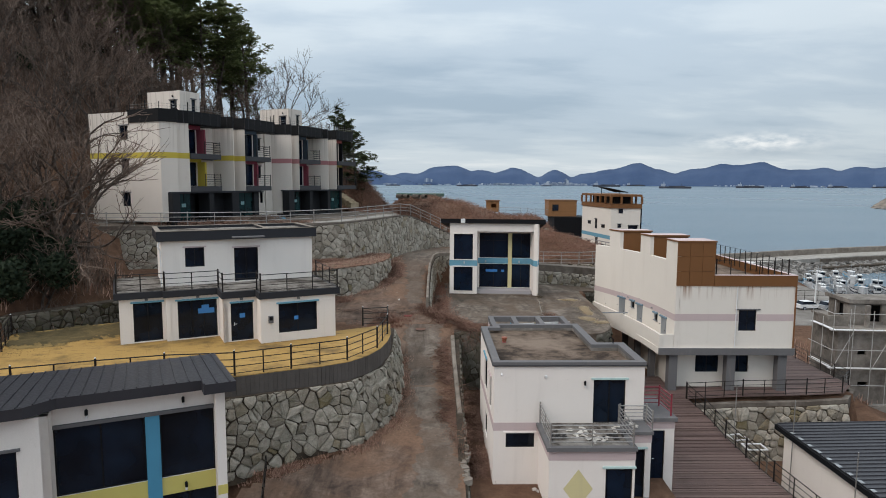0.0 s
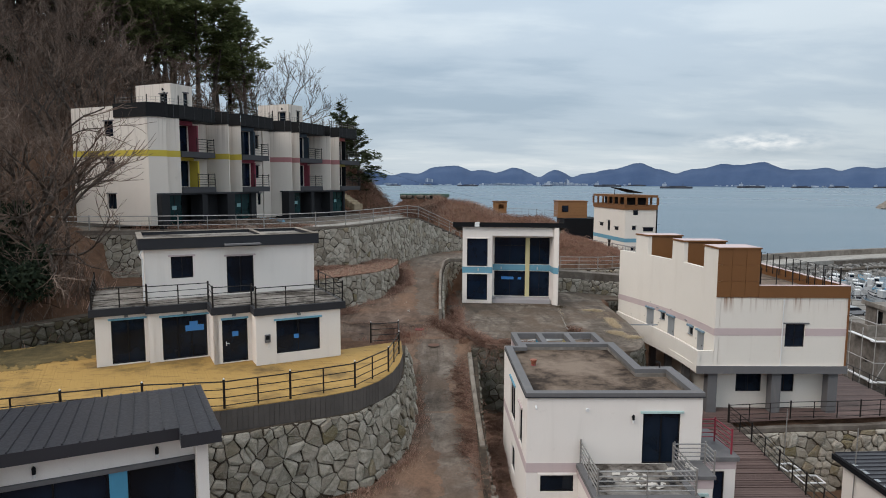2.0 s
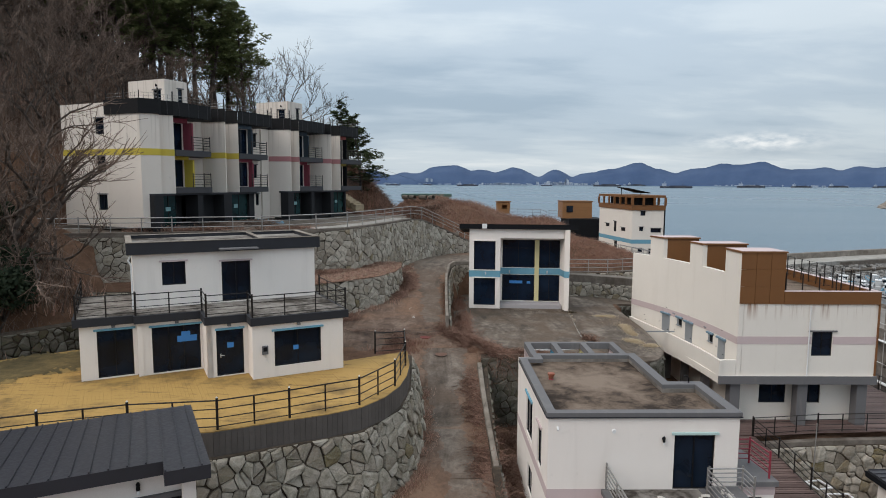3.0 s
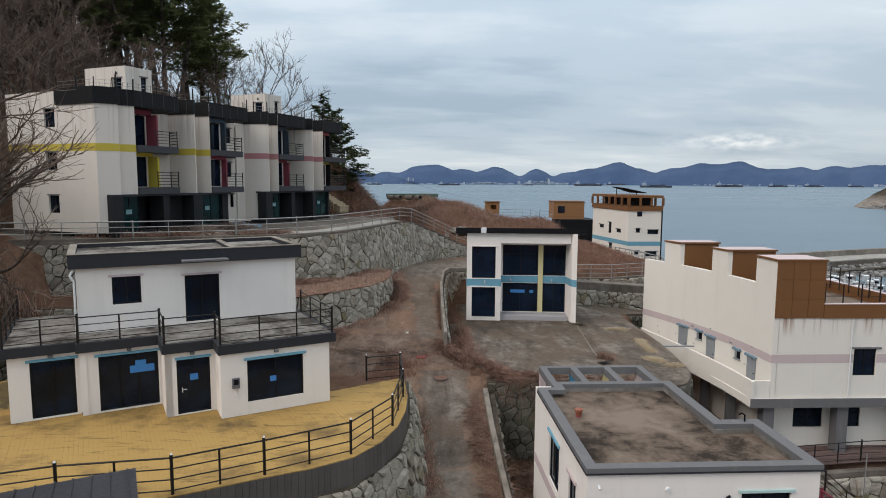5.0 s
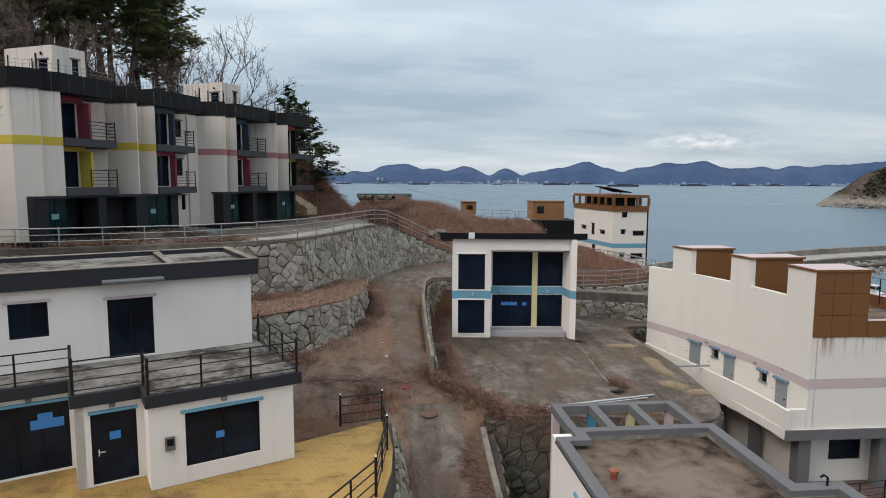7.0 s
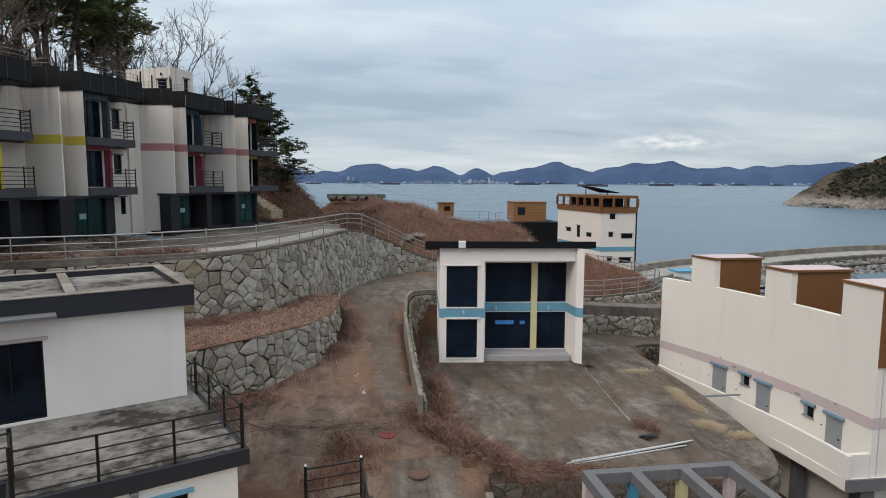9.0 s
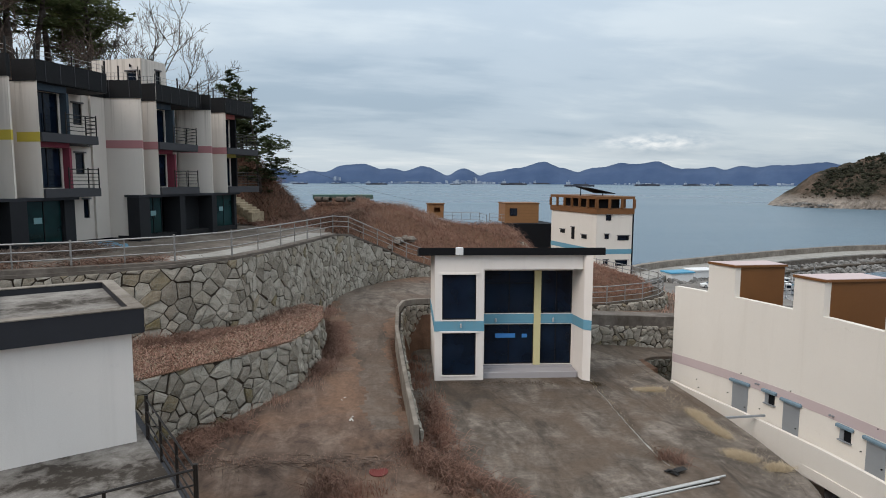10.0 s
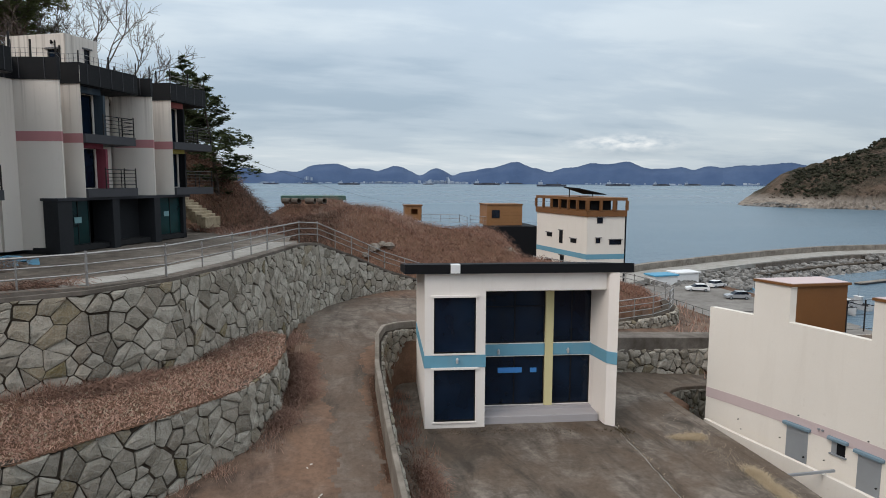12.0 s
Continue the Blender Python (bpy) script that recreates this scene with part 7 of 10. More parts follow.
strip("lane_edge", "dark stained concrete edge of the upper lane", [(p[0], p[1], 20.2) for p in LANE], 0.32, 0.14, M["coping"])
strip("sidewalk", "pale concrete footway inside the lane railing", [(-12.3, 55.5, 20.2), (-9.85, 57.4, 20.22), (-8.0, 61.45, 20.22), (-6.8, 65.2, 20.22), (-5.4, 69.5, 20.22)], 1.5, 0.14, M["pave"], "footway")


# ---- boardwalk and the lower yard ----
def boardwalk(poly, zf, label, along_x=True, w=0.16):
    root = thing("boardwalk", label, "deck", kind="structure")
    ax = 1 if along_x else 0
    lo, hi = min(p[ax] for p in poly), max(p[ax] for p in poly)
    k = lo
    while k < hi:
        n = (0, 1) if along_x else (1, 0)
        gap = 0.012 if random.random() < 0.7 else random.uniform(0.02, 0.05)
        q = clip(poly, n[0] * (k + w - gap), n[1] * (k + w - gap), n[0], n[1])
        q = clip(q, n[0] * k, n[1] * k, -n[0], -n[1]) if len(q) > 2 else []
        if len(q) > 2:
            cx, cy = sum(p[0] for p in q) / len(q), sum(p[1] for p in q) / len(q)
            R = Matrix() if along_x else pose(0, 0, 0, 0, 0, 90)
            ob = part("plank", Geo(R.inverted()).prism([(x - cx, y - cy) for x, y in q], -0.035, 0), M["deck_brown"], root)
            ob.matrix_basis = Matrix.Translation((cx, cy, zf(cy) + random.uniform(-0.012, 0.012))) @ R
        k += w
    return root


boardwalk([(11.25, 22), (19.6, 22), (19.0, 28), (18.2, 32.4), (17.85, 34.8), (17.65, 37), (17.6, 40), (17.3, 42.9), (11.4, 42.9)], lambda y: float(walk_z(y)), "weathered brown timber boardwalk with warped planks")
boardwalk([(11.8, 42.95), (17.3, 42.95), (17.35, 42.45), (21.5, 43.0), (26.2, 43.3), (29.1, 43.75), (30.75, 45.5), (30.75, 54.5), (25.6, 54.5), (25.6, 45.1), (17.0, 45.1), (17.0, 47.5), (11.8, 47.5)], lambda y: 9.02, "brown timber deck in front of the cream building", True, 0.2)
railing("boardwalk_railing", [(19.4, 24, float(walk_z(26))), (18.9, 28, float(walk_z(28))), (18.1, 32.4, float(walk_z(32.4))), (17.75, 34.8, float(walk_z(34.8))), (17.55, 37, float(walk_z(37))), (17.5, 40, float(walk_z(40))), (17.25, 42.4, 9.0)], 1.1, M["rail_black"], "black steel railing along the boardwalk", 1.45, 4, 0.045, 0.02)
railing("boardwalk_railing", [(17.25, 42.5, 9.02), (21.5, 43.1, 9.02), (26.2, 43.4, 9.02), (29.05, 43.85, 9.02), (30.6, 45.55, 9.02), (30.6, 54.4, 9.02)], 1.1, M["rail_black"], "black steel railing round the deck of the cream building", 1.7, 4, 0.045, 0.02)
strip("boardwalk_edge", "dark timber edge beam of the boardwalk", [(19.6, 22, 6.45), (19.0, 28, 7.1), (18.2, 32.4, 7.55), (17.85, 34.8, 7.85), (17.65, 37, 8.1), (17.6, 40, 8.4), (17.35, 42.4, 8.6)], 0.2, 0.34, M["skirt"])
strip("boardwalk_wall", "concrete wall below the boardwalk", [(19.5, 22, 4.5), (18.9, 28, 5.2), (18.1, 32.4, 5.65), (17.75, 34.8, 5.9), (17.55, 37, 6.1), (17.5, 40, 6.4), (17.25, 42.4, 6.6)], 0.3, 1.85, M["concrete"])
strip("retaining_edge", "concrete edge beam under the boardwalk", [(17.2, 42.35, 8.35), (21.5, 42.9, 8.35), (26.2, 43.2, 8.35), (29.2, 43.7, 8.35), (30.9, 45.5, 8.35), (30.9, 54, 8.35)], 0.4, 0.3, M["coping"])


def low_metal_house():
    m = pose(21.5, 27.5, 3.5)
    h = thing("house", "low white house with dark ribbed metal roof", "house", m)
    part("wall", Geo().box(0.3, 14, 0.4, 10.6, 0, 4.9), M["white"], h)
    zr = lambda u: 5.3 + 0.02 * u
    poly = [(0, 0), (15, 0), (15, 11), (0, 11)]
    part("roof", Geo().prism(poly, [zr(u) - 0.35 for u, v in poly], [zr(u) for u, v in poly]), M["roof_metal"], h, "dark ribbed metal roof")
    v = 0.2
    while v < 11:
        part("roof_rib", Geo().add([(0.02, v - 0.025, zr(0)), (0.02, v + 0.025, zr(0)), (15, v + 0.025, zr(15)), (15, v - 0.025, zr(15)), (0.02, v - 0.02, zr(0) + 0.05), (0.02, v + 0.02, zr(0) + 0.05), (15, v + 0.02, zr(15) + 0.05), (15, v - 0.02, zr(15) + 0.05)], [(4, 5, 6, 7), (0, 1, 5, 4), (1, 2, 6, 5), (3, 0, 4, 7), (2, 3, 7, 6)][0:5]), M["roof_metal"], h)
        v += 0.45
    part("gutter", Geo().box(-0.12, 0.0, -0.05, 11.05, 4.95, 5.25), M["dark"], h)
    # broken highlights of the metal roof edge, painted as short pale strips
    for i in range(9):
        part("flashing", Geo().box(0.0, 0.22, 2.0 + i * 0.9, 2.35 + i * 0.9 + 0.2 * (i % 2), 5.33, 5.335), M["silver"], h, "pale strip in place of a highlight on the roof edge")


low_metal_house()
for x, y, z0, z1 in ((21.6, 36.9, 3.5, 10.9), (19.6, 40.2, 5.0, 10.7), (21.3, 30.6, 3.5, 10.4)):
    q = thing("scaffold_pole", "thin grey steel pole standing beside the low house", "pole", pose(x, y, z0), "poles by the low house")
    part("pole", Geo().tube((0, 0, 0), (0.05, 0, z1 - z0), 0.03, n=8), M["rail_steel"], q)
for k, (x, y, w) in enumerate(((19.3, 37.6, 1.2), (19.2, 39.0, 0.9))):
    q = thing("crate", "pale weathered open timber frame in the yard", "crate", pose(x, y, 5.5, 0, 0, 12 * k))
    for i in range(4):
        part("leg", Geo().box((i % 2) * w, (i % 2) * w + 0.07, (i // 2) * 0.9, (i // 2) * 0.9 + 0.07, 0, 1.9), M["concrete"], q)
    part("top_frame", Geo().box(0, w + 0.07, 0, 0.07, 1.9, 1.97).box(0, w + 0.07, 0.9, 0.97, 1.9, 1.97).box(0, 0.07, 0.07, 0.9, 1.9, 1.97).box(w, w + 0.07, 0.07, 0.9, 1.9, 1.97), M["white_metal"], q)


# ---- unfinished concrete frame with scaffolding ----
def unfinished_building():
    m = pose(38.3, 59.0, 1.5, 0, 0, -4)
    h = thing("unfinished_building", "unfinished grey concrete building wrapped in scaffolding", "building", m)
    raw = M["concrete_raw"]
    g = Bag("wall", raw, h)
    g.wall(0, 20, 0, 8.3, 0, 0.25, [(1.9, 2.7, 6.1, 6.6), (2.1, 3.0, 2.95, 3.45), (5.2, 6.6, 5.4, 7.2), (9.5, 11, 5.4, 7.2), (6.0, 7.2, 1.2, 3.2), (13, 15, 5.2, 7.4)])
    g.m = L_at(0, 0)
    g.wall(-3.8, -0.25, 0, 8.3, 0, 0.25, [(-2.4, -1.7, 6.0, 6.5)])
    g.m = Matrix()
    g.box(0.25, 2.6, 3.55, 3.8, 0, 8.3)
    g.box(2.4, 2.65, 3.8, 9.5, 0, 8.3)
    part("floor_slab", Geo().box(-0.15, 20.2, -0.2, 3.9, 8.3, 8.5).box(2.3, 20.2, 3.9, 9.7, 8.3, 8.5).box(0.25, 20, 0.25, 3.5, 4.85, 5.05), raw, h)
    g.wall(0.0, 1.9, 8.5, 9.5, 1.9, 2.1)
    g.m = L_at(0.0, 0)
    g.wall(-3.8, -2.1, 8.5, 9.5, 0, 0.2)
    g.m = Matrix()
    g.wall(2.4, 20, 8.5, 10.7, 2.6, 2.85, [(4.2, 5.4, 8.8, 10.5), (6.8, 8.0, 8.6, 10.4), (9.6, 11, 9.3, 10.4)])
    g.m = L_at(2.4, 0)
    g.wall(-6.5, -2.85, 8.5, 10.7, 0, 0.25, [(-4.9, -3.8, 9.1, 10.4)])
    g.m = Matrix()
    part("roof_slab", Geo().box(2.1, 20.2, 2.3, 6.8, 10.7, 10.88).box(2.1, 20.2, 2.3, 2.45, 10.88, 11.1).box(2.1, 2.25, 2.45, 6.8, 10.88, 11.1), raw, h)
    for u in (3.2, 8.6, 12.4):
        part("column", Geo().box(u, u + 0.35, 1.2, 1.55, 8.5, 10.7), raw, h)
    part("dark_room", Geo().box(2.9, 19.6, 4.2, 6.4, 8.52, 10.6).box(0.5, 19.6, 2.2, 3.4, 5.1, 8.2).box(0.5, 19.6, 2.2, 3.4, 0.1, 4.8), M["black"], h)
    part("ground_wall", Geo().box(-0.9, 6.5, -2.6, -2.35, 0.2, 2.0).box(-0.9, -0.65, -2.35, 5.0, 0.2, 2.0), raw, h, "low raw concrete yard wall")
    sc = thing("scaffolding", "bare pale steel tube scaffolding round the concrete building", "scaffolding", m)
    tube = Bag("standard", M["galvanised"], sc)
    for i in range(12):
        u = -0.95 + i * 1.8
        tube.put(Geo().tube((u, -0.9, -0.3), (u, -0.9, 11.6 - 0.5 * (i % 3)), 0.035, n=5))
        if i % 2:
            tube.put(Geo().tube((u, -0.35, -0.3), (u, -0.35, 10.6), 0.03, n=5))
    for j in range(1, 3):
        tube.put(Geo().tube((-0.95, -0.9 + j * 1.9, -0.3), (-0.95, -0.9 + j * 1.9, 10.0 - 0.4 * (j % 2)), 0.035, n=5))
    for z in (1.6, 3.4, 5.0, 6.8, 8.7, 10.3):
        part("ledger", Geo().tube((-1.1, -0.94, z), (20.0, -0.94, z), 0.035, n=5), M["galvanised"], sc)
        part("ledger", Geo().tube((-0.99, -1.0, z), (-0.99, 3.4, z), 0.035, n=5), M["galvanised"], sc)
    for k in range(5):
        part("brace", Geo().tube((-0.9 + k * 3.6, -0.98, 5.0), (0.9 + k * 3.6, -0.98, 8.7), 0.025, n=5), M["galvanised"], sc)
    for z in (4.95, 8.64):
        part("walkboard", Geo().box(-1.1, 19.8, -0.86, -0.4, z, z + 0.05), M["white_metal"], sc)
        part("walkboard", Geo().box(-0.93, -0.5, -0.38, 3.4, z, z + 0.05), M["white_metal"], sc)


unfinished_building()


# ---- buildings towards the sea ----
def tower_house():
    m = pose(27.2, 99.9, 9.0)
    h = thing("tower_house", "cream tower house with brown roof storey and blue band", "house", m)
    poly = [(0, 0), (4.7, 0), (3.7, 12.2), (-1.8, 12.2)]
    part("wall", Geo().prism(poly, 0, 10.9), M["cream"], h)
    out = [(-0.12, -0.15), (4.88, -0.15), (3.85, 12.35), (-1.95, 12.35)]
    part("roof_rail", Geo().prism(out, 10.9, 11.6), M["brown"], h, "brown boarded roof storey")
    part("roof_edge", Geo().prism(out, 12.75, 13.1), M["brown"], h)
    # black block paints the shade inside the roof storey's openings
    part("core", Geo().prism([(1.0, 1.5), (3.6, 1.5), (3.0, 11), (-0.3, 11)], 11.6, 12.75), M["black"], h)
    P = [Vector(p) for p in out]
    for a, b, n in ((P[3], P[0], 6), (P[0], P[1], 3), (P[1], P[2], 5)):
        for i in range(n + 1):
            c = a.lerp(b, (i + 0.04) / (n + 0.08))
            part("post", Geo().box(c.x - 0.14, c.x + 0.14, c.y - 0.14, c.y + 0.14, 11.6, 12.75), M["brown"], h)
    part("band", Geo().prism([(-0.02, -0.02), (4.72, -0.02), (3.72, 12.2), (-1.82, 12.2)], 5.9, 6.5), M["blue_band"], h)
    for u, z, w, q in ((1.2, 10.1, 0.7, 0.7), (1.1, 7.8, 0.55, 0.6), (2.8, 7.6, 1.5, 0.6), (1.0, 4.6, 0.6, 0.6), (2.6, 4.4, 1.6, 0.7)):
        k = part("window", Geo().box(u, u + w, -0.03, 0.05, z, z + q), M["frame"], h)
        part("pane", Geo().box(u + 0.05, u + w - 0.05, -0.035, -0.03, z + 0.05, z + q - 0.05), M["glass"], k)
        part("hood", Geo().box(u - 0.1, u + w + 0.1, -0.2, 0.0, z + q, z + q + 0.08), M["grey"], k)
    sm = pose(0, 0, 0, 0, 0, math.degrees(math.atan2(-12.2, 1.8)))
    for u, z, w, q in ((-9.5, 7.9, 1.3, 0.5), (-6.3, 7.3, 0.8, 1.6), (-3.6, 7.6, 1.3, 0.5), (-9.5, 4.5, 1.3, 0.5), (-6.0, 4.0, 0.9, 1.8), (-3.6, 4.4, 1.3, 0.5)):
        k = part("window", Geo(sm).box(u, u + w, -0.04, 0.05, z, z + q), M["frame"], h)
        part("hood", Geo(sm).box(u - 0.1, u + w + 0.1, -0.2, 0.0, z + q, z + q + 0.08), M["grey"], k)
    part("solar_panel", Geo().add([(-1.0, 5, 14.2), (0.2, 3.2, 14.05), (3.3, 2.2, 13.35), (2.4, 7.0, 13.35), (-1.0, 5, 14.3), (0.2, 3.2, 14.15), (3.3, 2.2, 13.45), (2.4, 7.0, 13.45)], [(3, 2, 1, 0), (4, 5, 6, 7), (0, 1, 5, 4), (1, 2, 6, 5), (2, 3, 7, 6), (3, 0, 4, 7)]), M["dark"], h, "tilted black solar panel")
    part("panel_post", Geo().tube((-0.5, 4.4, 13.1), (-0.5, 4.4, 14.15), 0.06).tube((2.6, 4.6, 13.1), (2.6, 4.6, 13.45), 0.06), M["dark"], h)
    part("side_fin", Geo().box(4.75, 4.95, 0.1, 0.5, 0, 10.9), M["dark"], h, "black vertical corner fin")


tower_house()


def brown_box_house():
    m = pose(21.2, 121.5, 12.5)
    h = thing("house", "tan boxy upper storey on a black base", "house", m)
    part("base", Geo().box(0.5, 7.0, -2.5, 5, 0, 4.9), M["dark"], h, "black lower storey")
    part("upper", Geo().box(-0.2, 5.2, 0, 4.5, 4.9, 7.9), M["brown_light"], h, "tan board clad upper storey")
    for i in range(5):
        part("board_joint", Geo().box(-0.2, 5.2, -0.012, -0.002, 5.35 + i * 0.5, 5.37 + i * 0.5), M["brown"], h)
    part("roof_edge", Geo().box(-0.3, 5.3, -0.1, 4.6, 7.9, 8.05), M["brown"], h)
    k = part("window", Geo().box(0.5, 1.7, -0.05, 0.1, 6.0, 7.2), M["frame"], h)
    part("pane", Geo().box(0.58, 1.62, -0.06, -0.05, 6.08, 7.12), M["glass"], k)


brown_box_house()


def small_shed():
    m = pose(9.3, 125.0, 18.0)
    h = thing("shed", "small brown boarded shed on the knoll", "shed", m)
    part("wall", Geo().wall(0, 2.5, 0, 2.2, 0, 0.2, [(0.9, 1.9, 0.9, 1.7)]).box(0, 0.2, 0.2, 2, 0, 2.2).box(2.3, 2.5, 0.2, 2, 0, 2.2).box(0.2, 2.3, 1.8, 2, 0, 2.2), M["brown_light"], h)
    part("roof", Geo().box(-0.15, 2.65, -0.15, 2.15, 2.2, 2.35), M["brown"], h)


small_shed()


def green_roof_house():
    m = pose(-9.2, 133.5, 18.6)
    h = thing("house", "low concrete building with dull green flat roof", "house", m)
    part("wall", Geo().box(0.5, 9.6, 0.4, 6, -1, 2.2), M["concrete"], h)
    part("roof", Geo().box(0, 10.1, 0, 6.5, 2.2, 2.85), M["green_roof"], h, "dull green roof edge")


green_roof_house()
railing("cliff_railing", [(11.6, 124, 17.8), (17.2, 123.2, 17.7), (18.1, 122.0, 17.4)], 1.2, M["rail_steel"], "far steel railing along the cliff edge", 1.6, 3, 0.05, 0.03)
railing("cliff_railing", [(18.7, 122.6, 17.6), (22.5, 121.8, 17.4)], 1.2, M["rail_steel"], "far steel railing beside the tan house", 1.6, 3, 0.05, 0.03)
railing("path_railing", [(18.0, 92, 15.2), (24.5, 97, 13.8), (30.5, 96.5, 12.6)], 1.2, M["rail_steel"], "steel railing along the path to the tower house", 2.0, 3, 0.05, 0.03)


for x, y, yaw in ((-7.9, 117.0, -38), (-6.6, 116.3, -52), (-4.9, 115.6, -30), (-3.2, 115.9, -60)):
    cp = thing("culvert_pipe", "pale concrete drain pipe lying in the reeds", "pipe", pose(x, y, 20.75, 0, 0, yaw), "drain pipes on the knoll")
    outer = [(0.38 * math.cos(k * math.tau / 16), 0.38 * math.sin(k * math.tau / 16)) for k in range(16)]
    g = Geo()
    for u, r in ((0, 1), (1.3, 1), (1.3, 0.8), (0, 0.8)):
        g.v += [Vector((u, a * r, 0.5 + b * r)) for a, b in outer]
    for j in range(4):
        g.f += [(j * 16 + k, j * 16 + (k + 1) % 16, (j + 1) % 4 * 16 + (k + 1) % 16, (j + 1) % 4 * 16 + k) for k in range(16)]
    part("pipe", g, M["coping"], cp)

# ---- steps and things beside the row house ----
M["step_stone"] = make_concrete("step_stone", (0.16, 0.12, 0.075), (0.34, 0.27, 0.18), (0.46, 0.38, 0.27), 2.0, 0.0)


def bank_steps():
    root = thing("steps", "pale timber steps climbing the red bank", "steps")
    for i in range(8):
        part("step", Geo(pose(-10.75 - i * 0.34, 78.7 + i * 0.24, 21.3 + i * 0.19, 0, 0, -25 + 4 * math.sin(i * 2.1))).box(-0.2, 0.22, -0.95 + 0.1 * math.sin(i * 3), 0.85, -0.7, 0.07, 0.03), M["step_stone"], root)


bank_steps()


# ---- things on the road and lot ----
mh = thing("manhole_cover", "round rusty iron manhole cover in the road", "manhole cover", pose(-1.33, 43.7, float(road_z(43.7)) - 0.03, 4, 0, 0))
part("rim", Geo().tube((0, 0, 0), (0, 0, 0.025), 0.42, 0.42, 24), paint("iron_rim", (0.07, 0.05, 0.04), 0.8), mh)
part("lid", Geo().tube((0, 0, 0.02), (0, 0, 0.035), 0.36, 0.36, 24), paint("rusty_iron", (0.12, 0.06, 0.04), 0.8), mh)
mh2 = thing("manhole_cover", "reddish patch lid set in the road", "manhole cover", pose(-2.35, 46.3, float(road_z(46.3)) - 0.035, 4))
part("lid", Geo().tube((0, 0, 0), (0, 0, 0.03), 0.33, 0.33, 20), paint("red_lid", (0.15, 0.03, 0.025), 0.8), mh2)
for i in range(5):
    q = thing("steel_pipe", "long pale steel pipe lying on the lot", "pipe", pose(3.7 + i * 0.12, 42.8 + i * 0.08, 13.985 + 0.05 * (i % 2), 0, 0, 12.5 + (i % 3) * 0.8), "loose pipes on the lot")
    part("pipe", Geo().tube((0, 0, 0.04), (5.3 - 0.45 * (i % 2), 0, 0.04), 0.035, n=8), M["galvanised"], q)
rng = random.Random(5)
for i in range(16):
    y = 27.5 + i * 0.38
    q = thing("curb_stone", "broken pale curb stone at the road edge", "stone", pose(1.3 + rng.uniform(-0.12, 0.12), y, float(road_z(y)) - 0.08, 0, 0, rng.uniform(-25, 25)), "broken curb stones")
    s = rng.uniform(0.14, 0.24)
    part("stone", Geo().prism([(-s, -s * rng.uniform(0.5, 0.9)), (s * rng.uniform(0.3, 0.8), -s), (s * rng.uniform(0.8, 1.2), s * 0.2), (s * 0.4, s * rng.uniform(0.8, 1.3)), (-s * 0.8, s * 0.7)], -0.12, [s * rng.uniform(0.2, 0.8) for q2 in range(5)]), M["concrete"], q)


# ---- harbour ----
def car(x, y, z, yaw, col, label):
    h = thing("car", label, "car", pose(x, y, z, 0, 0, yaw), "parked cars")
    body = M["white_metal"] if col == "white" else paint("car_paint_" + col, (0.03, 0.03, 0.035) if col == "black" else (0.35, 0.36, 0.38), 0.3, 0.3)
    prof = [(-2.2, 0.35), (2.2, 0.35), (2.25, 0.75), (1.2, 0.95), (-2.2, 1.0)]
    g = Geo()
    n = len(prof)
    g.add([(u, -0.88, w) for u, w in prof] + [(u, 0.88, w) for u, w in prof], [tuple(range(n)), tuple(range(2 * n - 1, n - 1, -1))] + [(i, n + i, n + (i + 1) % n, (i + 1) % n) for i in range(n)])
    part("body", g, body, h)
    c = [(-1.9, 0.97), (1.05, 0.95), (0.3, 1.45), (-1.5, 1.5)]
    g = Geo()
    g.add([(u, -0.78, w) for u, w in c] + [(u, 0.78, w) for u, w in c], [(0, 1, 2, 3), (7, 6, 5, 4)] + [(i, 4 + i, 4 + (i + 1) % 4, (i + 1) % 4) for i in range(4)])
    part("cabin", g, M["glass"], h)
    part("roof", Geo().box(-1.5, 0.3, -0.72, 0.72, 1.45, 1.53, 0.03), body, h)
    for u in (-1.4, 1.4):
        for v in (-0.9, 0.75):
            w = part("wheel", Geo().tube((u, v, 0.32), (u, v + 0.15, 0.32), 0.32, n=14), M["dark"], h)
            part("rim", Geo().tube((u, v - 0.01 if v < 0 else v + 0.15, 0.32), (u, v + 0.0 if v < 0 else v + 0.16, 0.32), 0.2, n=10), M["silver"], w)


car(64.8, 108.5, 2.0, 8, "white", "white parked car on the harbour apron")
car(62.5, 112.5, 2.0, 5, "black", "black parked car on the harbour apron")
car(68.5, 108.0, 2.0, 12, "silver", "silver parked car on the harbour apron")
car(71.3, 145.0, 2.0, 160, "white", "white parked van-like car near the quay sheds")
car(73.8, 136.0, 2.0, 165, "silver", "silver parked car near the quay")
car(78.0, 148.5, 2.0, 20, "white", "white parked car by the blue shed")


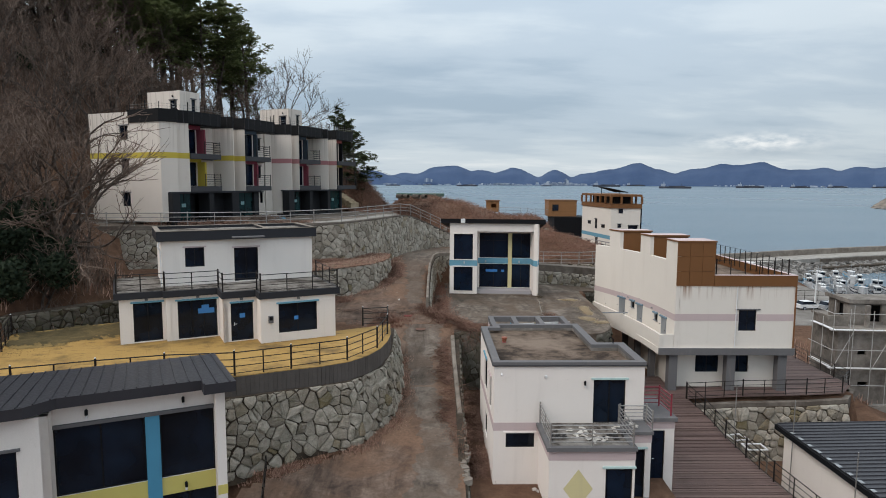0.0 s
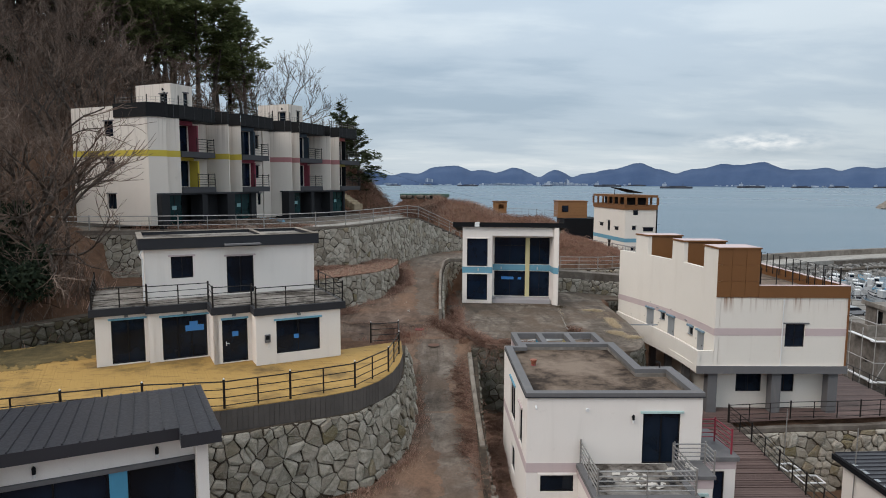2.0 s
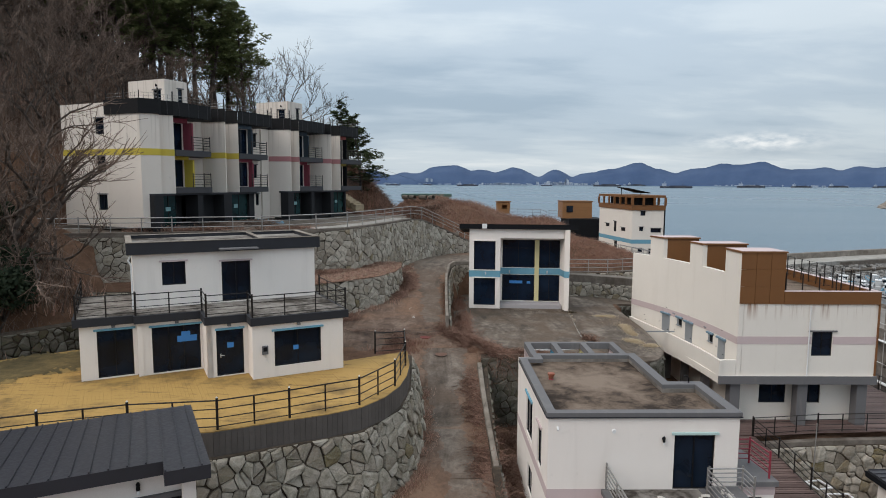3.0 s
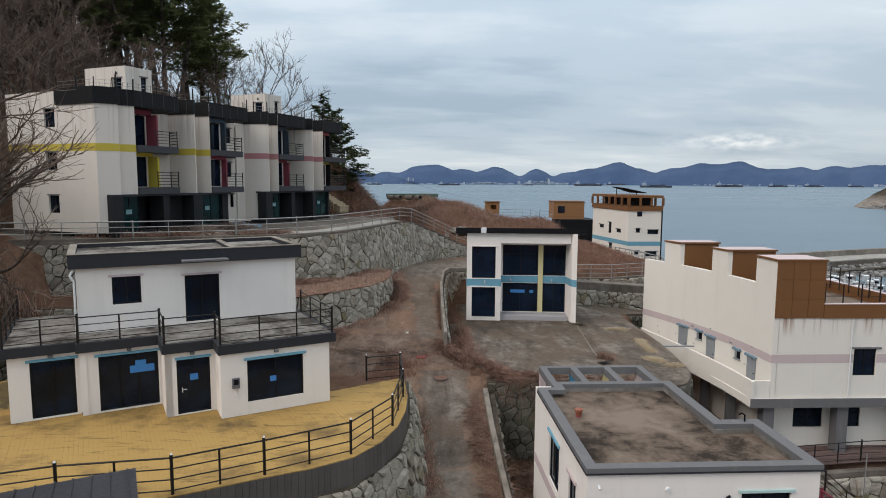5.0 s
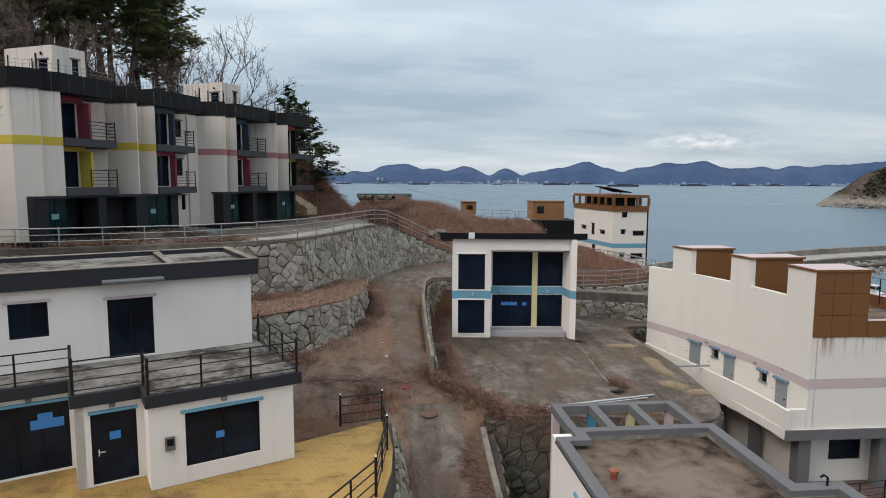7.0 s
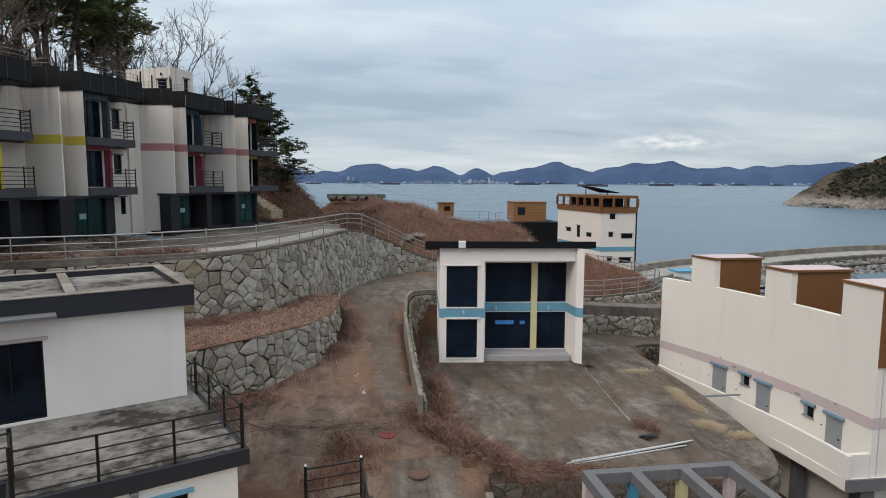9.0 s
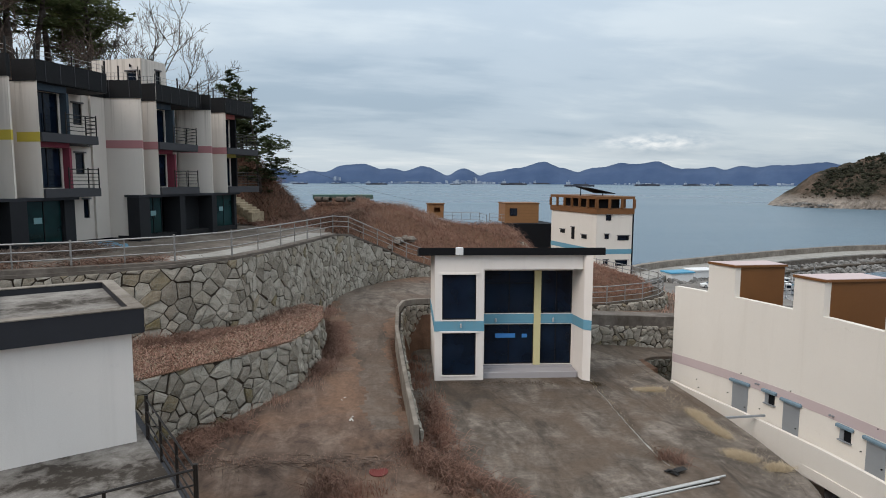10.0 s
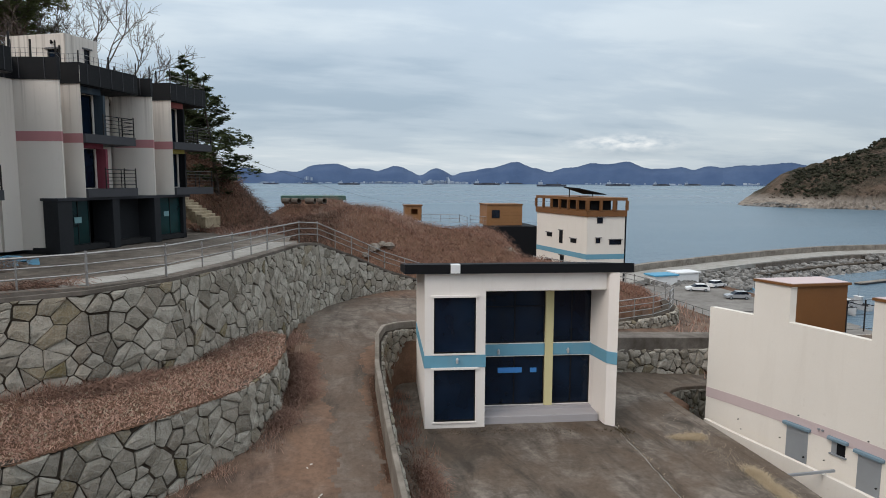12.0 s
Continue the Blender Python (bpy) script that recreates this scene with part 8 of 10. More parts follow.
def boat(x, y, yaw, L, label, trim):
    h = thing("boat", label, "boat", pose(x, y, 0.0, 0, 0, yaw), "moored fishing boats")
    B = L * 0.14
    st = [(-0.5, 0.9, 0.0), (-0.25, 1.0, 0.0), (0.1, 1.0, 0.05), (0.3, 0.78, 0.25), (0.42, 0.42, 0.45), (0.5, 0.04, 0.7)]
    g, t = Geo(), Geo()
    for u, b, r in st:
        g.v += [Vector((u * L, -B * b, 0.95 + r)), Vector((u * L, -B * b * 0.72, -0.3)), Vector((u * L, B * b * 0.72, -0.3)), Vector((u * L, B * b, 0.95 + r))]
        t.v += [Vector((u * L, -B * b * 1.03, 0.95 + r)), Vector((u * L, -B * b * 1.03, 1.1 + r)), Vector((u * L, -B * b * 0.86, 1.1 + r)), Vector((u * L, B * b * 0.86, 1.1 + r)), Vector((u * L, B * b * 1.03, 1.1 + r)), Vector((u * L, B * b * 1.03, 0.95 + r))]
    for i in range(len(st) - 1):
        for j in range(3):
            a = i * 4 + j
            g.f.append((a, a + 4, a + 5, a + 1))
        for j in (0, 1, 3, 4):
            a = i * 6 + j
            t.f.append((a, a + 6, a + 7, a + 1))
    g.f.append((3, 2, 1, 0))
    part("hull", g, M["boat_white"], h)
    part("gunwale", t, M[trim], h)
    part("deck", Geo().prism([(-0.49 * L, -B * 0.85), (0.1 * L, -B * 0.93), (0.3 * L, -B * 0.7), (0.45 * L, 0), (0.3 * L, B * 0.7), (0.1 * L, B * 0.93), (-0.49 * L, B * 0.85)], 0.6, 0.72), M["grey"], h)
    w = part("wheelhouse", Geo().box(-0.2 * L, 0.02 * L, -B * 0.5, B * 0.5, 0.72, 2.35, 0.08), M["boat_white"], h)
    part("roof", Geo().box(-0.22 * L, 0.05 * L, -B * 0.56, B * 0.56, 2.35, 2.45), M["white_metal"], w)
    part("window", Geo().box(-0.18 * L, 0.0, -B * 0.52, -B * 0.5, 1.6, 2.15).box(0.02 * L, 0.022 * L, -B * 0.42, B * 0.42, 1.6, 2.15), M["glass"], w)
    part("mast", Geo().tube((-0.08 * L, 0, 2.4), (-0.08 * L, 0, 4.6), 0.04, 0.025, 6).tube((-0.08 * L, -B * 0.5, 3.8), (-0.08 * L, B * 0.5, 3.8), 0.02), M["silver"], h)
    part("gallows", Geo().tube((-0.42 * L, -B * 0.7, 0.7), (-0.42 * L, -B * 0.7, 2.3), 0.03).tube((-0.42 * L, B * 0.7, 0.7), (-0.42 * L, B * 0.7, 2.3), 0.03).tube((-0.42 * L, -B * 0.75, 2.3), (-0.42 * L, B * 0.75, 2.3), 0.03), M["white_metal"], h)
    part("fish_box", Geo().box(0.1 * L, 0.2 * L, -B * 0.4, B * 0.2, 0.72, 1.1, 0.03).box(-0.36 * L, -0.26 * L, -B * 0.5, B * 0.4, 0.72, 1.2, 0.03), M[trim], h)


rng = random.Random(8)
for i in range(20):
    k, r = i % 5, i // 5
    boat(81.5 + k * 3.8 + r * 1.9 + rng.uniform(-1.1, 1.1), 129 + r * 6.8 + k * 0.9 + rng.uniform(-1.6, 1.6), rng.choice((70, 250)) + rng.uniform(-28, 28), rng.uniform(6.0, 8.6), "white fishing boat moored in the harbour", rng.choice(("blue_paint", "boat_white", "boat_white", "charcoal")))
lp = thing("lamp_post", "tall pale lamp post on the harbour apron", "lamp post", pose(69.45, 114.4, 2.05))
part("pole", Geo().tube((0, 0, 0), (0.1, 0, 5.8), 0.13, 0.09, 8), M["white_metal"], lp)
part("arm", Geo().tube((0.1, 0, 5.75), (-0.9, 0, 5.95), 0.05, n=6), M["white_metal"], lp)
part("lamp_head", Geo().box(-1.4, -0.8, -0.15, 0.15, 5.9, 6.02, 0.02), M["silver"], lp)
for x, y, c in ((66, 152, "blue_paint"), (73, 155, "white_metal")):
    s = thing("quay_shed", "small quay shed with bright roof", "shed", pose(x, y, 1.8, 0, 0, 6))
    part("wall", Geo().box(0, 5.5, 0, 3.5, 0, 2.2), M["white_metal"], s)
    part("roof", Geo().box(-0.3, 5.8, -0.3, 3.8, 2.2, 2.5, 0.05), M[c], s)
railing("quay_fence", [(56.0, 130, 2.0), (56.4, 118, 2.0), (64, 117.0, 2.0), (76, 116, 2.0)], 1.9, M["rail_black"], "dark steel fence on the harbour apron", 2.5, 3, 0.06, 0.03)
railing("quay_fence", [(80, 112, 2.0), (86.5, 118, 2.0), (100, 122, 2.0)], 2.2, M["rail_steel"], "tall thin quay fence", 3.0, 3, 0.05, 0.02)
for i, (x, y) in enumerate(((121, 156), (136, 162))):
    q = thing("floating_pier", "dark floating pontoon in the harbour", "pontoon", pose(x, y, 0.0, 0, 0, 15))
    part("float", Geo().box(0, 14, 0, 1.6, -0.2, 0.35), M["charcoal"], q)
    part("deck", Geo().box(0, 14, 0, 1.6, 0.35, 0.5), M["concrete"], q)

sheet("quay", lines((44, 78, 1.5)), lines((94, 166, 1.5)), lambda x, y: 2.06 + 0 * x, M["apron"], "grey concrete harbour apron", "pavement", "structure", lambda x, y: inside(x, y, [(46, 95), (76, 95), (77.5, 112), (79.5, 140), (81, 164), (60, 158), (52, 128)]))

# breakwater
BRK = [(54, 153), (65, 161), (73, 165.7), (83, 169.8), (94, 174.8), (105.4, 179.4), (117.8, 184.4), (130.2, 188.6), (143.5, 192.4), (156, 193.9), (170, 194.2), (230, 190), (330, 172)]
strip("breakwater_road", "pale concrete road on top of the breakwater", [(x, y - 3, 2.9) for x, y in BRK], 7.5, 0.5, M["pave"], "breakwater")
strip("breakwater_wall", "grey concrete sea wall of the breakwater", [(x, y + 1.5, 3.4) for x, y in BRK], 1.4, 1.5, M["concrete"], "breakwater")
strip("breakwater_inner_wall", "brown-grey concrete retaining wall under the breakwater road", [(x, y - 7.0, 1.0) for x, y in BRK if 100 < x < 160], 0.5, 2.15, M["coping"], "breakwater")
strip("breakwater_core", "dark rubble core of the breakwater", [(x, y - 6, 0.0) for x, y in BRK], 12, 1.6, M["mortar"], "breakwater")


def boulder(g, c, s, rng):
    """A lump with uneven corners."""
    v = []
    for z, r in ((-0.5, 0.8), (0.0, 1.0), (0.5, 0.65)):
        a0 = rng.uniform(0, 1)
        for k in range(5):
            a = a0 + k * math.tau / 5
            q = r * rng.uniform(0.75, 1.2) * s
            v.append((c[0] + math.cos(a) * q, c[1] + math.sin(a) * q, c[2] + z * s * rng.uniform(0.8, 1.2)))
    v.append((c[0], c[1], c[2] + s * 0.7))
    f = [(j * 5 + k, j * 5 + (k + 1) % 5, j * 5 + 5 + (k + 1) % 5, j * 5 + 5 + k) for j in (0, 1) for k in range(5)] + [(10 + k, 10 + (k + 1) % 5, 15) for k in range(5)]
    g.add(v, f)


g = Geo()
rng = random.Random(21)
for (a, b) in zip(BRK[1:], BRK[2:]):
    L = math.dist(a, b)
    n = int(L * 12 * min(1, 140 / max(L, a[0])))
    for i in range(n):
        t, q = rng.random(), rng.random()
        x, y = a[0] + t * (b[0] - a[0]), a[1] + t * (b[1] - a[1])
        boulder(g, (x + q * 4, y - 7.6 - q * 9, (1.9 if 98 < x < 150 else 2.9) - q * 2.5), rng.uniform(0.45, 1.0), rng)
tagged(link("rock_armour", g, M["boulder"]), "loose grey boulders of the breakwater slope", "rocks", kind="stuff")


# ---- headland, ships and the town across the bay ----
def headland():
    xs, ys = np.linspace(370, 1000, 190), np.linspace(370, 760, 120)
    X, Y = np.meshgrid(xs, ys)
    r = np.sqrt(((X - 676) / 268) ** 2 + ((Y - 552 + (X - 676) * 0.14) / np.where(X > 520, 125 + 14 * smooth(520, 640, X), 125)) ** 2)
    H = 83 * np.clip(1 - r, 0, 1) ** 0.62 * (0.14 + 0.86 * smooth(418, 476, X) + 0.17 * smooth(470, 620, X)) - 3 * (r > 0.97)
    N = np.array([[noise.noise((x * 0.03, y * 0.03, 0)) * 7 + noise.noise((x * 0.11, y * 0.11, 3)) * 3 for x in xs] for y in ys])
    Z = H + N * np.clip(H / 12, 0, 1) - 1
    idx = np.arange(X.size).reshape(X.shape)
    q = np.stack([idx[:-1, :-1], idx[:-1, 1:], idx[1:, 1:], idx[1:, :-1]], -1).reshape(-1, 4)
    me = bpy.data.meshes.new("headland")
    me.from_pydata(np.stack([X.ravel(), Y.ravel(), Z.ravel()], -1).tolist(), [], q.tolist())
    me.materials.append(M["headland"])
    me.update()
    tagged(new("headland", me), "scrub covered headland with bare rock at its foot", "headland", "", "structure")
    rg = random.Random(31)
    green, brown, rocks = Geo(), Geo(), Geo()
    for i in range(26000):
        j, k = rg.randrange(4, 70), rg.randrange(2, len(xs) - 40)
        z = Z[j, k]
        p = (xs[k] + rg.uniform(-2.5, 2.5), ys[j] + rg.uniform(-2.5, 2.5), z + 0.8)
        wooded = 1.3 * noise.noise((xs[k] * 0.022, ys[j] * 0.022, 5)) + 0.014 * (z - 27) + (0.3 if xs[k] < 520 else 0.0)
        if z > 10 and wooded > 0.0 and rg.random() < 0.75:
            boulder(green, (p[0], p[1], z + rg.uniform(0.2, 2.6)), 0.5 + 1.7 * rg.random() ** 2, rg)
        elif z > 8 and rg.random() < 0.6:
            boulder(brown, (p[0], p[1], z + rg.uniform(0.1, 0.9)), rg.uniform(0.35, 1.0), rg)
        elif -0.5 < z < 3.5:
            boulder(rocks, (p[0], p[1], max(z, 0.1)), rg.uniform(0.5, 1.8), rg)
    tagged(link("headland_trees", green, M["headland_leaf"]), "dark olive scrub trees on the headland", "trees", kind="stuff")
    tagged(link("headland_scrub", brown, M["headland_scrub"]), "bare brown winter scrub on the headland", "bushes", kind="stuff")
    tagged(link("shore_rocks", rocks, M["boulder"]), "dark rocks along the shore of the headland", "rocks", kind="stuff")


headland()


def ship(x, y, L, label):
    h = thing("ship", label, "ship", pose(x, y, 0, 0, 0, random.uniform(-8, 8)), "ships on the bay")
    part("hull", Geo().prism([(-L / 2, -L * 0.06), (L * 0.42, -L * 0.06), (L / 2, 0), (L * 0.42, L * 0.06), (-L / 2, L * 0.06)], -1, L * 0.065), M["ship"], h, "dark hull")
    part("bridge", Geo().box(-L * 0.44, -L * 0.32, -L * 0.05, L * 0.05, L * 0.055, L * 0.15).tube((-L * 0.36, 0, L * 0.16), (-L * 0.36, 0, L * 0.21), L * 0.012), M["far_town"], h, "pale bridge house")
    part("deck_house", Geo().box(-L * 0.2, L * 0.3, -L * 0.04, L * 0.04, L * 0.055, L * 0.085).tube((L * 0.2, 0, L * 0.08), (L * 0.2, 0, L * 0.15), L * 0.008), M["ship"], h)


random.seed(4)
for k, y, L in ((-0.074, 3500, 80), (0.043, 3300, 110), (0.168, 3600, 62), (0.264, 3400, 145), (0.373, 2600, 128), (0.492, 3000, 130), (0.572, 3200, 108), (0.631, 3400, 112), (0.70, 3400, 100), (0.82, 3300, 120), (-0.02, 4100, 60), (0.31, 4200, 120), (0.45, 4100, 90)):
    x = k * y
    ship(x, y, L, "far cargo ship at anchor on the bay")


g = Geo()
rng = random.Random(9)
SHORE = ((-80, 22, 0, 12, 30), (424, 55, 46, 9, 16), (520, 60, 30, 4, 8), (800, 55, 50, 9, 26), (889, 12, 6, 40, 55), (992, 45, 26, 8, 20), (1150, 130, 26, 3, 8), (650, 200, 30, 3, 7), (2170, 150, 24, 4, 10), (3290, 60, 10, 8, 14), (2700, 300, 20, 3, 7), (-330, 60, 12, 4, 9), (250, 200, 22, 3, 6))
for x0, wide, count, low, high in SHORE:
    for i in range(count):
        x = x0 + rng.gauss(0, wide)
        w, hh = rng.uniform(5, 24) if high < 40 else 6, rng.uniform(low, high) * (0.5 + 0.5 * rng.random())
        a = math.atan2(x, 4400)
        g.m = Matrix.Translation((4400 * math.sin(a), 4400 * math.cos(a), 0)) @ pose(0, 0, 0, 0, 0, -math.degrees(a))
        g.box(-w / 2, w / 2, 0, 12, 2, 4 + hh)
for x in (-103, -92, -80, -66, -58):
    g.m = Matrix.Translation((x, 4405, 0))
    g.box(-4.5, 4.5, 0, 12, 20, 44 + 3 * math.sin(x))
tagged(link("far_town", g, M["far_town"]), "pale buildings and cranes on the far shore, haze in their colour", "town", kind="stuff")


# ---- plants ----
def ground_at(x, y):
    return float(height(np.array(float(x)), np.array(float(y))))


def bent(g, a, d, length, r0, r1, rng, n=4, sides=5, wander=0.25, lift=0.0):
    """A wandering tapered limb; returns its points."""
    pts = [Vector(a)]
    d = Vector(d).normalized()
    for i in range(n):
        d = (d + Vector((rng.uniform(-1, 1), rng.uniform(-1, 1), rng.uniform(-1, 1))) * wander + Vector((0, 0, lift))).normalized()
        pts.append(pts[-1] + d * length / n)
    for i in range(n):
        g.tube(pts[i], pts[i + 1], r0 + (r1 - r0) * i / n, r0 + (r1 - r0) * (i + 1) / n, sides)
    return pts, d


def needle_tuft(g, c, r, rng, n=12, flat=0.75):
    """A spray of narrow needle blades round a point."""
    for i in range(n):
        a, e = rng.uniform(0, math.tau), rng.uniform(-0.25, 0.9)
        d = Vector((math.cos(a) * math.cos(e), math.sin(a) * math.cos(e), math.sin(e) * flat))
        s = Vector((-math.sin(a), math.cos(a), rng.uniform(-0.4, 0.4))) * r * rng.uniform(0.13, 0.22)
        t = c + d * r * rng.uniform(0.7, 1.2)
        k = len(g.v)
        g.v += [c - s * 0.4, c + d * r * 0.5 + s, t, c + d * r * 0.5 - s]
        g.f.append((k, k + 1, k + 2, k + 3))


def pine_mesh(seed, H=11.0, spread=3.4, bare=0.3, dens=1.0):
    rng = random.Random(seed)
    wood, leaf = Geo(), Geo()
    pts = [Vector((0, 0, -0.6))]
    lean = Vector((rng.uniform(-0.08, 0.08), rng.uniform(-0.08, 0.08), 1))
    n = 9
    for i in range(n):
        lean += Vector((rng.uniform(-0.07, 0.07), rng.uniform(-0.07, 0.07), 0))
        pts.append(pts[-1] + lean.normalized() * (H + 0.6) / n)
    R = H * 0.017 + 0.03
    for i in range(n):
        wood.tube(pts[i], pts[i + 1], R * (1 - i / n) + 0.02, R * (1 - (i + 1) / n) + 0.02, 7)
    z = bare
    while z < 0.99:
        i = min(int(z * n), n - 1)
        p = pts[i].lerp(pts[i + 1], z * n - i)
        k = rng.randint(2, 4)
        a0 = rng.uniform(0, math.tau)
        prof = (1 - z) ** 0.6 * rng.uniform(0.75, 1.2) * (0.65 + 0.5 * min(1, (z - bare) * 6)) + 0.08
        for j in range(k):
            if rng.random() < 0.14:
                continue
            a = a0 + j * math.tau / k + rng.uniform(-0.7, 0.7)
            L = spread * prof * rng.uniform(0.45, 1.4)
            bp, d = bent(wood, p, (math.cos(a), math.sin(a), rng.uniform(-0.3, 0.7)), L, 0.05 * (1.2 - z) * H / 10, 0.012, rng, 4, 4, 0.24, 0.03)
            m = max(5, int(L * 10 * dens))
            for q in range(m):
                t = 0.28 + 0.75 * (q + rng.random()) / m
                ii = min(int(t * 4), 3)
                c = bp[ii].lerp(bp[ii + 1], min(1.05, t * 4 - ii))
                side = Vector((-math.sin(a), math.cos(a), 0)) * rng.gauss(0, 0.24) * L * (1.1 - t * 0.6)
                needle_tuft(leaf, c + side + Vector((0, 0, rng.gauss(0.05, 0.07) * L)), rng.uniform(0.3, 0.58), rng, 12, 0.6)
        z += rng.uniform(0.025, 0.075) * (10 / H) ** 0.3
    for q in range(6):
        needle_tuft(leaf, pts[-1] + Vector((rng.uniform(-0.15, 0.15), rng.uniform(-0.15, 0.15), rng.uniform(-0.5, 0.1))), 0.35, rng, 10)
    return wood, leaf


def bare_mesh(seed, H=8.0, spread=1.0, depth=5, lean=(0, 0), twigs=1.0, trunk=0.14, fine=0.012, limbs=(), droop=0.0):
    """A leafless tree of forking, winding limbs that end in fine twigs."""
    rng = random.Random(seed)
    wood, tw = Geo(), Geo()

    def grow(p, d, L, r, level):
        g = wood if level < depth - 1 else tw
        r = max(r, fine)
        pts, dd = bent(g, p, d, L, r, max(r * 0.62, fine * 0.8), rng, 4, 6 if level < 2 else (4 if level < depth - 1 else 3), 0.26, 0.05 - droop * (level > 1))
        if level >= depth:
            return
        k = 2 if level == 0 else rng.choice((2, 2, 3))
        for j in range(k):
            t = rng.uniform(0.45, 1.0) if j else 1.0
            i = min(int(t * (len(pts) - 1)), len(pts) - 2)
            q = pts[i].lerp(pts[i + 1], t * (len(pts) - 1) - i)
            a = rng.uniform(0, math.tau)
            side = Vector((math.cos(a), math.sin(a), rng.uniform(-0.3, 0.5)))
            nd = (dd + side * rng.uniform(0.4, 0.95) * spread).normalized()
            grow(q, nd, L * rng.uniform(0.62, 0.88), r * rng.uniform(0.55, 0.74), level + 1)
        if level >= 2:
            for j in range(int(4 * twigs)):
                t = rng.uniform(0.15, 1)
                i = min(int(t * (len(pts) - 1)), len(pts) - 2)
                q = pts[i].lerp(pts[i + 1], t * (len(pts) - 1) - i)
                nd = (dd * 0.8 + Vector((rng.uniform(-1, 1), rng.uniform(-1, 1), rng.uniform(-0.4, 0.9)))).normalized()
                bent(tw, q, nd, L * rng.uniform(0.3, 0.8), max(fine * 1.3, r * 0.25), fine * 0.6, rng, 3, 3, 0.32)

    if limbs:
        pts, dd = bent(wood, (0, 0, -0.4), (lean[0], lean[1], 1), H * 0.34, trunk, trunk * 0.8, rng, 5, 8, 0.16)
        for t, d, L in limbs:
            i = min(int(t * 5), 4)
            grow(pts[i].lerp(pts[i + 1], t * 5 - i), d, L, trunk * (0.42 + 0.05 * L * 10 / H), 1)
    else:
        grow(Vector((0, 0, -0.4)), (lean[0], lean[1], 1), H * 0.3, trunk, 0)
    return wood, tw


def plant(name, label, category, wood, leaf, wm, lm, leaf_name, m, group=""):
    t = thing(name, label, category, m, group)
    part("trunk", wood, wm, t, smooth=True)
    part(leaf_name, leaf, lm, t)
    return t


def scaled(x, y, s, yaw, dz=0.0, sz=None):
    return pose(x, y, ground_at(x, y) + dz, 0, 0, yaw) @ Matrix.Diagonal((s, s, sz or s, 1))


# pines on the hill behind the row house
PINE_LABELS = "tall dark green pine on the hill behind the row house"
protos = []
for k, (x, y, H, sp, b) in enumerate(((-27.5, 92, 17.0, 5.2, 0.36), (-32, 94, 18.5, 5.2, 0.42), (-30, 86, 15.0, 4.8, 0.36), (-11.4, 86.5, 9.0, 3.0, 0.08))):
    w, l = pine_mesh(40 + k, H, sp, b, 1.0 if k < 3 else 1.0)
    lab = PINE_LABELS if k < 3 else "dark pine at the end of the row house"
    protos.append(plant("pine_tree", lab, "tree", w, l, M["bark"], (M["needles"], M["needles_warm"], M["needles"], M["needles_dark"])[k], "crown", scaled(x, y, 1.0, 30 * k), "pines on the hill"))
rng = random.Random(77)
for i in range(62):
    if i < 34:
        x, y = rng.uniform(-64, -31), rng.uniform(84, 112)
    else:
        x, y = rng.uniform(-76, -38), rng.uniform(84, 100)
    copy_thing(protos[i % 3], scaled(x, y, rng.uniform(0.75, 1.1), rng.uniform(0, 360)))
for x, y, s in ((-46, 82, 1.2), (-51, 84, 1.25), (-56, 80, 1.2), (-42, 86, 1.15), (-38, 89, 1.1), (-35, 92, 1.1), (-60, 86, 1.2), (-48, 90, 1.2)):
    copy_thing(protos[int(-x) % 3], scaled(x, y, s, rng.uniform(0, 360)))
for x, y, s in ((-45, 80, 1.0), (-42, 78.5, 0.95), (-39.5, 81, 1.05), (-37, 79.5, 0.95), (-34.5, 82, 1.0), (-32.6, 79.5, 0.9), (-31, 84, 1.0), (-48, 78, 1.05)):
    copy_thing(protos[int(-y) % 3], scaled(x, y, s, rng.uniform(0, 360)))
for x, y, s in ((-13.5, 91, 0.9), (-15.5, 94, 0.8)):
    copy_thing(protos[3], scaled(x, y, s, rng.uniform(0, 360)))

# bare trees
bares = []
CROOKED = [(1.0, (-0.35, 0.3, 1.0), 3.2), (0.95, (0.45, 0.1, 1.0), 3.6), (0.8, (0.9, -0.15, 0.75), 3.6), (0.62, (1.0, 0.1, 0.42), 3.5), (0.5, (0.95, -0.25, 0.22), 3.2), (0.72, (-0.8, -0.2, 0.6), 3.0), (0.85, (0.15, -0.8, 0.8), 2.6), (0.4, (0.7, -0.6, 0.3), 2.6)]
SKY_LIMBS = [(1.0, (-0.3, 0.2, 1.0), 3.6), (0.95, (0.3, 0.1, 1.0), 3.8), (0.85, (-0.7, 0.0, 0.8), 3.0), (0.8, (0.7, 0.2, 0.8), 3.4), (0.7, (1.0, 0.0, 0.35), 3.8), (0.75, (-0.1, 0.9, 0.9), 2.8)]
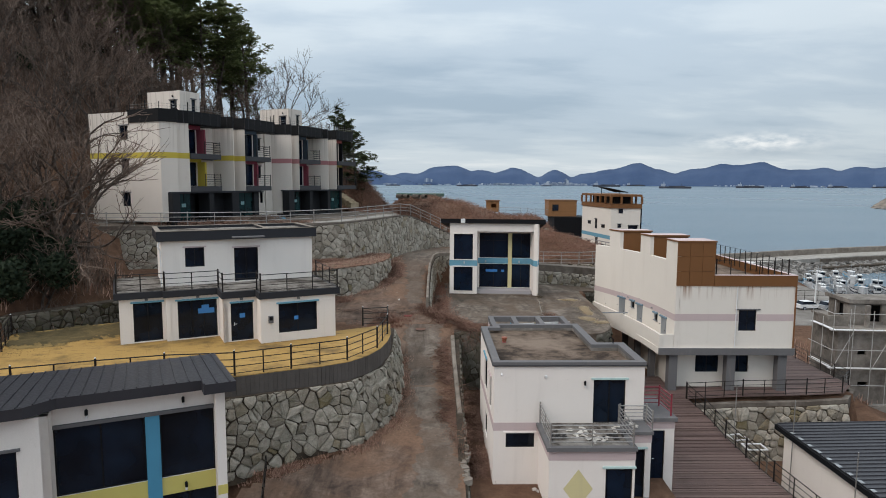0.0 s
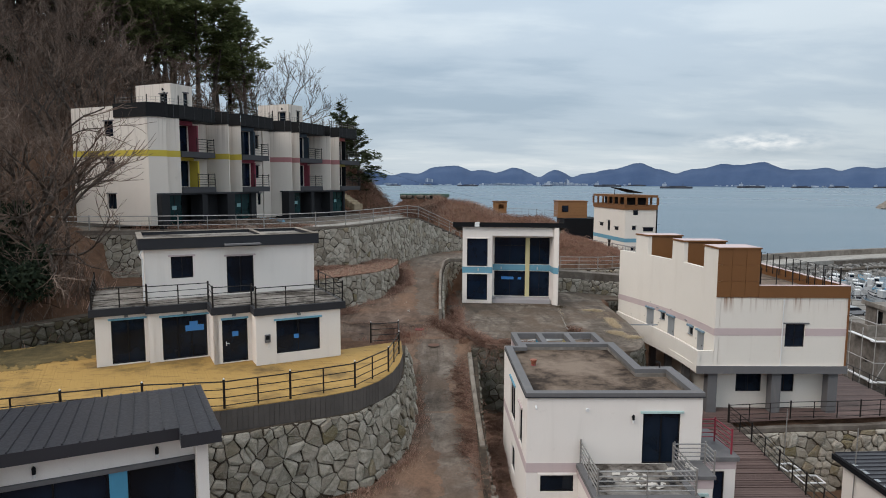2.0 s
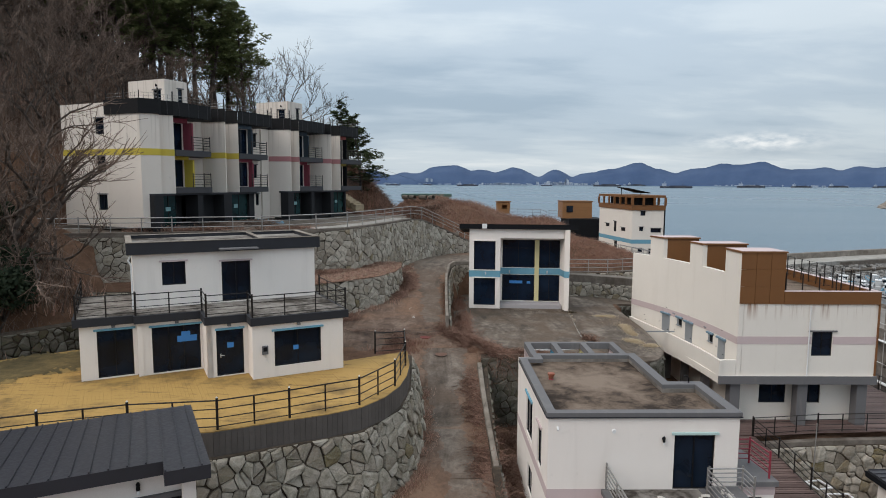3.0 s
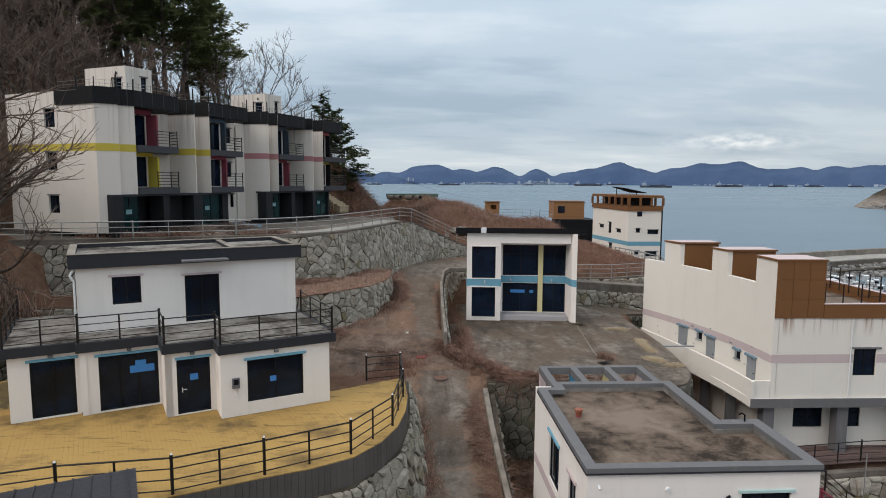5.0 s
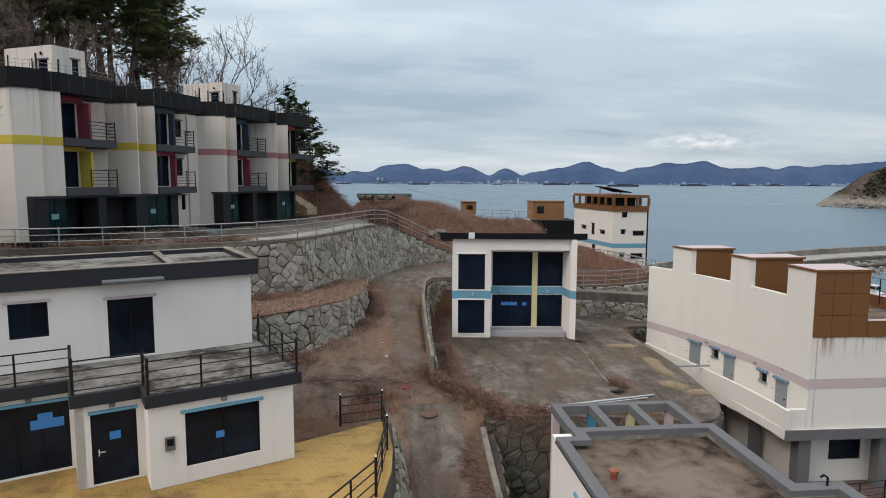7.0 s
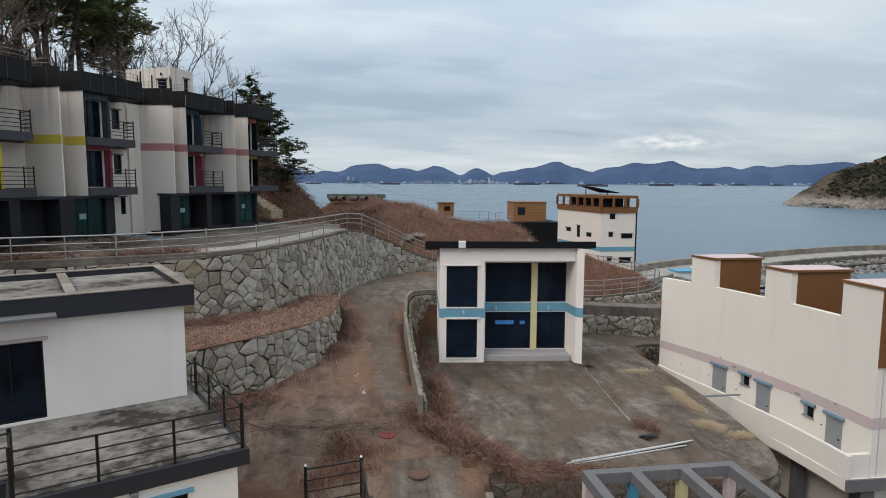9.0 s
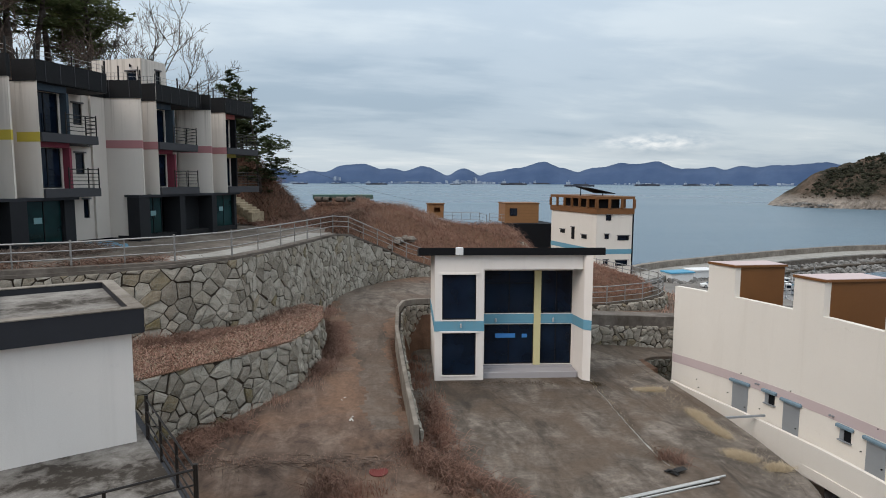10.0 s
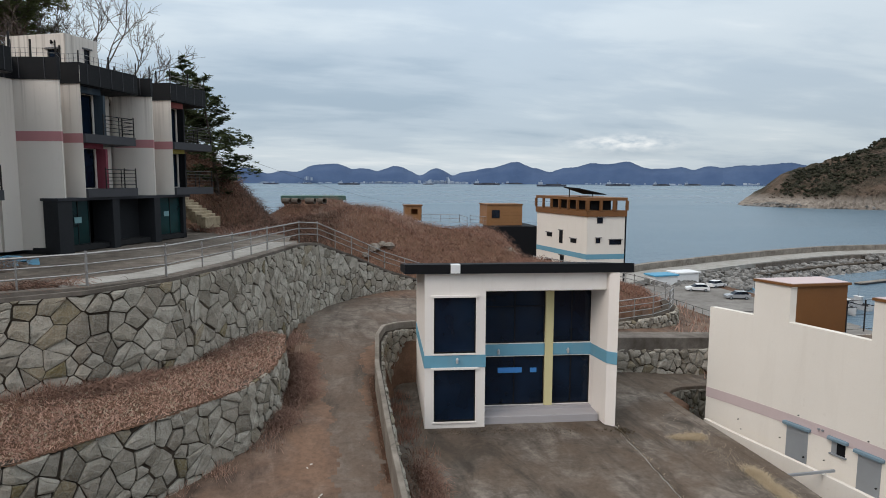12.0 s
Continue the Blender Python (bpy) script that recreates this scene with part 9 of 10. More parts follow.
for k, (x, y, H, spd, dep, tr) in enumerate(((-24.0, 98.0, 17.0, 0.75, 6, 0.2), (-26.2, 43.0, 11.0, 0.75, 5, 0.24), (-31.0, 42.0, 10.0, 0.8, 5, 0.13), (-36.0, 50.0, 11.0, 0.7, 5, 0.14))):
    w, l = bare_mesh(60 + k, H, spd, dep, twigs=(0.66, 1.3, 1.0, 1.0)[k], trunk=tr, lean=(0.1, 0.0) if k == 1 else (0, 0), fine=(0.018, 0.013, 0.016, 0.016)[k], limbs=(SKY_LIMBS, CROOKED, (), ())[k], droop=0.04 if k == 1 else 0.0)
    lab = ("leafless grey tree against the sky", "leafless tree with crooked limbs before the end wall", "leafless brown hillside tree", "leafless slender hillside tree")[k]
    bares.append(plant("bare_tree", lab, "tree", w, l, M["bark_pale"] if k == 0 else M["bark"], M["twig"] if k else M["bark_pale"], "crown", scaled(x, y, 1.0, 0 if k < 2 else 70 * k), "leafless trees on the hillside"))
for i in range(250):
    x, y = rng.uniform(-72, -22), rng.uniform(38, 88)
    if y < 47 and x > -25.5:
        continue
    if y > 47 and x > -33 + (y - 56) * 0.45:
        continue
    copy_thing(bares[2 + i % 2], scaled(x, y, rng.uniform(0.7, 1.15), rng.uniform(0, 360)))
copy_thing(bares[0], scaled(-17.5, 97.5, 0.62, 200))
copy_thing(bares[0], scaled(-29.0, 103.0, 0.9, 110))
for i in range(80):
    x, y = rng.uniform(-70, -34), rng.uniform(64, 90)
    copy_thing(bares[2 + i % 2], scaled(x, y, rng.uniform(0.9, 1.35), rng.uniform(0, 360)))


def bush_mesh(seed, r, h, n, leaf=0.12):
    """A rounded evergreen shrub of stems and many small leaves, thinner at its rim."""
    rng = random.Random(seed)
    wood, lv = Geo(), Geo()
    for i in range(9):
        a = rng.uniform(0, math.tau)
        bent(wood, (0, 0, -0.2), (math.cos(a) * 0.7, math.sin(a) * 0.7, 1), h * rng.uniform(0.6, 1), 0.03, 0.008, rng, 3, 4, 0.25)
    lumps = [(rng.uniform(-0.6, 0.6) * r, rng.uniform(-0.6, 0.6) * r, h * rng.uniform(0.3, 0.85), rng.uniform(0.3, 0.55) * r) for i in range(9)]
    for i in range(n):
        cx, cy, cz, cr = rng.choice(lumps)
        d = Vector((rng.gauss(0, 1), rng.gauss(0, 1), rng.gauss(0, 1))).normalized()
        p = Vector((cx, cy, cz)) + d * cr * rng.uniform(0.55, 1.12)
        s = Vector((rng.uniform(-1, 1), rng.uniform(-1, 1), rng.uniform(-1, 1))).normalized() * leaf * rng.uniform(0.6, 1.3)
        t = s.cross(d).normalized() * leaf * 0.5
        k = len(lv.v)
        lv.v += [p - s, p + t, p + s, p - t]
        lv.f.append((k, k + 1, k + 2, k + 3))
    return wood, lv


shrubs = []
for k in range(2):
    w, l = bush_mesh(90 + k, 1.7, 2.3, 2600, 0.14)
    shrubs.append(plant("shrub", "dark evergreen shrub on the hillside", "shrub", w, l, M["bark"], M["leaf"], "leaves", scaled(-27.5 - k * 3, 39.5 + k * 2, 1.0, 0), "evergreen shrubs"))
for i in range(26):
    x = rng.uniform(-44, -24.5)
    y = 38.5 + (-x - 24) * 0.45 + rng.uniform(-2.5, 4.5)
    copy_thing(shrubs[i % 2], scaled(x, y, rng.uniform(0.6, 1.3), rng.uniform(0, 360)))
for i in range(20):
    x = rng.uniform(-36, -25.5)
    copy_thing(shrubs[i % 2], scaled(x, 37.6 + (-x - 25) * 0.35 + rng.uniform(0, 3.5), rng.uniform(0.9, 1.5), rng.uniform(0, 360)))
for i in range(22):
    x, y = rng.uniform(-70, -36), rng.uniform(66, 92)
    copy_thing(shrubs[i % 2], scaled(x, y, rng.uniform(0.8, 1.6), rng.uniform(0, 360)))


def blades(name, label, category, where, n, hmin, hmax, width, material, seed, lean=0.5, count=1, level=None):
    """Dead grass: single blades; where(rng, n) gives places on the ground."""
    r = np.random.RandomState(seed)
    X, Y = where(r, n)
    X, Y = np.repeat(X, count), np.repeat(Y, count)
    if count > 1:
        X, Y = X + r.normal(0, 0.12, X.size), Y + r.normal(0, 0.12, Y.size)
    Z = height(X, Y) if level is None else np.full(X.size, level)
    m = X.size
    a, b, h, w = r.uniform(0, math.tau, m), r.uniform(0, math.tau, m), r.uniform(hmin, hmax, m), width * r.uniform(0.6, 1.4, m)
    q = r.uniform(0, lean, m) * h
    dx, dy = np.cos(b) * w / 2, np.sin(b) * w / 2
    V = np.stack([np.stack([X - dx, Y - dy, Z - 0.03], -1), np.stack([X + dx, Y + dy, Z - 0.03], -1), np.stack([X + np.cos(a) * q + dx * 0.2, Y + np.sin(a) * q + dy * 0.2, Z + h], -1)], 1).reshape(-1, 3)
    me = bpy.data.meshes.new(name)
    me.from_pydata(V.tolist(), [], np.arange(3 * m).reshape(-1, 3).tolist())
    me.materials.append(material)
    return tagged(new(name, me), label, category, "", "stuff")


def brambles(name, label, where, n, reach, rise, material, seed, stem=0.009, drop=0.0, aim=None):
    """Arching bramble stems, each a narrow bowed ribbon in four steps."""
    r = np.random.RandomState(seed)
    X, Y = where(r, n)
    Z = height(X, Y)
    m = X.size
    a, L, h = r.uniform(0, math.tau, m), reach * r.uniform(0.4, 1.3, m), rise * r.uniform(0.25, 1.2, m)
    side = r.normal(0, 0.25, m)
    if aim is not None:
        a = radians(aim) + r.normal(0, 0.6, m)
    if drop:
        drop, side = drop * r.uniform(0.0, 1.25, m) ** 1.5, side * 3
    rows = []
    for t in (0.0, 0.3, 0.62, 1.0):
        cx = X + np.cos(a) * L * t + np.sin(a) * side * t * t
        cy = Y + np.sin(a) * L * t - np.cos(a) * side * t * t
        cz = Z + h * (1 - (1 - t * 1.6) ** 2) * 0.95 - 0.03 - drop * t * t
        w = stem * (1 - 0.7 * t)
        rows.append(np.stack([cx - np.sin(a) * w, cy + np.cos(a) * w, cz + w], -1))
        rows.append(np.stack([cx + np.sin(a) * w, cy - np.cos(a) * w, cz - w], -1))
    V = np.stack(rows, 1).reshape(-1, 3)
    k = np.arange(m)[:, None] * 8
    F = np.concatenate([k + np.array([q, q + 1, q + 3, q + 2]) for q in (0, 2, 4)])
    me = bpy.data.meshes.new(name)
    me.from_pydata(V.tolist(), [], F.tolist())
    me.materials.append(material)
    return tagged(new(name, me), label, "brambles", "", "stuff")


def clumps(pts, spread, n_clumps, size, seed):
    """Places gathered in uneven clumps along a line."""
    P = np.array(pts, float)
    q = np.random.RandomState(seed)
    i, t = q.randint(0, len(P) - 1, n_clumps), q.uniform(0, 1, n_clumps)[:, None]
    C = P[i] + t * (P[i + 1] - P[i]) + q.normal(0, spread, (n_clumps, 2))
    weight = q.uniform(0.2, 1.0, n_clumps)
    weight /= weight.sum()

    def f(r, n):
        j = r.choice(n_clumps, n, p=weight)
        g = C[j] + r.normal(0, size, (n, 2))
        return g[:, 0], g[:, 1]
    return f


def in_poly(poly):
    x0, x1, y0, y1 = min(p[0] for p in poly), max(p[0] for p in poly), min(p[1] for p in poly), max(p[1] for p in poly)

    def f(r, n):
        X, Y = r.uniform(x0, x1, n), r.uniform(y0, y1, n)
        k = inside(X, Y, poly)
        return X[k], Y[k]
    return f


def along_line(pts, spread):
    P = np.array(pts, float)

    def f(r, n):
        i, t = r.randint(0, len(P) - 1, n), r.uniform(0, 1, n)[:, None]
        q = P[i] + t * (P[i + 1] - P[i]) + r.normal(0, spread, (n, 2))
        return q[:, 0], q[:, 1]
    return f


blades("dry_grass", "flattened dead grass and litter on the stone terrace", "grass", in_poly([(-18, 46.5), (-10.65, 48.35), (-7.95, 50.85), (-5.83, 53.15), (-4.95, 55.4), (-4.65, 58.0), (-4.8, 60.6), (-6.4, 62), (-9, 57.5), (-12, 55), (-18, 54)]), 46000, 0.01, 0.09, 0.05, M["dry_grass"], 1, 4.0, 1, 17.0)
blades("reed_bed", "rust brown dry reeds covering the knoll", "grass", in_poly([(-9, 74.5), (-2, 76), (6, 79), (16, 78), (24, 81), (25, 96), (19, 112), (12, 123), (-6, 124), (-16, 105), (-15, 84)]), 90000, 0.1, 0.5, 0.034, M["reed"], 2, 1.6)
blades("reed_bed", "rust brown dry reeds on the bank beside the row house", "grass", in_poly([(-9, 79), (-4.5, 80), (0, 100), (-22, 100), (-24, 90), (-12, 84)]), 30000, 0.1, 0.5, 0.034, M["reed"], 3, 1.6)
brambles("brambles", "rust brown bramble tangle over the knoll", in_poly([(-9, 74.5), (-2, 76), (6, 79), (16, 78), (24, 81), (25, 96), (19, 112), (12, 123), (-6, 124), (-16, 105), (-15, 84)]), 16000, 0.9, 0.6, M["bramble"], 93, 0.016)
brambles("brambles", "dark brush on the bank beside the row house", in_poly([(-9, 79), (-4.5, 80), (0, 100), (-22, 100), (-24, 90), (-12, 84)]), 9000, 0.9, 0.7, M["brush_dark"], 94, 0.018)
blades("reed_plumes", "pale thin reed plumes standing on the knoll", "grass", clumps([(-6, 96), (0, 104), (6, 112), (10, 118), (-2, 118), (4, 98)], 3.5, 60, 1.1, 95), 5000, 0.5, 1.25, 0.022, M["plume"], 95, 0.5)
brambles("brambles", "reddish brown brambles round the end of the road curb", clumps([(-1.3, 47.6), (-0.4, 46.4), (0.6, 45.4), (1.4, 44.2)], 0.3, 18, 0.24, 4), 2000, 0.5, 0.42, M["bramble"], 4)
brambles("brambles", "low dry brambles in front of the parking lot", clumps([(1.4, 43.8), (2.2, 42.9), (3.4, 42.6), (5.2, 42.4)], 0.2, 14, 0.22, 41), 1600, 0.45, 0.3, M["bramble"], 41)
brambles("brambles", "tangled brambles hanging over the lot edge wall", clumps([(1.5, 42.75), (2.6, 42.55), (4.4, 42.4), (6.4, 42.2), (8.4, 41.95)], 0.08, 22, 0.16, 10), 3800, 0.5, 0.3, M["bramble"], 10, 0.009, 1.1, -90)
blades("weeds", "dry reddish weeds beside the curb and the white house", "grass", clumps([(0.1, 47), (0.15, 50), (0.2, 55), (0.1, 60)], 0.2, 40, 0.22, 5), 1500, 0.1, 0.5, 0.025, M["reed"], 5, 0.9, 2)
blades("weeds", "dry weeds at the foot of the terrace wall", "grass", clumps([(-9.6, 47.9), (-5.4, 52.6), (-4.5, 55.3), (-4.2, 58), (-4.4, 61), (-5.0, 65)], 0.2, 60, 0.25, 6), 2600, 0.06, 0.38, 0.025, M["dry_grass"], 6, 0.9, 2)
brambles("brambles", "dry brambles at the rounded foot of the terrace wall", clumps([(-4.6, 54.6), (-4.2, 56.5), (-4.2, 58.5), (-4.4, 60.5)], 0.22, 26, 0.25, 61), 5000, 0.5, 0.4, M["bramble"], 61)
brambles("brambles", "dry brambles drooping over the upper lane wall", clumps([(-22, 51.7), (-18, 52.8), (-14.8, 53.7), (-11.5, 54.9)], 0.15, 20, 0.4, 64), 4500, 0.8, 0.35, M["bramble"], 64)
brambles("dry_branches", "dead branches piled before the shop fronts", clumps([(-19.5, 54.6), (-17.6, 57.5), (-15.8, 60.5)], 0.4, 10, 0.5, 65), 2200, 1.0, 0.55, M["twig"], 65, 0.013)
brambles("brambles", "dry brush along the foot of the tall retaining wall", clumps([(-14.6, 52.5), (-10.6, 53.8), (-8.3, 56.0), (-6.6, 60)], 0.2, 22, 0.3, 62), 3000, 0.5, 0.4, M["bramble"], 62)
brambles("brambles", "dry brambles at the inner corner of the terrace wall", clumps([(-9.9, 47.6), (-8.6, 48.7), (-7.0, 50.2)], 0.2, 14, 0.25, 63), 3000, 0.5, 0.45, M["bramble"], 63)
blades("weeds", "dry grass tufts where the lane meets the deck", "grass", clumps([(-5.5, 42.2), (-4.4, 44.2), (-3.4, 45.6), (-2.9, 42.5)], 0.5, 26, 0.25, 7), 1500, 0.06, 0.4, 0.025, M["reed"], 7, 0.9, 2)
blades("leaf_litter", "rusty leaf litter heaped beside the ditch curb", "leaves", along_line([(0.45, 31), (0.45, 36), (0.35, 39), (0.2, 42)], 0.26), 5200, 0.01, 0.08, 0.05, M["reed"], 8, 2.5, 1)
brambles("brambles", "dead reddish stalks piled along the ditch curb", clumps([(0.4, 33), (0.35, 36), (0.3, 38.5), (0.25, 41)], 0.16, 34, 0.22, 83), 3200, 0.4, 0.16, M["bramble"], 83)
brambles("brambles", "dry scrub on the red bank behind the curved railing", in_poly([(9, 68.6), (15, 69.3), (18.5, 70.4), (21, 73), (21.5, 80), (16, 86), (9, 84)]), 5000, 0.5, 0.3, M["bramble"], 84)
blades("dry_grass", "short red brown grass on the bank", "grass", in_poly([(9, 68.2), (15, 68.9), (18.5, 70.0), (21.4, 73), (21.8, 80), (16, 88), (6, 86), (5, 72)]), 26000, 0.05, 0.3, 0.05, M["reed"], 85, 1.5)
blades("leaf_litter", "fallen leaves along the edges of the climbing road", "leaves", along_line([(-3.9, 54), (-4.0, 60), (-3.6, 66), (-1.4, 60), (-1.3, 54), (-1.3, 48)], 0.32), 4200, 0.01, 0.06, 0.045, M["reed"], 81, 2.5, 1)
blades("weeds", "dry weeds at the foot of the deck wall", "grass", clumps([(-9, 27.4), (-6.5, 28.7), (-3.9, 30.2), (-2.3, 33), (-2.1, 36.4), (-2.3, 40)], 0.15, 70, 0.18, 9), 3000, 0.03, 0.25, 0.035, M["dry_grass"], 9, 1.2, 2)
brambles("brambles", "dry brambles filling the sunken ditch", clumps([(1.8, 30), (2.0, 35), (2.2, 40), (5, 41), (8, 40.6)], 0.3, 40, 0.35, 82), 6000, 0.8, 0.45, M["bramble"], 82)
blades("hill_grass", "dead brown undergrowth on the hillside", "grass", in_poly([(-24, 38), (-21, 45), (-30, 49), (-60, 49), (-66, 90), (-30, 90), (-33, 66), (-42, 52), (-70, 44), (-60, 34), (-30, 34)]), 30000, 0.3, 1.3, 0.09, M["dry_grass"], 12, 0.8)
blades("weeds", "dead weeds along the upper lane edge", "grass", along_line([(-24, 51.2), (-14.8, 53.2), (-11, 54.3)], 0.3), 1500, 0.1, 0.7, 0.03, M["dry_grass"], 13, 0.9, 3)
blades("hill_grass", "dead grass on the slope towards the harbour", "grass", in_poly([(17, 60), (40, 56), (60, 70), (44, 96), (26, 98), (25, 82), (22, 78)]), 9000, 0.2, 0.8, 0.09, M["dry_grass"], 14, 0.8)
blades("brushwood", "tangle of bare upright saplings on the hillside", "brush", in_poly([(-24.5, 39), (-23, 45), (-30, 48.5), (-33.5, 50), (-32.5, 57), (-28.5, 66), (-24, 76), (-22, 86), (-62, 90), (-72, 60), (-60, 36), (-32, 35)]), 34000, 0.6, 2.6, 0.035, M["twig"], 15, 0.5, 1)


# ---- litter and small clutter ----
def scrap_heap(seed, n, spread, size, flat=0.5):
    """Crumpled sheets lying over one another, each a small bent quad with a thickness."""
    rng = random.Random(seed)
    g = Geo()
    for i in range(n):
        c = Vector((rng.gauss(0, spread), rng.gauss(0, spread), rng.uniform(0.01, 0.05 + size * 0.3)))
        a = rng.uniform(0, math.tau)
        u = Vector((math.cos(a), math.sin(a), rng.uniform(-flat, flat) * 0.6)) * size * rng.uniform(0.4, 1.2)
        v = Vector((-math.sin(a), math.cos(a), rng.uniform(-flat, flat) * 0.6)) * size * rng.uniform(0.2, 0.7)
        w = Vector((0, 0, 0.012))
        m = Vector((0, 0, size * rng.uniform(0.05, 0.3)))
        p = [c - u - v, c - v + m, c + u - v, c + u + v, c + v + m, c - u + v]
        g.add([*p, *[q + w for q in p]], [(6, 7, 10, 11), (7, 8, 9, 10), (5, 4, 1, 0), (4, 3, 2, 1), (0, 1, 7, 6), (1, 2, 8, 7), (2, 3, 9, 8), (3, 4, 10, 9), (4, 5, 11, 10), (5, 0, 6, 11)])
    return g


def heap(name, label, category, x, y, z, material, seed, n, spread, size):
    ob = link(name, scrap_heap(seed, n, spread, size), material)
    ob.location = (x, y, z)
    return tagged(ob, label, category, "", "stuff")


M["rag_white"] = paint("rag_white", (0.55, 0.52, 0.48), 0.9, 0.0, 0.5, (0.25, 0.21, 0.17))
M["rag_red"] = paint("rag_red", (0.36, 0.035, 0.03), 0.8, 0.0, 0.4)
M["rag_blue"] = paint("tarp_blue", (0.10, 0.26, 0.38), 0.6, 0.0, 0.5)
M["rag_dark"] = paint("rag_dark", (0.02, 0.019, 0.019), 0.8)
FM = pose(2.6, 28.9, 9.5, 0, 0, 0.8)
for k, (u, v, n) in enumerate(((3.0, -1.2, 9), (3.9, -0.9, 12), (4.6, -1.5, 12), (5.3, -1.0, 10), (5.6, -0.5, 7))):
    p = FM @ Vector((u - 0.1, v - 0.4, 3.06))
    heap("rubbish", "torn white packaging strewn on the balcony", "rubbish", p.x, p.y, p.z, M["rag_white"] if k % 3 else M["rag_dark"], 300 + k, n, 0.28, 0.16)
p = FM @ Vector((6.6, -0.8, 3.2))
heap("rubbish", "pale scraps on the porch roof", "rubbish", p.x, p.y, p.z, M["rag_white"], 310, 6, 0.15, 0.12)
heap("litter", "crumpled red plastic sack at the wall foot", "litter", -2.4, 74.6, 16.3, M["rag_red"], 311, 14, 0.16, 0.26)
heap("litter", "flattened pale scrap of paper on the road", "litter", -3.2, 49.9, ground_at(-3.2, 49.9) + 0.04, M["rag_white"], 312, 3, 0.1, 0.1)
heap("litter", "pale scrap on the climbing road", "litter", -3.4, 51.6, ground_at(-3.4, 51.6) + 0.04, M["rag_white"], 313, 2, 0.1, 0.07)
heap("litter", "black rubbish bag beside the pipes", "litter", 7.75, 44.75, 14.02, M["rag_dark"], 314, 9, 0.14, 0.22)
heap("litter", "white rubbish below the flat-roofed house", "litter", 4.6, 28.2, ground_at(4.6, 28.2) + 0.03, M["rag_white"], 315, 8, 0.14, 0.1)
heap("tarpaulin", "faded blue tarpaulin lying on the upper lane", "tarpaulin", -16.6, 61.6, 20.32, M["rag_blue"], 316, 16, 0.5, 0.5)
for k, (x, y, s) in enumerate(((1.6, 88.4, 0.55), (2.4, 89.0, 0.4), (3.0, 88.6, 0.5), (0.8, 87.6, 0.35), (9.0, 84.2, 0.5), (9.8, 83.6, 0.6), (10.6, 83.8, 0.4))):
    g = Geo()
    boulder(g, (0, 0, s * 0.45), s, random.Random(330 + k))
    ob = link("rock", g, M["concrete"])
    ob.location = (x, y, ground_at(x, y) + 0.15)
    tagged(ob, "pale rock half hidden in the dry reeds", "rock", "rocks on the knoll")


def spots(centres):
    """Oval patches: (x, y, spread across, spread along)."""
    C = np.array(centres, float)

    def f(r, n):
        j = r.randint(0, len(C), n)
        return C[j, 0] + r.normal(0, 1, n) * C[j, 2], C[j, 1] + r.normal(0, 1, n) * C[j, 3]
    return f


blades("straw", "pale flattened straw matted along the lot edge", "grass", spots([(10.8, 53.5, 0.25, 0.12), (11.4, 53.5, 0.22, 0.14), (11.72, 50.2, 0.14, 0.28), (11.6, 49.2, 0.14, 0.34), (11.58, 48.2, 0.14, 0.28), (10.85, 46.15, 0.2, 0.2), (11.15, 45.85, 0.18, 0.2), (11.0, 46.0, 0.2, 0.2), (11.8, 44.95, 0.22, 0.14)]), 22000, 0.02, 0.13, 0.016, M["straw_pale"], 21, 3.0, 1, 13.85)
blades("straw", "thin straw scattered round the matted patches", "grass", spots([(11.3, 52.0, 0.5, 1.6), (11.3, 47.6, 0.5, 1.8), (11.0, 45.0, 0.7, 0.7)]), 2200, 0.01, 0.06, 0.012, M["straw"], 27, 4.0, 1, 13.86)
brambles("dry_branches", "dead branches and stalks lying across the side lane", spots([(-6.5, 47.3, 1.6, 0.18), (-3.6, 47.0, 0.9, 0.15)]), 500, 0.9, 0.1, M["twig"], 28, 0.014)
brambles("brambles", "dome of dry reddish stalks growing in the lane", spots([(-4.0, 45.4, 0.36, 0.36)]), 520, 0.55, 0.5, M["bramble"], 29)
brambles("brambles", "small dry weed clump on the lot", spots([(8.3, 45.5, 0.16, 0.16), (7.9, 45.9, 0.1, 0.1)]), 220, 0.35, 0.45, M["bramble"], 30)
brambles("brambles", "dry brown brambles heaped between the curb and the lot", spots([(0.3, 46.2, 0.4, 1.0), (0.2, 48.6, 0.22, 0.9), (0.25, 51.4, 0.22, 0.8)]), 1500, 0.5, 0.42, M["bramble"], 31)
blades("leaf_litter", "dark rotten leaves banked against the foot of the deck wall", "leaves", along_line([(-5.2, 29.4), (-3.2, 31.2), (-2.35, 33.4), (-2.1, 36), (-2.25, 38.6), (-2.5, 41)], 0.3), 9000, 0.01, 0.07, 0.05, M["leaf_brown"], 32, 2.5, 1)
blades("leaf_litter", "rusty leaves banked along the ditch curb", "leaves", along_line([(0.75, 31), (0.7, 36), (0.55, 39), (0.4, 42.2)], 0.22), 7000, 0.01, 0.09, 0.05, M["reed"], 33, 2.5, 1)
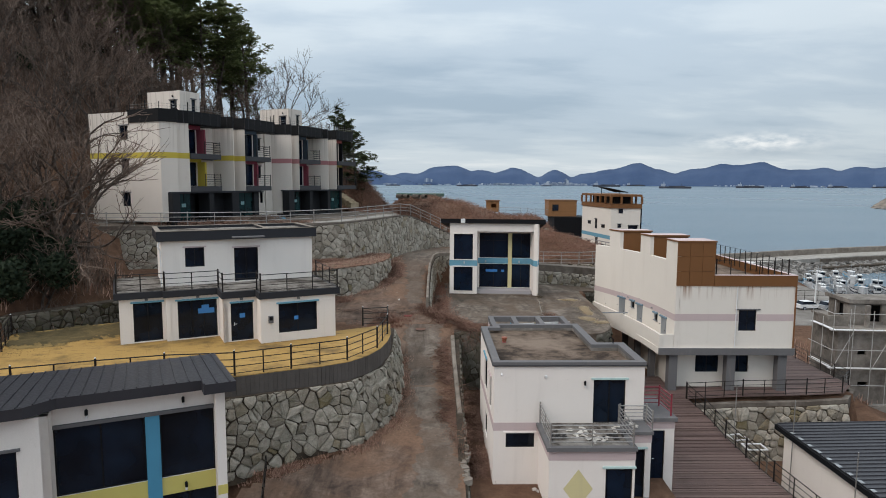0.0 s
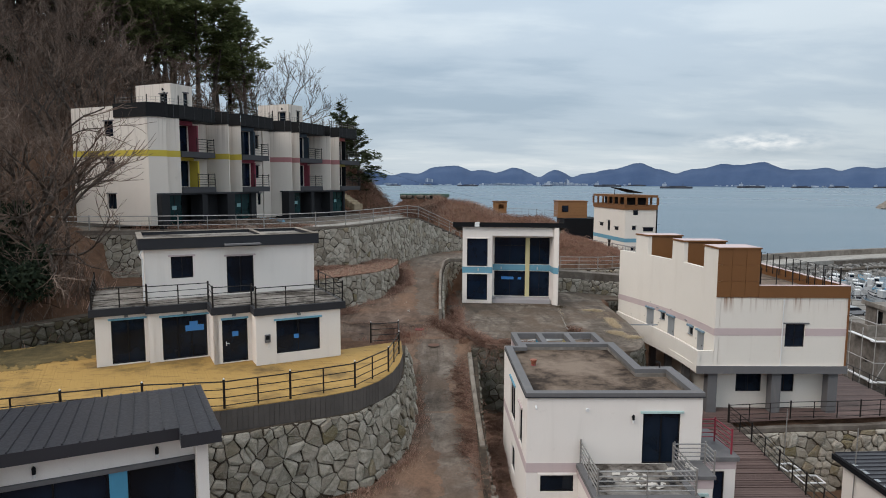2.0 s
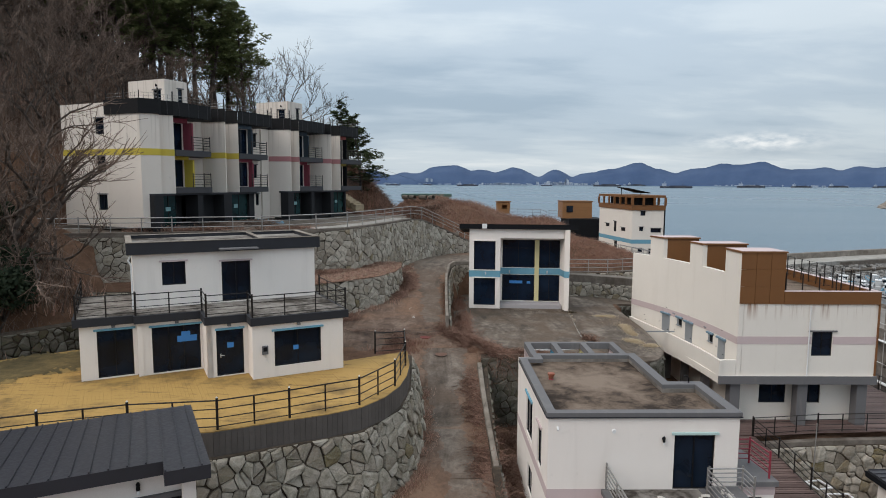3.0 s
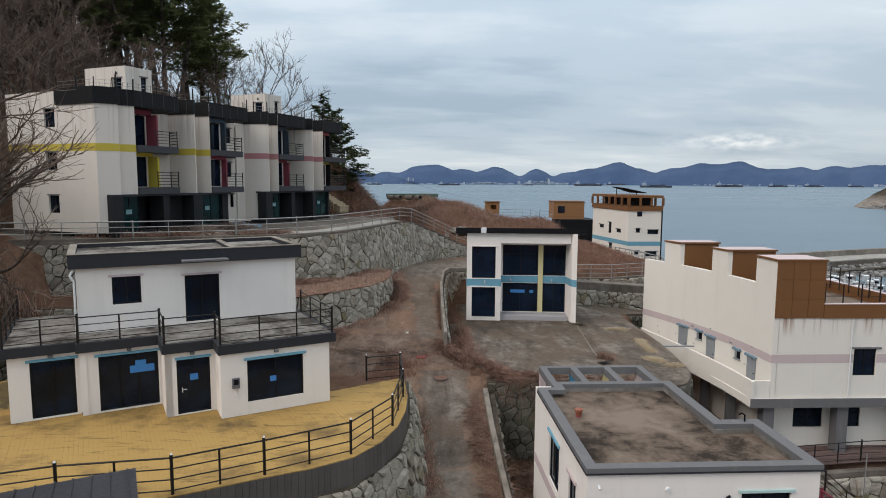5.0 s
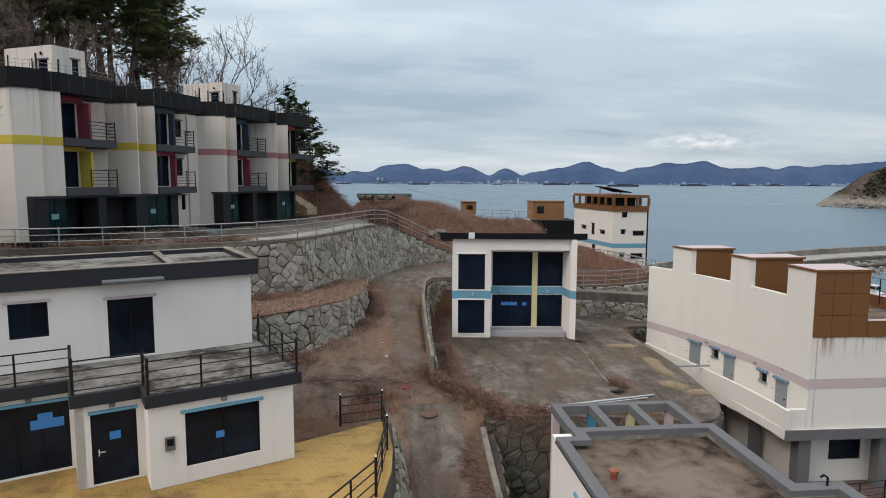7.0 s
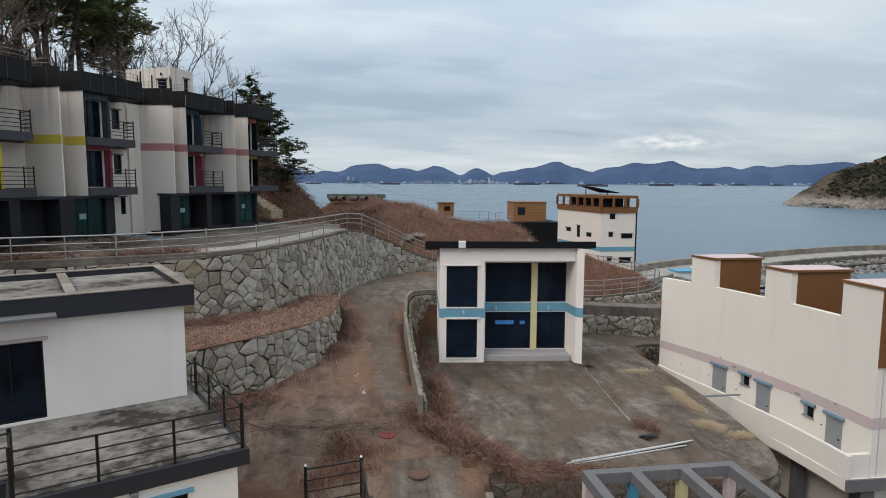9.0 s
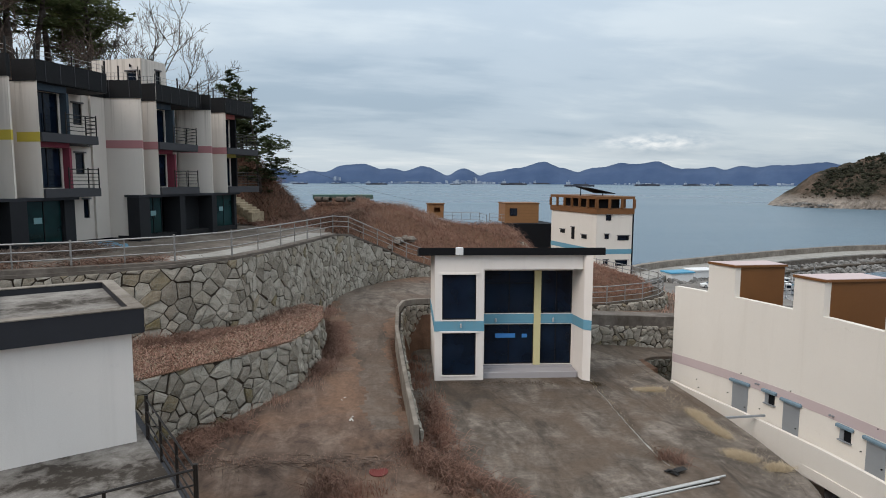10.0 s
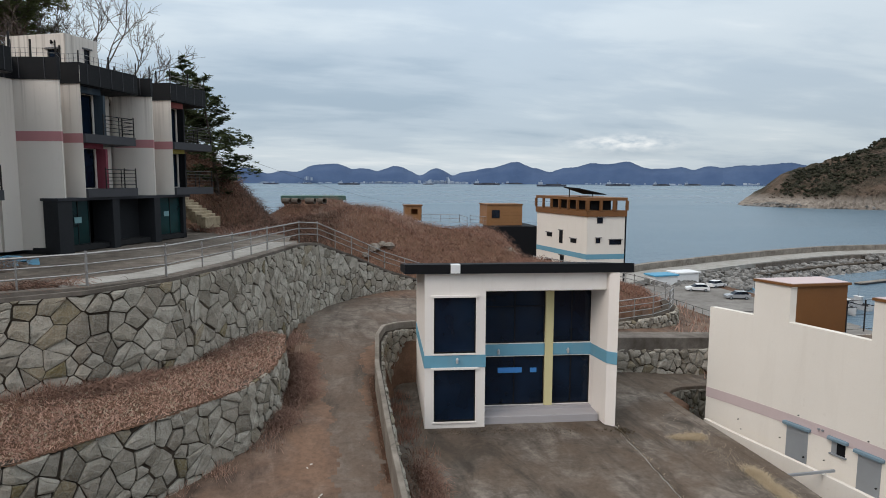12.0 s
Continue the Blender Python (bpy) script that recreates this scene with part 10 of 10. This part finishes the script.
def lot_joint():
    """A crack across the lot, patched here and there with paler cement."""
    rg = random.Random(52)
    line = [(8.82, 55.2), (8.59, 53.96), (8.42, 52.04), (8.16, 49.77), (7.93, 47.52), (7.86, 46.1), (7.92, 45.2)]
    pts = []
    for (x0, y0), (x1, y1) in zip(line, line[1:]):
        n = int(abs(y1 - y0) / 0.12)
        pts += [(x0 + (x1 - x0) * i / n + rg.uniform(-0.03, 0.03), y0 + (y1 - y0) * i / n) for i in range(n)]
    dark, pale = Geo(), Geo()
    for g, shift, lift, width in ((pale, -0.05, 0.003, lambda i: 0.12 * max(0.0, noise.noise((i * 0.13, 4, 0)) + 0.12) + 0.012), (dark, 0.0, 0.006, lambda i: 0.012 + 0.018 * rg.random())):
        for i, (x, y) in enumerate(pts):
            w = width(i)
            z = float(lot_z(np.array(x), np.array(y))) + lift
            g.v += [Vector((x + shift - w, y, z)), Vector((x + shift + w * 0.7, y, z))]
            if i:
                k = 2 * i
                g.f.append((k - 2, k, k + 1, k - 1))
    root = thing("lot_joint", "cracked joint across the lot with pale cement patches", "pavement joint", kind="structure")
    part("crack", dark, M["mortar"], root)
    part("cement_patch", pale, M["pave"], root)


lot_joint()
blades("leaf_litter", "dirt and dry stalks gathered in a joint of the lot", "leaves", along_line([(8.82, 55.2), (8.59, 53.96), (8.42, 52.04), (8.16, 49.77), (7.93, 47.52), (7.86, 46.1), (7.92, 45.2)], 0.09), 380, 0.005, 0.04, 0.025, M["straw"], 22, 2.0, 1, 14.01)
blades("leaf_litter", "dirt blown against the front of the blue band house", "leaves", along_line([(1.0, 55.4), (3.4, 55.2), (6.0, 54.8), (8.6, 54.4), (8.9, 54.2)], 0.16), 900, 0.01, 0.05, 0.03, M["leaf_dark"], 23, 2.0, 1, 14.01)
blades("leaf_litter", "ridge of dead leaves where the side lane meets the road", "leaves", along_line([(-9.5, 47.2), (-7, 47.4), (-4.5, 47.2), (-2.2, 46.6), (-1.2, 46.9)], 0.2), 3600, 0.01, 0.1, 0.04, M["dry_grass"], 24, 2.0, 1)

brambles("brushwood", "grey brown tangle of bare branches covering the hillside", in_poly([(-24.5, 39), (-23, 45), (-30, 48.5), (-33.5, 50), (-32.5, 57), (-28.5, 66), (-24, 76), (-22, 86), (-70, 92), (-76, 60), (-60, 36), (-32, 35)]), 36000, 1.7, 1.9, M["twig"], 16, 0.02)
blades("leaf_litter", "rotten leaves and mud lying on the yellow deck", "leaves", clumps([(-25, 33), (-22, 34.5), (-20, 38), (-17, 38.6), (-24, 36.5)], 0.9, 26, 0.8, 25), 2600, 0.004, 0.02, 0.05, M["leaf_dark"], 25, 3.0, 1, 14.8)

# an overhead cable sags from the end of the row house towards the shed on the knoll
cable_pts = [Vector((-11.0, 83.0, 26.5)).lerp(Vector((10.4, 126.0, 20.4)), i / 12) - Vector((0, 0, 3.2 * (i / 12) * (1 - i / 12))) for i in range(13)]
tagged(link("overhead_cable", Geo().sweep(cable_pts, 0.012, 5), M["dark"]), "thin dark overhead cable sagging towards the knoll shed", "cable")

brambles("dead_stalks", "thin dead stalks and twigs strewn over the stone terrace", in_poly([(-18, 46.9), (-10.65, 48.6), (-8.2, 51.0), (-6.1, 53.3), (-5.2, 55.5), (-4.9, 58.0), (-5.0, 60.4), (-6.6, 61.6), (-9, 57.3), (-12, 54.8), (-18, 53.8)]), 3000, 0.5, 0.24, M["twig"], 91, 0.01)

blades("leaf_litter", "pale fallen leaves scattered over the stone terrace", "leaves", in_poly([(-18, 46.7), (-10.65, 48.5), (-8.1, 51.0), (-6.0, 53.3), (-5.1, 55.5), (-4.8, 58.0), (-5.0, 60.4), (-6.6, 61.6), (-9, 57.3), (-12, 54.8), (-18, 53.8)]), 4500, 0.01, 0.05, 0.07, M["straw"], 92, 3.0, 1, 17.05)
